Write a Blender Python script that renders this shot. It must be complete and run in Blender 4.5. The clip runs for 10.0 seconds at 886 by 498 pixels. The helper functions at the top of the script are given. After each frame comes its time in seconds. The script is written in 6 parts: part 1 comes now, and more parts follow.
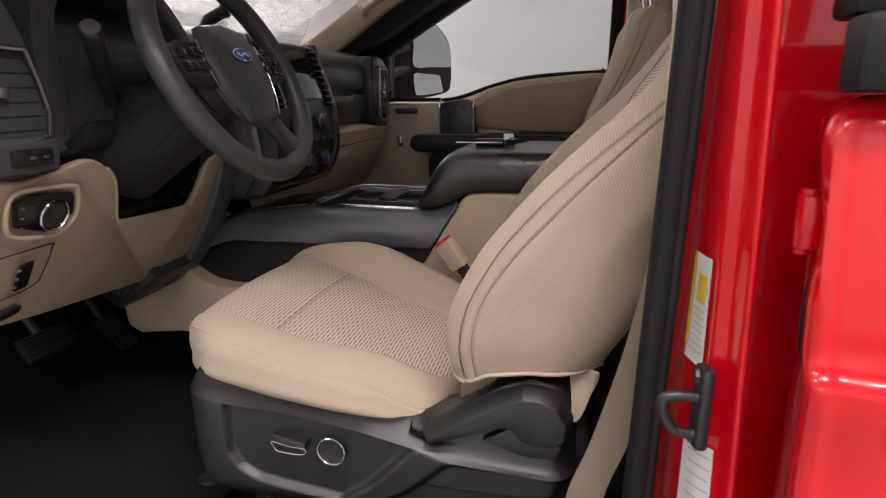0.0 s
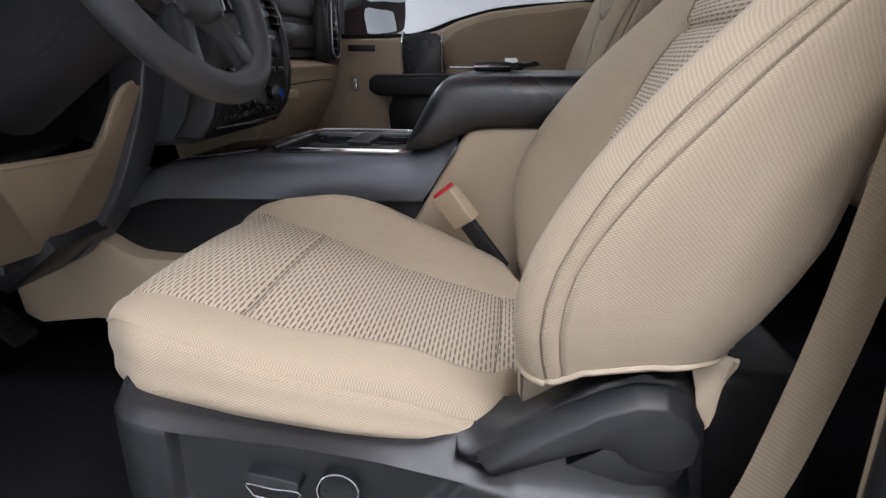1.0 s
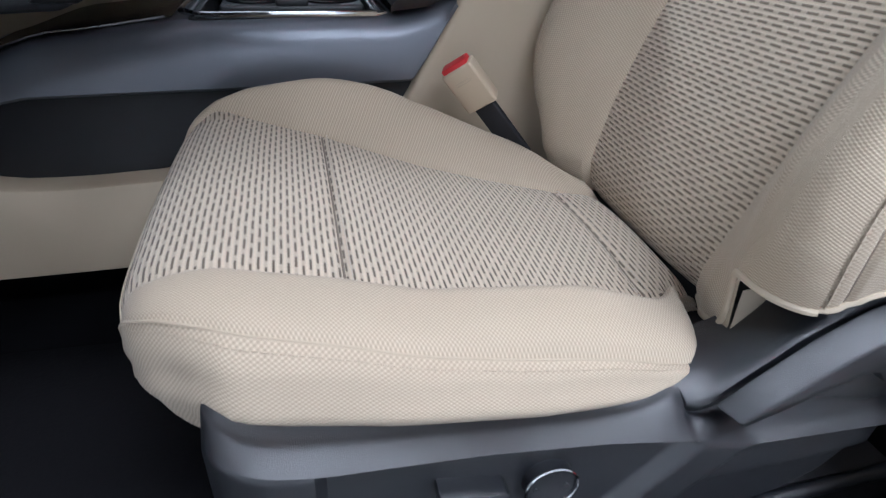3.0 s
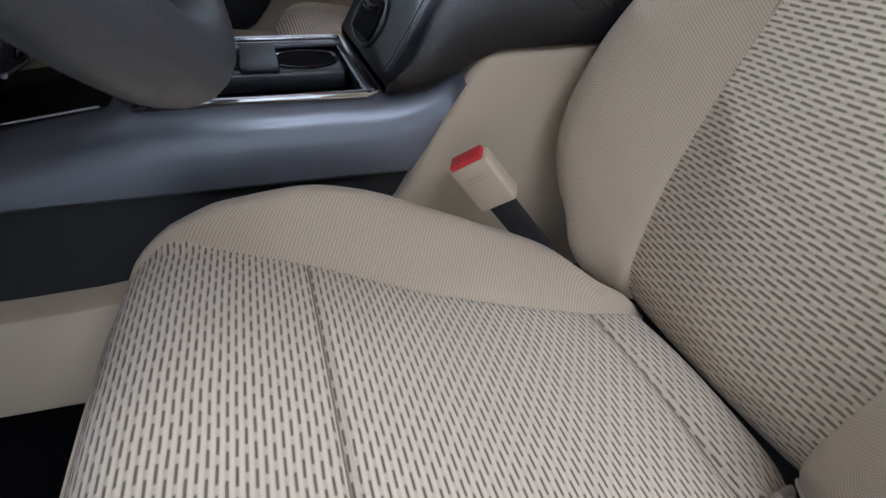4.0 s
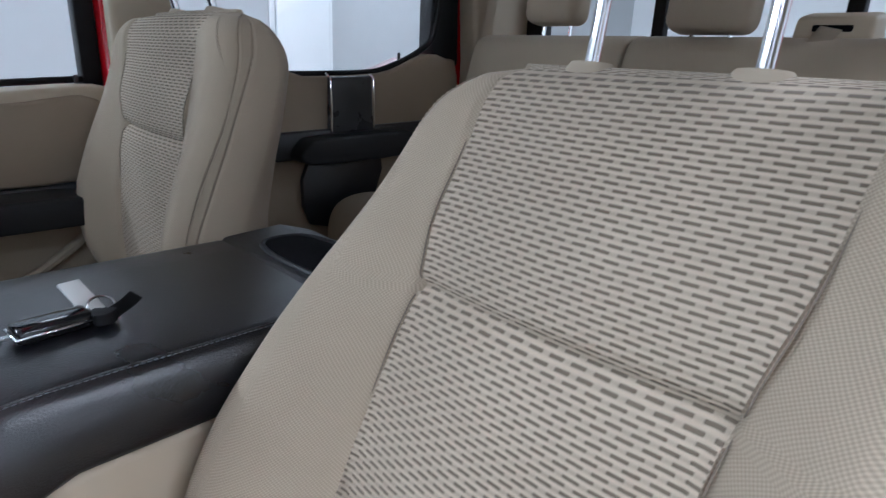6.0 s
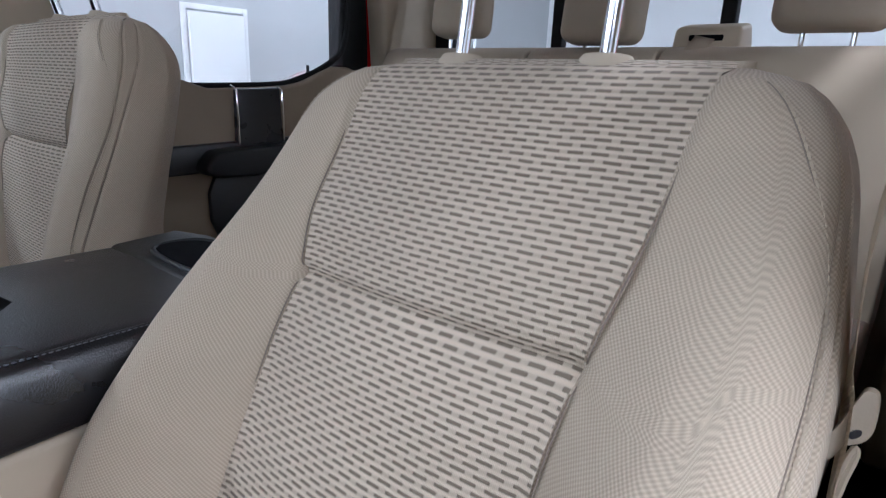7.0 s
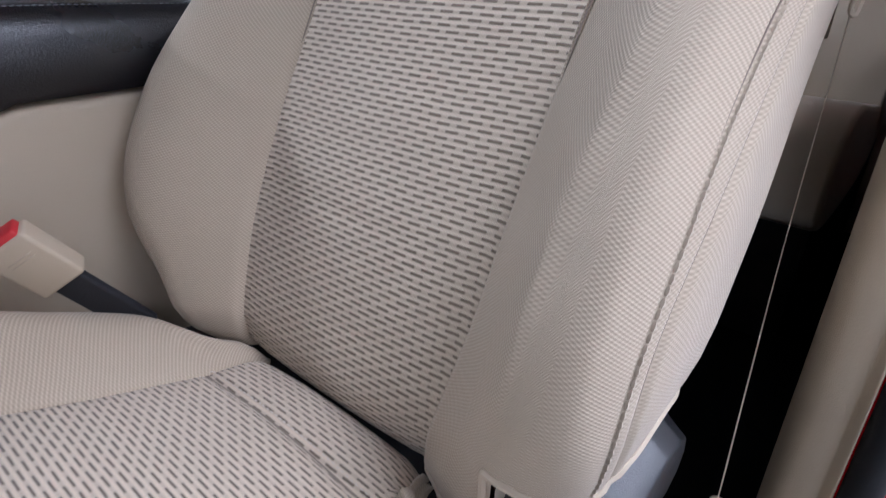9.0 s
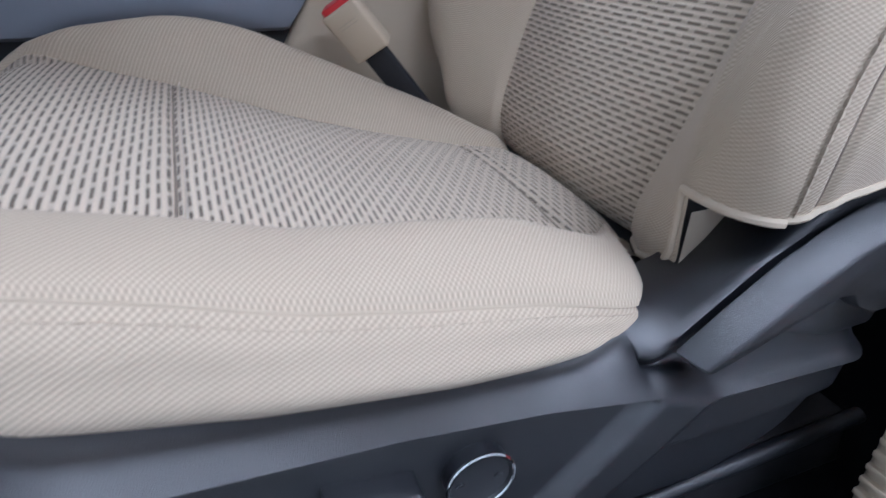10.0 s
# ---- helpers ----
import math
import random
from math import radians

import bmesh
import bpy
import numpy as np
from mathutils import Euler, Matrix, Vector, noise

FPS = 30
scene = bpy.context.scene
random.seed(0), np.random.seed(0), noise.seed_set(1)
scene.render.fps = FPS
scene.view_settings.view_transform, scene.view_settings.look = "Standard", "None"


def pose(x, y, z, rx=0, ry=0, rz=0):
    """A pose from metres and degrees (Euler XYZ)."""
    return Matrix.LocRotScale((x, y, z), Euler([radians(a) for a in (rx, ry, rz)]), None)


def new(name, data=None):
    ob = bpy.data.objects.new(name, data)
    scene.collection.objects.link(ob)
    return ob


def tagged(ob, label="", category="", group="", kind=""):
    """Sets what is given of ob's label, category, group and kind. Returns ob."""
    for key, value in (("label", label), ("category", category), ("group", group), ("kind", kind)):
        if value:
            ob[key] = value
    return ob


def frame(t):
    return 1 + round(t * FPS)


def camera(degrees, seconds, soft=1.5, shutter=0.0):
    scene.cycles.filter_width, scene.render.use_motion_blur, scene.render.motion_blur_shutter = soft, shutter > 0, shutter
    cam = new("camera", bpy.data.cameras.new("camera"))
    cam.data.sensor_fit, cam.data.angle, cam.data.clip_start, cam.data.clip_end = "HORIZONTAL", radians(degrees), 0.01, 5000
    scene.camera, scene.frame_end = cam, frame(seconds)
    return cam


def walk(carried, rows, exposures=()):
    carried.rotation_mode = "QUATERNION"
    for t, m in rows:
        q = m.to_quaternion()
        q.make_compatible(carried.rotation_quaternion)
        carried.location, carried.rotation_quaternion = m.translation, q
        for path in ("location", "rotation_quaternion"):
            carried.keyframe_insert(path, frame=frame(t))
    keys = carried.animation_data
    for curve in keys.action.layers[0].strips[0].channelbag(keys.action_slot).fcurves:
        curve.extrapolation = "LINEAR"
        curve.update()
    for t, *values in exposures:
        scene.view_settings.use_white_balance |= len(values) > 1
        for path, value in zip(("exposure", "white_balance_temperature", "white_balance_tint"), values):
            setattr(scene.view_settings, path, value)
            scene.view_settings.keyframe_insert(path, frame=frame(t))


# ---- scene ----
cam = camera(73.4, 10.0, 1.25, 0.2)
ROWS = [
    (0.0, -0.0093, 0.0123, 0.8033, 75.18, -0.11, 13.13),
    (0.5, -0.1142, 0.1580, 0.7670, 73.43, -0.09, 9.48),
    (1.0, -0.1833, 0.2440, 0.7084, 72.01, -0.26, 6.37),
    (1.5, -0.3200, 0.2928, 0.6554, 66.75, -0.65, 1.63),
    (2.0, -0.4278, 0.3218, 0.6490, 61.48, -0.57, -4.45),
    (2.2, -0.4458, 0.3331, 0.6484, 60.90, -0.52, -6.71),
    (3.3, -0.5009, 0.5087, 0.7010, 58.84, -1.71, -14.21),
    (3.5, -0.4974, 0.5537, 0.7132, 58.51, -1.49, -14.59),
    (4.0, -0.4970, 0.6535, 0.7400, 58.96, -1.80, -16.64),
    (4.5, -0.4697, 0.7270, 0.7897, 59.27, -1.58, -22.49),
    (5.0, -0.4188, 0.7600, 0.8585, 60.83, -1.69, -30.68),
    (5.5, -0.3628, 0.7704, 0.9251, 67.17, -2.34, -37.90),
    (6.0, -0.3153, 0.7427, 0.9650, 71.98, -2.40, -43.20),
    (6.2, -0.2986, 0.7269, 0.9676, 73.07, -2.59, -45.27),
    (7.3, -0.2969, 0.6783, 0.9020, 74.00, -1.80, -50.58),
    (7.5, -0.3044, 0.6749, 0.8696, 73.87, -1.76, -50.72),
    (8.0, -0.3365, 0.6698, 0.8048, 71.40, -1.75, -51.70),
    (8.5, -0.3711, 0.6469, 0.7645, 67.15, -1.41, -51.23),
    (9.0, -0.4078, 0.6271, 0.7173, 65.17, -2.34, -49.68),
    (9.3, -0.4324, 0.5997, 0.6840, 64.00, -2.19, -45.81),
    (9.5, -0.4495, 0.5780, 0.6540, 63.17, -1.93, -39.60),
    (9.7, -0.4528, 0.5464, 0.6201, 62.40, -1.80, -31.90),
    (10.0, -0.4534, 0.5079, 0.5791, 61.00, -2.01, -21.93),
]
EXPOSURES = [(0.0, -0.47, 6650, 19), (1.0, -0.20, 5850, 14), (1.5, -0.13, 5480, 12), (2.0, -0.08, 5320, 11), (3.5, -0.17, 5290, 11), (4.5, -0.28, 5300, 11), (5.0, -0.25, 5230, 12), (5.7, -0.05, 5200, 11), (6.0, 0.04, 5200, 11), (7.5, 0.12, 5250, 17), (8.5, -0.05, 5260, 20), (9.0, -0.06, 5220, 18), (9.5, -0.13, 5200, 15), (10.0, -0.27, 5000, 13)]
walk(cam, [(t, pose(x, y, z, rx, ry, rz)) for t, x, y, z, rx, ry, rz in ROWS], EXPOSURES)

# ---- world and lights ----
world = bpy.data.worlds.new("world")
scene.world = world
world.use_nodes = True
world.node_tree.nodes["Background"].inputs[0].default_value = (0.9, 0.95, 1.0, 1)
world.node_tree.nodes["Background"].inputs[1].default_value = 0.05
GROUND = -0.70
CEIL = 3.5


def unseen_ceiling_lamp(x, y, lx, ly, watts):
    d = bpy.data.lights.new("unseen_ceiling_lamp", "AREA")
    d.shape, d.size, d.size_y, d.energy, d.color = "RECTANGLE", lx, ly, watts, (1.0, 0.97, 0.93)
    ob = new("lamp", d)
    ob.matrix_world = pose(x, y, CEIL - 0.09, 0, 0, 0)
    return ob


# Unseen hall lamps: one set from the seat's shadow edge, the others added as fill.
LAMPS = [(-3.6, -2.6, 40), (0.3, -2.2, 72), (0.85, -0.75, 138), (4.0, -0.75, 130), (-4.3, 5.4, 385), (0.3, 5.5, 12), (4.0, 5.5, 36), (-6.2, 1.3, 80)]
for lx, ly, watts in LAMPS:
    unseen_ceiling_lamp(lx, ly, 2.4, 0.25, watts)


# ---- materials ----
def mat(name, color, rough=0.5, metal=0.0, coat=0.0, spec=0.5):
    m = bpy.data.materials.new(name)
    m.use_nodes = True
    b = m.node_tree.nodes["Principled BSDF"]
    b.inputs["Base Color"].default_value = (*color, 1)
    b.inputs["Roughness"].default_value = rough
    b.inputs["Metallic"].default_value = metal
    b.inputs["Coat Weight"].default_value = coat
    b.inputs["Coat Roughness"].default_value = 0.05
    b.inputs["Specular IOR Level"].default_value = spec
    return m, m.node_tree.nodes, m.node_tree.links, b


def node(nodes, kind, **inputs):
    n = nodes.new(kind)
    for k, v in inputs.items():
        n.inputs[k].default_value = v
    return n


def math_node(nodes, links, op, a, b=None):
    n = nodes.new("ShaderNodeMath")
    n.operation = op
    for i, v in enumerate((a, b)):
        if v is None:
            continue
        if isinstance(v, (int, float)):
            n.inputs[i].default_value = v
        else:
            links.new(v, n.inputs[i])
    return n.outputs[0]


def mix_color(nodes, links, fac, a, b):
    n = nodes.new("ShaderNodeMix")
    n.data_type = "RGBA"
    for sock, v in ((n.inputs[0], fac), (n.inputs[6], a), (n.inputs[7], b)):
        if isinstance(v, (int, float)):
            sock.default_value = v
        elif isinstance(v, tuple):
            sock.default_value = (*v, 1)
        else:
            links.new(v, sock)
    return n.outputs[2]


def grained(name, color, rough, grain=900, bump=0.15, stain=0.06, spec=0.5, metal=0.0, coat=0.0):
    """Moulded plastic, leather or paint: fine grain relief, broad soft wear in colour and gloss."""
    m, n, l, b = mat(name, color, rough, metal, coat, spec)
    tc = n.new("ShaderNodeTexCoord")
    fine = node(n, "ShaderNodeTexNoise", Scale=grain, Detail=2.0)
    broad = node(n, "ShaderNodeTexNoise", Scale=7.0, Detail=5.0)
    for t in (fine, broad):
        l.new(tc.outputs["Object"], t.inputs["Vector"])
    dark = tuple(c * (1 - stain * 2.2) for c in color)
    lite = tuple(min(1, c * (1 + stain * 2.2)) for c in color)
    l.new(mix_color(n, l, broad.outputs["Fac"], dark, lite), b.inputs["Base Color"])
    r = node(n, "ShaderNodeMapRange", **{"From Min": 0.3, "From Max": 0.7, "To Min": max(0, rough - 1.2 * stain), "To Max": min(1, rough + 1.2 * stain)})
    l.new(broad.outputs["Fac"], r.inputs["Value"])
    l.new(r.outputs[0], b.inputs["Roughness"])
    if bump:
        bp = node(n, "ShaderNodeBump", Strength=bump, Distance=0.0006)
        l.new(fine.outputs["Fac"], bp.inputs["Height"])
        l.new(bp.outputs[0], b.inputs["Normal"])
    return m


CREAM = (0.53, 0.438, 0.325)


def fabric(name, dashes, base=CREAM, pitch=0.0026, row_h=0.0056, len_u=0.018, thick=0.20, step=0.45, ink=(0.150, 0.126, 0.106)):
    """Woven seat cloth on a UV map in metres: fine ribs, and rows of short dark dashes, each row about half a dash further on."""
    m, n, l, b = mat(name, base, 0.92, 0, 0, 0.2)
    b.inputs["Sheen Weight"].default_value = 0.15
    b.inputs["Sheen Roughness"].default_value = 0.5
    uv = n.new("ShaderNodeUVMap")
    sep = n.new("ShaderNodeSeparateXYZ")
    l.new(uv.outputs[0], sep.inputs[0])
    broad = node(n, "ShaderNodeTexNoise", Scale=9.0, Detail=4.0)
    fuzz = node(n, "ShaderNodeTexNoise", Scale=650.0, Detail=2.0)
    sway = node(n, "ShaderNodeTexNoise", Scale=22.0, Detail=1.0)
    for t in (broad, fuzz, sway):
        l.new(uv.outputs[0], t.inputs["Vector"])
    # the threads run slightly askew
    skew = math_node(n, l, "MULTIPLY", math_node(n, l, "SUBTRACT", sway.outputs["Fac"], 0.5), 0.0024 if dashes else 0.0005)
    u = math_node(n, l, "ADD", sep.outputs[0], skew)
    v = math_node(n, l, "ADD", sep.outputs[1], math_node(n, l, "MULTIPLY", skew, 0.6))
    p1 = 2 * math.pi / pitch
    dark, lite = tuple(c * (0.70 if dashes else 0.67) for c in base), tuple(min(1, c * (1.20 if dashes else 1.12)) for c in base)
    if dashes:
        ribs = math_node(n, l, "SINE", math_node(n, l, "MULTIPLY", u, 2 * math.pi / 0.0014))
        rowf = math_node(n, l, "DIVIDE", v, row_h)
        row = math_node(n, l, "FLOOR", rowf)
        fv = math_node(n, l, "FRACT", rowf)
        ridge = math_node(n, l, "COSINE", math_node(n, l, "MULTIPLY", fv, 2 * math.pi))
        weave = math_node(n, l, "ADD", math_node(n, l, "MULTIPLY", ribs, 0.16), math_node(n, l, "MULTIPLY", ridge, 0.26))
        weave = math_node(n, l, "ADD", weave, 0.52)
        tone = mix_color(n, l, weave, dark, lite)
        shift = math_node(n, l, "MULTIPLY", row, -step)
        tooth = math_node(n, l, "MULTIPLY", ribs, 0.045)
        fu = math_node(n, l, "FRACT", math_node(n, l, "ADD", math_node(n, l, "DIVIDE", u, len_u), shift))
        du = math_node(n, l, "ABSOLUTE", math_node(n, l, "SUBTRACT", fu, 0.5))
        dv = math_node(n, l, "ADD", math_node(n, l, "ABSOLUTE", math_node(n, l, "SUBTRACT", fv, 0.5)), tooth)
        ru = node(n, "ShaderNodeMapRange", **{"From Min": 0.315, "From Max": 0.345, "To Min": 1.0, "To Max": 0.0})
        rv = node(n, "ShaderNodeMapRange", **{"From Min": thick - 0.045, "From Max": thick + 0.045, "To Min": 1.0, "To Max": 0.0})
        l.new(du, ru.inputs["Value"])
        l.new(dv, rv.inputs["Value"])
        dash = math_node(n, l, "MULTIPLY", ru.outputs[0], rv.outputs[0])
        tone = mix_color(n, l, math_node(n, l, "MULTIPLY", dash, 0.95), tone, ink)
        height = math_node(n, l, "SUBTRACT", weave, math_node(n, l, "MULTIPLY", dash, 1.2))
    else:
        # small hollows on a slanting lattice
        up, along = math_node(n, l, "MULTIPLY", v, 0.78), math_node(n, l, "MULTIPLY", u, 0.62)
        ribs = math_node(n, l, "SINE", math_node(n, l, "MULTIPLY", math_node(n, l, "SUBTRACT", up, along), p1))
        cross = math_node(n, l, "SINE", math_node(n, l, "MULTIPLY", math_node(n, l, "ADD", up, along), p1))
        weave = math_node(n, l, "ADD", math_node(n, l, "MULTIPLY", ribs, 0.27), math_node(n, l, "MULTIPLY", cross, 0.20))
        weave = math_node(n, l, "ADD", weave, 0.5)
        tone = mix_color(n, l, weave, dark, lite)
        height = weave
    # soil and fuzz
    soil = node(n, "ShaderNodeMapRange", **{"From Min": 0.40, "From Max": 0.75, "To Min": 0.0, "To Max": 0.11})
    l.new(broad.outputs["Fac"], soil.inputs["Value"])
    tone = mix_color(n, l, soil.outputs[0], tone, tuple(c * 0.66 for c in base))
    tone = mix_color(n, l, math_node(n, l, "MULTIPLY", fuzz.outputs["Fac"], 0.18), tone, tuple(c * 0.5 for c in base))
    l.new(tone, b.inputs["Base Color"])
    bp = node(n, "ShaderNodeBump", Strength=0.8 if dashes else 0.40, Distance=0.0009)
    l.new(height, bp.inputs["Height"])
    l.new(bp.outputs[0], b.inputs["Normal"])
    return m


M_FAB = fabric("seat_cloth_plain", False)
M_DASH = fabric("seat_cloth_dashes", True, base=(0.60, 0.503, 0.382), row_h=0.0056, len_u=0.0207, thick=0.22, step=0.545, ink=(0.190, 0.150, 0.108))
M_DASH_SEAT = fabric("cushion_cloth_dashes", True, base=(0.62, 0.522, 0.398), row_h=0.0056, len_u=0.0203, thick=0.165, step=0.45, ink=(0.120, 0.092, 0.066))
M_PIPE = grained("seat_piping", (0.50, 0.42, 0.315), 0.8, 500, 0.3)
M_THREAD = grained("thread", (0.60, 0.53, 0.44), 0.7, 800, 0.3)
# dark tubes of this draw the thin line of shade inside the seams
M_SEAM_SHADE = grained("seam_shade", (0.24, 0.195, 0.15), 0.8, 800, 0.3)
M_BLACK = grained("black_moulded_plastic", (0.0095, 0.0104, 0.0135), 0.36, 1400, 0.6, spec=0.95)
M_SATIN = grained("dark_satin_trim", (0.030, 0.031, 0.034), 0.28, 900, 0.05, spec=0.5)
M_BLACK_SOFT = grained("black_soft_plastic", (0.020, 0.020, 0.022), 0.48, 700, 0.4, spec=0.35)
M_COLUMN = grained("matt_black_plastic", (0.022, 0.022, 0.025), 0.55, 500, 0.5, spec=0.3)
# lighter black: windscreen light on dash and wheel is put into the colour
M_BLACK_LIT = grained("black_plastic_lit", (0.046, 0.048, 0.054), 0.40, 480, 0.45, spec=0.5)
M_GLOSS = grained("gloss_black", (0.012, 0.012, 0.014), 0.12, 50, 0)
M_LEATHER = grained("black_leather", (0.010, 0.010, 0.0125), 0.29, 520, 0.7, stain=0.02, spec=0.85)
M_BEIGE = grained("beige_moulded_plastic", (0.54, 0.445, 0.322), 0.55, 800, 0.3, stain=0.04)
# the door beige darkened; shade on the passenger doors is put into the colour
M_BEIGE_SHADED = grained("beige_door_trim_shaded", (0.34, 0.265, 0.185), 0.6, 700, 0.4, stain=0.05)
M_GRAY = grained("satin_gray_paint", (0.158, 0.166, 0.190), 0.32, 900, 0.05, metal=0.5, stain=0.03)
M_CHROME = grained("chrome", (0.75, 0.76, 0.78), 0.10, 60, 0, metal=1.0, stain=0.02)
M_CARPET = grained("black_carpet", (0.008, 0.008, 0.0095), 0.95, 260, 1.0, spec=0.05)
M_MAT = grained("floor_mat_rubber", (0.008, 0.008, 0.0095), 0.85, 160, 1.0, spec=0.12)
M_RUBBER = grained("seal_rubber", (0.010, 0.010, 0.011), 0.62, 300, 0.3, spec=0.3)
M_REDP = grained("red_plastic", (0.60, 0.035, 0.04), 0.42, 600, 0.1)
M_PAINT = grained("red_car_paint", (0.72, 0.005, 0.012), 0.13, 40, 0, coat=1.0, stain=0.02, spec=0.3)
M_PAPER = grained("label_paper", (0.72, 0.72, 0.70), 0.45, 200, 0.05)
M_YELLOW = grained("label_yellow", (0.75, 0.48, 0.03), 0.45, 200, 0.05)
# near black, used as the shade inside the belt tongue's hole
M_HOLE_SHADE = grained("ink", (0.03, 0.03, 0.035), 0.5, 200, 0)
M_PRINT = grained("gray_print", (0.50, 0.50, 0.51), 0.5, 200, 0)
M_WHITEMARK = grained("white_marking", (0.6, 0.6, 0.6), 0.5, 200, 0)
M_BLUE = grained("blue_marking", (0.02, 0.07, 0.42), 0.3, 200, 0)
M_STEEL = grained("steel", (0.45, 0.45, 0.46), 0.28, 120, 0.05, metal=1.0)
M_WALL = grained("white_wall_paint", (0.84, 0.855, 0.86), 0.75, 120, 0.1, stain=0.02)
M_WALLGRAY = grained("pale_gray_wall_paint", (0.55, 0.57, 0.58), 0.8, 120, 0.1, stain=0.02)
M_CONCRETE = grained("polished_concrete", (0.30, 0.30, 0.29), 0.35, 60, 0.1, stain=0.12)
M_HEADLINER = grained("headliner_cloth", (0.50, 0.44, 0.36), 0.95, 500, 0.5)
M_DARKGLASS, _n, _l, _b = mat("screen_glass", (0.01, 0.011, 0.013), 0.06)


def web_material():
    m, n, l, b = mat("belt_webbing", (0.50, 0.41, 0.30), 0.7)
    uv = n.new("ShaderNodeUVMap")
    sep = n.new("ShaderNodeSeparateXYZ")
    l.new(uv.outputs[0], sep.inputs[0])
    s = math_node(n, l, "SINE", math_node(n, l, "MULTIPLY", sep.outputs[1], 2 * math.pi / 0.004))
    c = math_node(n, l, "SINE", math_node(n, l, "MULTIPLY", sep.outputs[0], 2 * math.pi / 0.006))
    w = math_node(n, l, "ADD", math_node(n, l, "MULTIPLY", math_node(n, l, "MULTIPLY", s, c), 0.5), 0.5)
    l.new(mix_color(n, l, w, (0.50, 0.415, 0.30), (0.63, 0.53, 0.395)), b.inputs["Base Color"])
    bp = node(n, "ShaderNodeBump", Strength=0.5, Distance=0.0008)
    l.new(w, bp.inputs["Height"])
    l.new(bp.outputs[0], b.inputs["Normal"])
    return m


M_WEB = web_material()


def glass_material():
    m = bpy.data.materials.new("window_glass")
    m.use_nodes = True
    n, l = m.node_tree.nodes, m.node_tree.links
    n.remove(n["Principled BSDF"])
    clear = node(n, "ShaderNodeBsdfTransparent", Color=(0.92, 0.945, 0.945, 1))
    shine = node(n, "ShaderNodeBsdfGlossy", Color=(1, 1, 1, 1), Roughness=0.01)
    fres = node(n, "ShaderNodeFresnel", IOR=1.22)
    mix = n.new("ShaderNodeMixShader")
    l.new(fres.outputs[0], mix.inputs[0])
    l.new(clear.outputs[0], mix.inputs[1])
    l.new(shine.outputs[0], mix.inputs[2])
    l.new(mix.outputs[0], n["Material Output"].inputs[0])
    return m


M_GLASS = glass_material()
M_MIRROR, _n, _l, _b = mat("mirror_glass", (0.62, 0.64, 0.66), 0.02, 1.0)


def lamp_material():
    m, n, l, b = mat("lamp_diffuser", (0.9, 0.9, 0.9), 0.5)
    b.inputs["Emission Color"].default_value = (1.0, 0.97, 0.93, 1)
    b.inputs["Emission Strength"].default_value = 9.0
    return m


M_LAMP = lamp_material()


# ---- building helpers ----
def thing(name, at, label, category, group="", kind=""):
    ob = new(name)
    ob.location = at
    ob.empty_display_size = 0.05
    return tagged(ob, label, category, group, kind)


def base(ob):
    """The parts of a thing are built in world metres; this takes the parent's place off again."""
    x = Vector((0, 0, 0))
    while ob is not None:
        x += ob.location
        ob = ob.parent
    return x


def part(name, bm, material, parent, label="", smooth=True, kind=""):
    me = bpy.data.meshes.new(name)
    if smooth:
        for f in bm.faces:
            f.smooth = True
    bm.to_mesh(me)
    bm.free()
    me.materials.append(material)
    ob = new(name, me)
    if parent is not None:
        off = base(parent)
        ob.parent = parent
        me.transform(Matrix.Translation(-off))
    if smooth:
        me.set_sharp_from_angle(angle=radians(38))
    return tagged(ob, label, kind=kind)


def grid_bm(fn, us, vs, uv=None, closed_u=False):
    """A sheet of quads through fn(u, v); uv(u, v) gives its map in metres."""
    bm = bmesh.new()
    vv = [[bm.verts.new(fn(u, v)) for v in vs] for u in us]
    lay = bm.loops.layers.uv.new("UVMap")
    nu = len(us)
    for i in range(nu if closed_u else nu - 1):
        k = (i + 1) % nu
        for j in range(len(vs) - 1):
            quad = [vv[i][j], vv[k][j], vv[k][j + 1], vv[i][j + 1]]
            try:
                f = bm.faces.new(quad)
            except ValueError:
                continue
            if uv:
                for lp, (a, b) in zip(f.loops, ((i, j), (k, j), (k, j + 1), (i, j + 1))):
                    lp[lay].uv = uv(us[a], vs[b])
    return bm


def bevelled(bm, r, seg=2, angle=25):
    if r > 0:
        bm.normal_update()
        es = [e for e in bm.edges if len(e.link_faces) == 2 and e.calc_face_angle(0) > radians(angle)]
        bmesh.ops.bevel(bm, geom=es, offset=r, segments=seg, profile=0.5, affect="EDGES", clamp_overlap=True)
    return bm


def box_bm(lo, hi, r=0.004, seg=2, turn=None):
    bm = bmesh.new()
    bmesh.ops.create_cube(bm, size=1)
    c = [(a + b) / 2 for a, b in zip(lo, hi)]
    s = [abs(b - a) for a, b in zip(lo, hi)]
    bmesh.ops.scale(bm, vec=s, verts=bm.verts)
    bevelled(bm, min(r, min(s) * 0.45), seg)
    if turn is not None:
        bmesh.ops.transform(bm, matrix=turn, verts=bm.verts)
    bmesh.ops.translate(bm, vec=c, verts=bm.verts)
    return bm


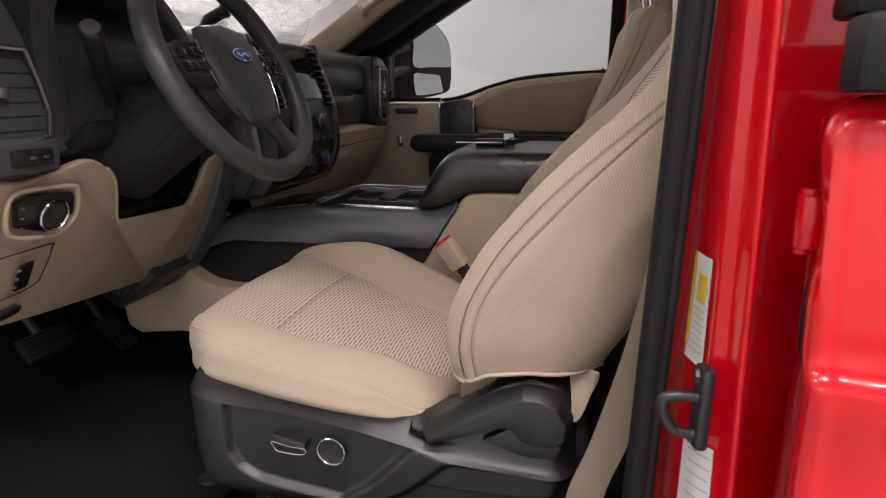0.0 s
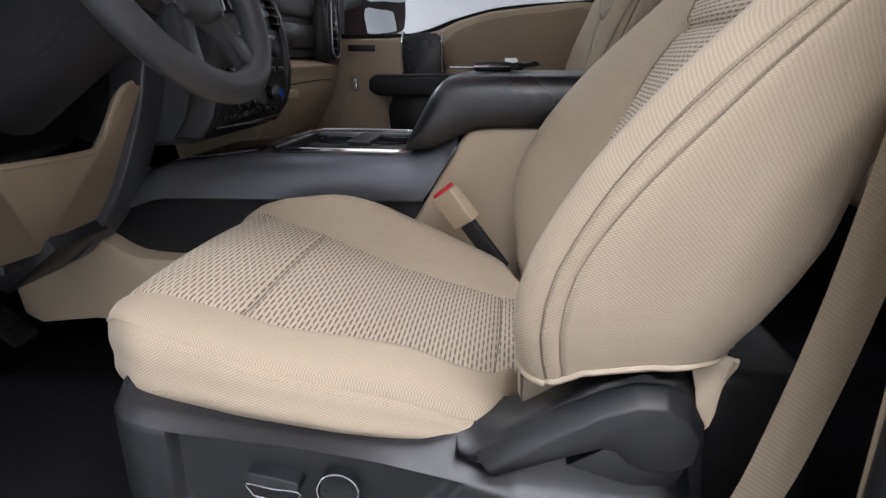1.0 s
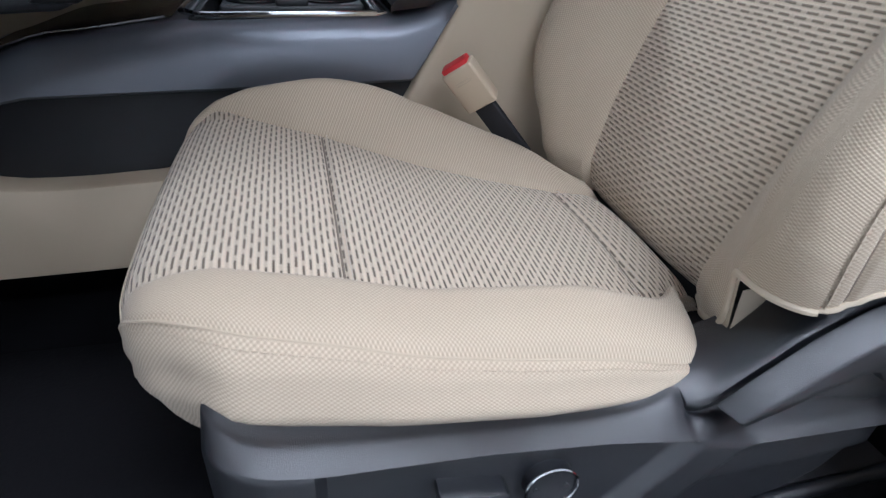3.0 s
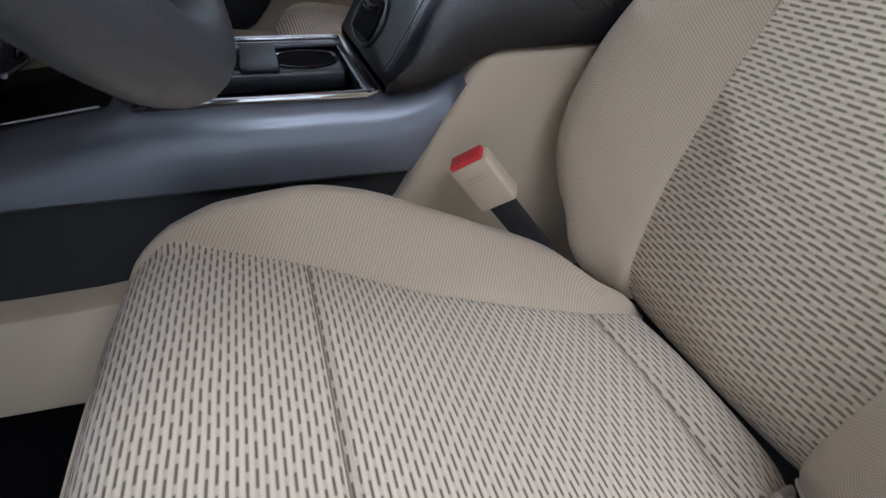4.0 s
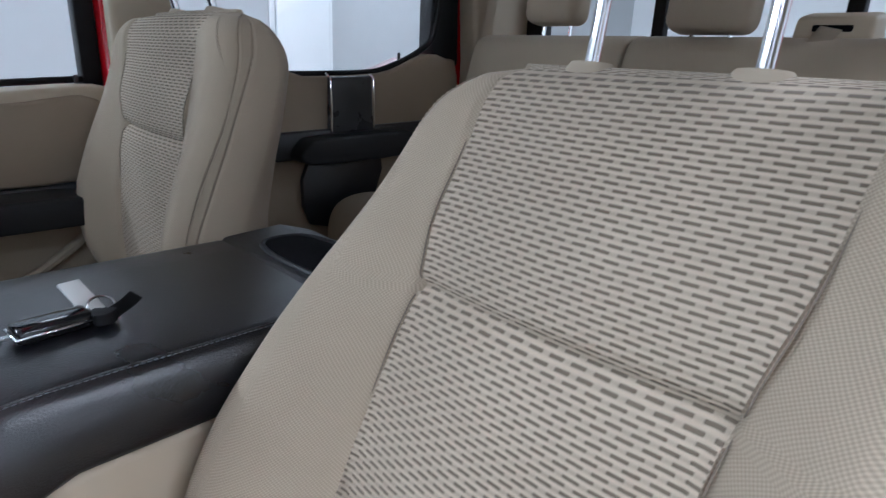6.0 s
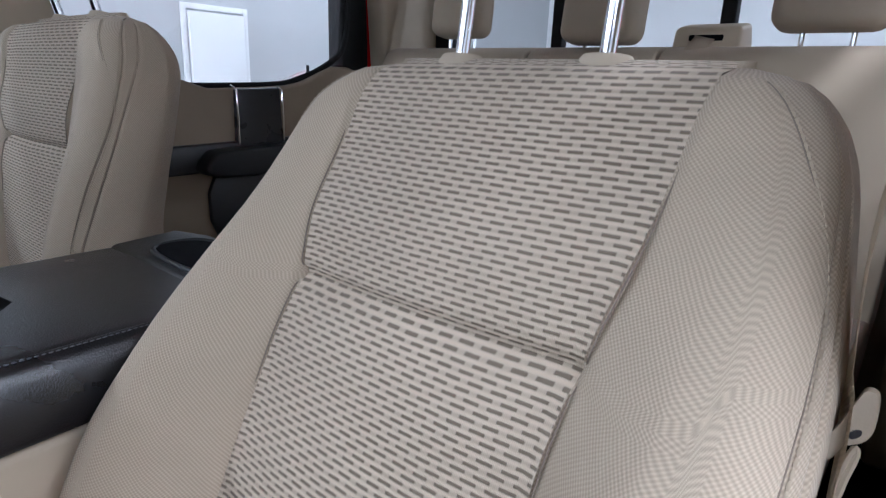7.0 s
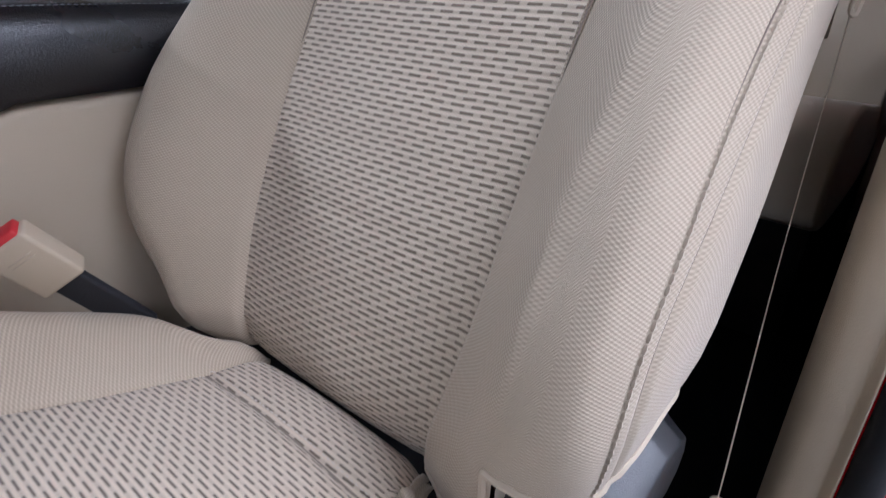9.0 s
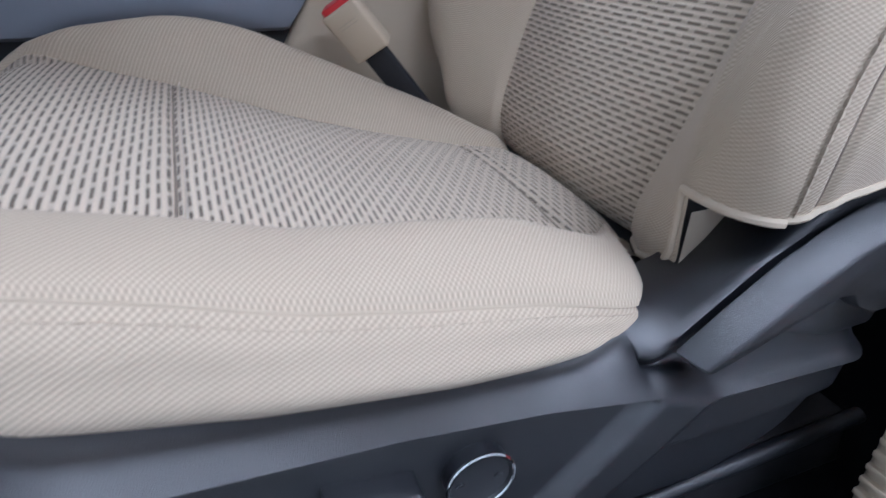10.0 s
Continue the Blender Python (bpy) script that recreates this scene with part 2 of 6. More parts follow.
def prism_bm(outline, axis, d0, d1, r=0.004, seg=2, warp=None):
    """An outline of two coordinates drawn out along an axis from d0 to d1, with rounded edges."""
    put = {"x": lambda p, d: (d, p[0], p[1]), "y": lambda p, d: (p[0], d, p[1]), "z": lambda p, d: (p[0], p[1], d)}[axis]
    bm = bmesh.new()
    a = [bm.verts.new(put(p, d0)) for p in outline]
    b = [bm.verts.new(put(p, d1)) for p in outline]
    bm.faces.new(a)
    bm.faces.new(b[::-1])
    for i in range(len(a)):
        k = (i + 1) % len(a)
        bm.faces.new([a[k], a[i], b[i], b[k]])
    bmesh.ops.recalc_face_normals(bm, faces=bm.faces)
    bevelled(bm, r, seg)
    if warp:
        for v in bm.verts:
            v.co = Vector(warp(v.co))
    return bm


def smooth_outline(points, n=6, closed=True):
    """Catmull-Rom through corner points."""
    out = []
    m = len(points)
    for i in range(m if closed else m - 1):
        p = [Vector(points[(i + k) % m] if closed else points[min(max(i + k, 0), m - 1)]) for k in (-1, 0, 1, 2)]
        for j in range(n):
            t = j / n
            out.append(tuple(0.5 * ((2 * p[1]) + (p[2] - p[0]) * t + (2 * p[0] - 5 * p[1] + 4 * p[2] - p[3]) * t * t + (3 * p[1] - p[0] - 3 * p[2] + p[3]) * t ** 3)))
    if not closed:
        out.append(tuple(points[-1]))
    return out


def tube_bm(path, r, sides=8, closed=False, flat=1.0, caps=True):
    """A round bar along a path of points; r may be a number or one for each point."""
    pts = [Vector(p) for p in path]
    n = len(pts)
    rs = [r] * n if isinstance(r, (int, float)) else r
    bm = bmesh.new()
    rings = []
    up = Vector((0.13, 0.21, 0.97))
    for i, p in enumerate(pts):
        d = (pts[(i + 1) % n] - pts[i - 1]) if closed else pts[min(i + 1, n - 1)] - pts[max(i - 1, 0)]
        d.normalize()
        a = up - d * up.dot(d)
        if a.length < 0.05:
            a = Vector((1, 0, 0)) - d * d.x
        a.normalize()
        up = a
        b = d.cross(a)
        rings.append([bm.verts.new(p + a * math.cos(2 * math.pi * k / sides) * rs[i] * flat + b * math.sin(2 * math.pi * k / sides) * rs[i]) for k in range(sides)])
    for i in range(n if closed else n - 1):
        k = (i + 1) % n
        for j in range(sides):
            bm.faces.new([rings[i][j], rings[i][(j + 1) % sides], rings[k][(j + 1) % sides], rings[k][j]])
    if caps and not closed:
        bm.faces.new(rings[0][::-1])
        bm.faces.new(rings[-1])
    return bm


def disc_bm(center, normal, profile, sides=32):
    """A turned shape: profile of (radius, height along normal)."""
    nrm = Vector(normal).normalized()
    a = nrm.orthogonal().normalized()
    b = nrm.cross(a)
    c = Vector(center)
    bm = bmesh.new()
    rings = [[bm.verts.new(c + nrm * h + (a * math.cos(2 * math.pi * k / sides) + b * math.sin(2 * math.pi * k / sides)) * max(r, 1e-4)) for k in range(sides)] for r, h in profile]
    for i in range(len(rings) - 1):
        for k in range(sides):
            bm.faces.new([rings[i][k], rings[i][(k + 1) % sides], rings[i + 1][(k + 1) % sides], rings[i + 1][k]])
    bm.faces.new(rings[0][::-1])
    bm.faces.new(rings[-1])
    return bm


def interp(x, table):
    """Smooth-ish reading from a table of (x, value)."""
    if x <= table[0][0]:
        return table[0][1]
    for (x0, y0), (x1, y1) in zip(table, table[1:]):
        if x <= x1:
            t = (x - x0) / (x1 - x0)
            t = t * t * (3 - 2 * t) * 0.5 + t * 0.5
            return y0 + (y1 - y0) * t
    return table[-1][1]


def lin(a, b, n):
    return [a + (b - a) * i / (n - 1) for i in range(n)]


def stitches_bm(path, step=0.0065, length=0.0048, r=0.0009):
    """Single thread stitches along a dense path."""
    bm = bmesh.new()
    pts = [Vector(p) for p in path]
    d, want = 0.0, 0.0
    for a, b in zip(pts, pts[1:]):
        seg = (b - a).length
        if seg < 1e-6:
            continue
        while want <= d + seg:
            c = a + (b - a) * ((want - d) / seg)
            dr = (b - a).normalized()
            h = dr * length / 2
            o = dr.orthogonal().normalized()
            o2 = dr.cross(o)
            ring0 = [bm.verts.new(c - h + (o * math.cos(k * 1.5708) + o2 * math.sin(k * 1.5708)) * r * 0.6) for k in range(4)]
            ringm = [bm.verts.new(c + (o * math.cos(k * 1.5708) + o2 * math.sin(k * 1.5708)) * r * 1.3) for k in range(4)]
            ring1 = [bm.verts.new(c + h + (o * math.cos(k * 1.5708) + o2 * math.sin(k * 1.5708)) * r * 0.6) for k in range(4)]
            for r0, r1 in ((ring0, ringm), (ringm, ring1)):
                for k in range(4):
                    bm.faces.new([r0[k], r0[(k + 1) % 4], r1[(k + 1) % 4], r1[k]])
            want += step
        d += seg
    return bm


def bump01(x, c, w):
    return math.exp(-((x - c) / w) ** 2)


def ribbon_bm(path, width_dirs, w, t=0.0012):
    """Webbing: a flat band along a path; its width runs along the given directions."""
    bm = bmesh.new()
    lay = bm.loops.layers.uv.new("UVMap")
    rows, d, last = [], 0.0, None
    for p, wd in zip(path, width_dirs):
        p, wd = Vector(p), Vector(wd).normalized()
        d += (p - last).length if last is not None else 0
        last = p
        rows.append((d, [bm.verts.new(p + wd * w * k) for k in (-0.5, -0.25, 0, 0.25, 0.5)]))
    for (d0, a), (d1, b) in zip(rows, rows[1:]):
        for k in range(4):
            f = bm.faces.new([a[k], a[k + 1], b[k + 1], b[k]])
            for lp, uvv in zip(f.loops, ((k * w / 4, d0), ((k + 1) * w / 4, d0), ((k + 1) * w / 4, d1), (k * w / 4, d1))):
                lp[lay].uv = uvv
    bmesh.ops.solidify(bm, geom=list(bm.faces), thickness=t)
    return bm


# ---- front seats ----
# the back: its centre line, where height gives the place of the front face
BACK_X = [(0.30, -0.085), (0.330, -0.108), (0.355, -0.128), (0.380, -0.126), (0.45, -0.102), (0.53, -0.070), (0.62, -0.027), (0.70, 0.025), (0.746, 0.053), (0.85, 0.109), (0.96, 0.170)]
BACK_TOP = 0.955
BACK_SEAM = [(0.33, 0.122), (0.38, 0.131), (0.47, 0.145), (0.60, 0.149), (0.70, 0.149), (0.75, 0.152), (0.83, 0.169), (0.96, 0.178)]
BACK_HALF = [(0.33, 0.205), (0.36, 0.228), (0.39, 0.241), (0.42, 0.251), (0.48, 0.266), (0.60, 0.274), (0.75, 0.276), (0.86, 0.272)]
BACK_BOLSTER = [(0.33, 0.028), (0.41, 0.052), (0.48, 0.092), (0.54, 0.106), (0.61, 0.102), (0.70, 0.085), (0.76, 0.059), (0.80, 0.036), (0.86, 0.016), (0.93, 0.006)]
BACK_DEPTH = [(0.33, 0.15), (0.435, 0.131), (0.48, 0.131), (0.54, 0.131), (0.62, 0.130), (0.72, 0.140), (0.85, 0.153), (0.96, 0.150)]
SPLIT = 0.746
SHAPE = {"bolster": 1.0, "depth": 1.0}      # the two seats are set differently


def lerp_table(x, table):
    if x <= table[0][0]:
        return table[0][1]
    for (x0, y0), (x1, y1) in zip(table, table[1:]):
        if x <= x1:
            return y0 + (y1 - y0) * (x - x0) / (x1 - x0)
    return table[-1][1]


def soft_table(x, table, w=0.025):
    return (lerp_table(x - w, table) + 2 * lerp_table(x, table) + lerp_table(x + w, table)) / 4


def back_half(z):
    w = soft_table(z, BACK_HALF)
    k = max(0.0, (z - 0.850) / (BACK_TOP - 0.850))
    return w * (1 - 0.30 * (1 - math.sqrt(max(0.0, 1 - k ** 2.6))))


def back_front(z, lat):
    """x of the front face at a height and a distance from the seat's middle."""
    half, seam = back_half(z), soft_table(z, BACK_SEAM)
    a = abs(lat)
    x = soft_table(z, BACK_X)
    t = min(1.0, max(0.0, (a - seam * 0.99) / max(0.01, half * 0.93 - seam * 0.99)))
    x -= SHAPE["bolster"] * soft_table(z, BACK_BOLSTER) * 1.03 * (0.45 * t + 0.30 * t * t * (3 - 2 * t) + 0.25 * t * (2 - t))
    e = max(0.0, (a / half - 0.78) / 0.22)
    x += 0.048 * (1 - math.sqrt(max(0.0, 1 - min(1.0, e) ** 2.2)))
    x += 0.006 * (a / 0.14) ** 2 * (a < seam) - 0.002
    x += 0.0060 * bump01(a, seam, 0.005)
    if a < seam + 0.002:
        x += 0.0115 * bump01(z, SPLIT, 0.008) - 0.009 * bump01(z, 0.70, 0.045) - 0.012 * bump01(z, 0.80, 0.05)
        x += 0.0018 * bump01(z, 0.515 + 0.03 * lat, 0.004) * (0.3 + bump01(lat, 0.02, 0.07))
    d = (z - (BACK_TOP - 0.045)) / 0.045
    if d > 0:
        x += 0.045 * (1 - math.sqrt(max(0.0, 1 - min(1, d) ** 2)))
    return x


def back_rear(z):
    x = soft_table(z, BACK_X) + SHAPE["depth"] * soft_table(z, BACK_DEPTH) + 0.01
    d = (z - (BACK_TOP - 0.10)) / 0.10
    if d > 0:
        x -= 0.085 * (1 - math.sqrt(max(0.0, 1 - min(1, d) ** 2)))
    return x


# the cushion
CUSH_TOP = [(-0.645, 0.400), (-0.640, 0.418), (-0.628, 0.437), (-0.600, 0.451), (-0.56, 0.450), (-0.475, 0.430), (-0.36, 0.394), (-0.28, 0.376), (-0.188, 0.358), (-0.155, 0.3545), (-0.138, 0.351), (-0.124, 0.342), (-0.114, 0.322), (-0.05, 0.29)]
NEAR_SEAM = [(-0.645, 0.140), (-0.636, 0.160), (-0.62, 0.175), (-0.60, 0.172), (-0.55, 0.174), (-0.475, 0.180), (-0.40, 0.181), (-0.314, 0.175), (-0.20, 0.156), (-0.157, 0.142), (-0.10, 0.115)]
FAR_SEAM = [(-0.645, 0.135), (-0.636, 0.158), (-0.62, 0.174), (-0.60, 0.176), (-0.55, 0.165), (-0.475, 0.151), (-0.38, 0.132), (-0.28, 0.113), (-0.188, 0.098), (-0.10, 0.092)]
CUSH_HALF = [(-0.645, 0.140), (-0.642, 0.157), (-0.636, 0.173), (-0.626, 0.189), (-0.612, 0.203), (-0.59, 0.217), (-0.55, 0.236), (-0.45, 0.248), (-0.30, 0.250), (-0.230, 0.248), (-0.205, 0.243), (-0.190, 0.232), (-0.180, 0.215), (-0.173, 0.193), (-0.165, 0.162), (-0.155, 0.145), (-0.10, 0.13)]
CUSH_BOLSTER = [(-0.655, 0.0), (-0.62, 0.010), (-0.55, 0.024), (-0.46, 0.042), (-0.38, 0.052), (-0.30, 0.046), (-0.24, 0.034), (-0.18, 0.022), (-0.12, 0.008)]


def cush_seam(x, sgn):
    """The sewn line lies further out on the door's side."""
    return soft_table(x, FAR_SEAM if sgn > 0 else NEAR_SEAM)


def cush_top(x, lat):
    half, seam = soft_table(x, CUSH_HALF, 0.008), cush_seam(x, 1 if lat > 0 else -1)
    a = abs(lat)
    z = soft_table(x, CUSH_TOP, 0.008)
    t = min(1.0, max(0.0, (a - seam * 0.96) / max(0.01, half * 0.80 - seam * 0.96)))
    rise = soft_table(x, CUSH_BOLSTER) * (0.40 + 0.60 * min(1.0, max(0.0, (x + 0.42) / 0.14)) if lat < 0 else 1.0)
    z += rise * (t * t * (3 - 2 * t))
    if lat > 0:
        z += 0.021 * t * bump01(x, -0.44, 0.12)
    e = max(0.0, (a / half - 0.70) / 0.30)
    z -= (0.014 + 0.5 * rise) * (1 - math.sqrt(max(0.0, 1 - min(1.0, e) ** 2)))
    z += 0.007 * (1 - (a / seam) ** 2) * (a < seam)
    z -= 0.0060 * bump01(a, seam, 0.005)
    if a < seam + 0.002:
        z -= (0.0060 * bump01(x, -0.475, 0.0045) + 0.0065 * bump01(x, -0.186 - 0.004 * (lat / 0.12) ** 2, 0.006)) * max(0.0, 1 - (a / seam) ** 6)
    return z


def make_seat(yc, dz, side, label, with_controls, dx=0.0, upright=0.0, cdx=0.0):
    """side: -1 when the door is towards smaller y."""
    S = thing("car_seat", (-0.3 + dx, yc, 0.13), label, "car seat", "front seats")

    back = [False]

    def P(x, lat, z):
        lean = upright * (z - 0.35) if back[0] else 0.0
        if not back[0]:
            x += cdx * min(1.0, max(0.0, (-0.10 - x) / 0.3))
        elif lat < -0.17 and z < 0.43:     # its foot too
            lat -= 0.024 * min(1.0, (0.43 - z) / 0.06) * min(1.0, (-lat - 0.17) / 0.03)
        if back[0] and lat < -0.225:     # the door-side bolster stands wider
            k = min(1.0, (-lat - 0.225) / 0.030)
            lat -= k * (2 - k) * soft_table(z, [(0.41, 0.027), (0.45, 0.028), (0.48, 0.025), (0.54, 0.022), (0.60, 0.019), (0.66, 0.014), (0.72, 0.012), (0.80, 0.010), (0.90, 0.0)])
        return Vector((x + dx - lean, yc - side * lat, z + dz))

    # lat is negative on the door's side
    def start(lat):
        return lerp_table(abs(lat), [(0.185, 0.340), (0.212, 0.358), (0.221, 0.366), (0.2245, 0.412), (0.229, 0.430), (0.262, 0.429), (0.28, 0.430)])

    def panel(c0, c1, s0, s1, n, m, lat_of, name, material, over_top):
        vs = lin(0, 1, m)
        us = lin(c0, c1, n)

        def zz(lat, v):
            lo = start(lat) if s0 is None else s0
            return lo + (s1 - lo) * v

        def f(c, v):
            if v <= 1:
                lat = lat_of(c, 0.45)
                z = zz(lat, v)
                lat = lat_of(c, z)
                return P(back_front(z, lat), lat, z)
            lat = lat_of(c, BACK_TOP)
            x0, x1 = back_front(BACK_TOP, lat), back_rear(BACK_TOP)
            return P(x0 + (x1 - x0) * (v - 1), lat, BACK_TOP + 0.006 * math.sin(math.pi * (v - 1)))

        across = {}

        def arc(z):
            key = round(z, 4)
            if key not in across:
                pts = [Vector((back_front(z, lat_of(c, z)), lat_of(c, z))) for c in us]
                run = [0.0]
                for a, b in zip(pts, pts[1:]):
                    run.append(run[-1] + math.copysign((b - a).length, b.y - a.y))
                across[key] = dict(zip(us, run))
            return across[key]

        def uv(c, v):
            z = (s0 if s0 is not None else 0.335) * (1 - min(v, 1)) + s1 * min(v, 1)
            u = lat_of(c, z) if material is M_DASH else soft_table(z, BACK_SEAM) + arc(z)[c]
            return (u + 0.5, z * 1.07 + max(0, v - 1) * 0.07)

        rows = vs + ([1 + q for q in (0.2, 0.4, 0.6, 0.8, 1.0)] if over_top else [])
        return part(name, grid_bm(f, us, rows, uv), material, S)

    def lat_mid(c, z):
        return c * soft_table(z, BACK_SEAM)

    def lat_bol(sgn):
        def f(c, z):
            s, h = soft_table(z, BACK_SEAM), back_half(z) * 0.99
            return sgn * (s + (h - s) * c)
        return f

    back[0] = True
    panel(-1, 1, None, SPLIT, 33, 70, lat_mid, "backrest_lower_panel", M_DASH, False)
    panel(-1, 1, SPLIT, BACK_TOP, 33, 44, lat_mid, "backrest_upper_panel", M_DASH, True)
    for sgn in (-1, 1):
        panel(0, 1, None, BACK_TOP, 48, 90, lat_bol(sgn), "backrest_bolster", M_FAB, True)

        # the side of the back, from the front edge to the rear
        def second(z):
            return soft_table(z, [(0.42, 0.088), (0.48, 0.085), (0.54, 0.076), (0.58, 0.088), (0.62, 0.116), (0.66, 0.134), (0.72, 0.140), (0.80, 0.135), (0.86, 0.18), (0.95, 0.34)])

        def seam_t(z):
            return soft_table(z, [(0.42, 0.006), (0.62, 0.006), (0.70, 0.020), (0.78, 0.045), (0.90, 0.060)])

        def side_lat(t, z):
            low = min(1.0, max(0.0, (0.72 - z) / 0.16))
            swell = math.sin(math.pi * min(1, t * 1.25))
            full = math.sin(math.pi / 2 * min(1.0, t / 0.45)) - 0.30 * max(0.0, (t - 0.45) / 0.55) ** 2
            swell += (full - swell) * low
            if sgn < 0:        # the door side swells out at once behind the seam
                swell = max(swell, math.sin(math.pi / 2 * min(1.0, t / 0.24)) * (t < 0.45))
            out = (0.050 - 0.008 * min(1.0, max(0.0, (0.66 - z) / 0.16))) * max(0.0, min(1.0, (0.93 - z) / 0.16))
            return back_half(z) * (0.99 + out * swell - (0.25 - 0.10 * low) * (max(0, t - 0.55) / 0.45) ** 1.6)

        def hem_lift(t):
            return soft_table(t, [(0.0, 0.0), (0.09, 0.006), (0.16, 0.017), (0.50, 0.027), (0.75, 0.026), (1.0, 0.018)], 0.03)

        def side_pt(t, z, sgn=sgn):
            h = back_half(z)
            zf = z
            x0, x1 = back_front(zf, h * 0.99), back_rear(z)
            lat = side_lat(t, z)
            lat -= 0.0025 * bump01(t, seam_t(z), 0.014) + 0.0034 * bump01(t, second(z), 0.014)
            zz = z + hem_lift(t) * max(0.0, (0.52 - z) / 0.09)
            return P(x0 + (x1 - x0) * t, sgn * lat, zz)

        zs = lin(0.430, 0.50, 20) + lin(0.505, BACK_TOP, 46)
        part("backrest_side", grid_bm(side_pt, lin(0, 0.20, 32) + lin(0.22, 0.60, 20) + [.65, .7, .75, .8, .85, .9, .95, 1], zs,
                                     lambda t, z: (t * 0.21, z * 1.12)), M_FAB, S)
        # thread along the bolster's edge, running inwards over the upper corner
        def seam_pt(z, off=0.0):
            k = min(1.0, max(0.0, (z - 0.78) / 0.17))
            k = k * k * (3 - 2 * k)
            a = side_pt(seam_t(z) + off, z) + Vector((0, -side * sgn * 0.0006, 0))
            lat = back_half(z) * (0.995 - 0.075 * k) + off * 0.10
            b = P(back_front(z, lat) - 0.0004, sgn * lat, z)
            m = min(1.0, max(0.0, (z - 0.76) / 0.15))
            return a.lerp(b, m * m * (3 - 2 * m))

        zs2 = lin(0.432, 0.945, 170)
        part("stitching", stitches_bm([seam_pt(z, 0.014) for z in zs2], 0.0066, 0.0056, 0.0013), M_FAB, S)
        part("seam_groove", tube_bm([seam_pt(z) for z in zs2], 0.0006, 5), M_SEAM_SHADE, S)
        part("seam_groove", tube_bm([side_pt(second(z), z) + Vector((0, -side * sgn * 0.0004, 0)) for z in lin(0.432, 0.90, 120)], 0.0007, 5), M_SEAM_SHADE, S)
        hem = [side_pt(t, 0.430) for t in lin(0, 1, 32)]
        part("hem", tube_bm(hem, 0.0032, 6), M_PIPE, S)
        hem = []
        for c in lin(0, 1, 60)[4:]:
            z = start(lat_bol(sgn)(c, 0.5))
            lat = lat_bol(sgn)(c, z)
            hem.append(P(back_front(z, lat), lat, z))
        if sgn < 0:
            part("hem", tube_bm(hem, 0.0034, 8), M_PIPE, S)
            # the turned-in lining behind the notch at the foot
            part("flap_lining", grid_bm(lambda u, v: Vector((-0.160 + 0.050 * u + dx, yc + side * (0.2235 - 0.012 * u), 0.362 + 0.052 * v - 0.006 * u + dz)), lin(0, 1, 5), lin(0, 1, 6), lambda u, v: (u * 0.05, v * 0.05)), M_PIPE, S)
    part("backrest_rear", grid_bm(lambda c, z: P(back_rear(z), c * side_lat(1.0, z), z + 0.018 * max(0.0, (0.52 - z) / 0.09)), lin(-1, 1, 9), lin(0.430, BACK_TOP, 20), lambda c, z: (c * .24, z)), M_FAB, S)
    # seam lines of the centre panel
    for sgn in (-1, 1):
        path = [P(back_front(z, sgn * soft_table(z, BACK_SEAM)) - 0.0008, sgn * (soft_table(z, BACK_SEAM) + 0.003), z) for z in lin(0.345, 0.945, 170)]
        part("panel_seam", tube_bm(path, 0.0008, 5), M_SEAM_SHADE, S)

    # cushion: middle, two bolsters, front and side skirt
    back[0] = False
    def mid(c, x):
        lat = c * cush_seam(x, 1 if c > 0 else -1)
        return P(x, lat, cush_top(x, lat))

    xs = [-0.645, -0.6436, -0.6415, -0.638, -0.633, -0.627, -0.619, -0.609, -0.595, -0.58]
    xa = xs + lin(-0.565, -0.487, 10) + [-0.481, -0.478, -0.475]
    part("cushion_front_panel", grid_bm(mid, lin(-1, 1, 31), xa, lambda c, x: (c * cush_seam(x, c) + 0.5, x * 1.05 + 2)), M_DASH_SEAT, S)
    xb = [-0.475, -0.472, -0.469] + lin(-0.464, -0.235, 25) + lin(-0.225, -0.165, 18) + lin(-0.155, -0.07, 9)
    part("cushion_seat_panel", grid_bm(mid, lin(-1, 1, 31), xb, lambda c, x: (c * cush_seam(x, c) + 0.5, x * 1.05 + 2)), M_DASH_SEAT, S)
    for x0, bow, w in ((-0.475, 0.0, 0.975), (-0.186, 0.004, 0.96)):
        pts = []
        for c in lin(-w, w, 50):
            lat = c * cush_seam(x0, 1 if c > 0 else -1)
            x = x0 - bow * (lat / 0.12) ** 2
            pts.append(P(x, lat, cush_top(x, lat) + 0.0002))
        part("cushion_seam", tube_bm(pts, 0.0011, 5), M_SEAM_SHADE, S)
        for off in (-0.006, 0.006):
            part("stitching", stitches_bm([q + Vector((off, 0, 0.0030)) for q in pts], 0.006, 0.0042, 0.0006), M_THREAD, S)
    xall = xs + lin(-0.565, -0.24, 36) + lin(-0.235, -0.158, 24) + lin(-0.150, -0.10, 5)
    for sgn in (-1, 1):
        def bol(c, x, sgn=sgn):
            s, h = cush_seam(x, sgn), soft_table(x, CUSH_HALF, 0.008)
            lat = sgn * (s + (h - s) * c)
            return P(x, lat, cush_top(x, lat))
        part("cushion_bolster", grid_bm(bol, lin(0, 1, 20), xall, lambda c, x: (c * 0.09 + 0.1, x * 1.02 + 2)), M_FAB, S)

    # the skirt runs round from the rear of one side over the front to the rear of the other
    loop = []
    for x in lin(-0.12, -0.152, 4) + lin(-0.158, -0.235, 22) + lin(-0.245, -0.60, 32):
        loop.append((x, -soft_table(x, CUSH_HALF, 0.008)))
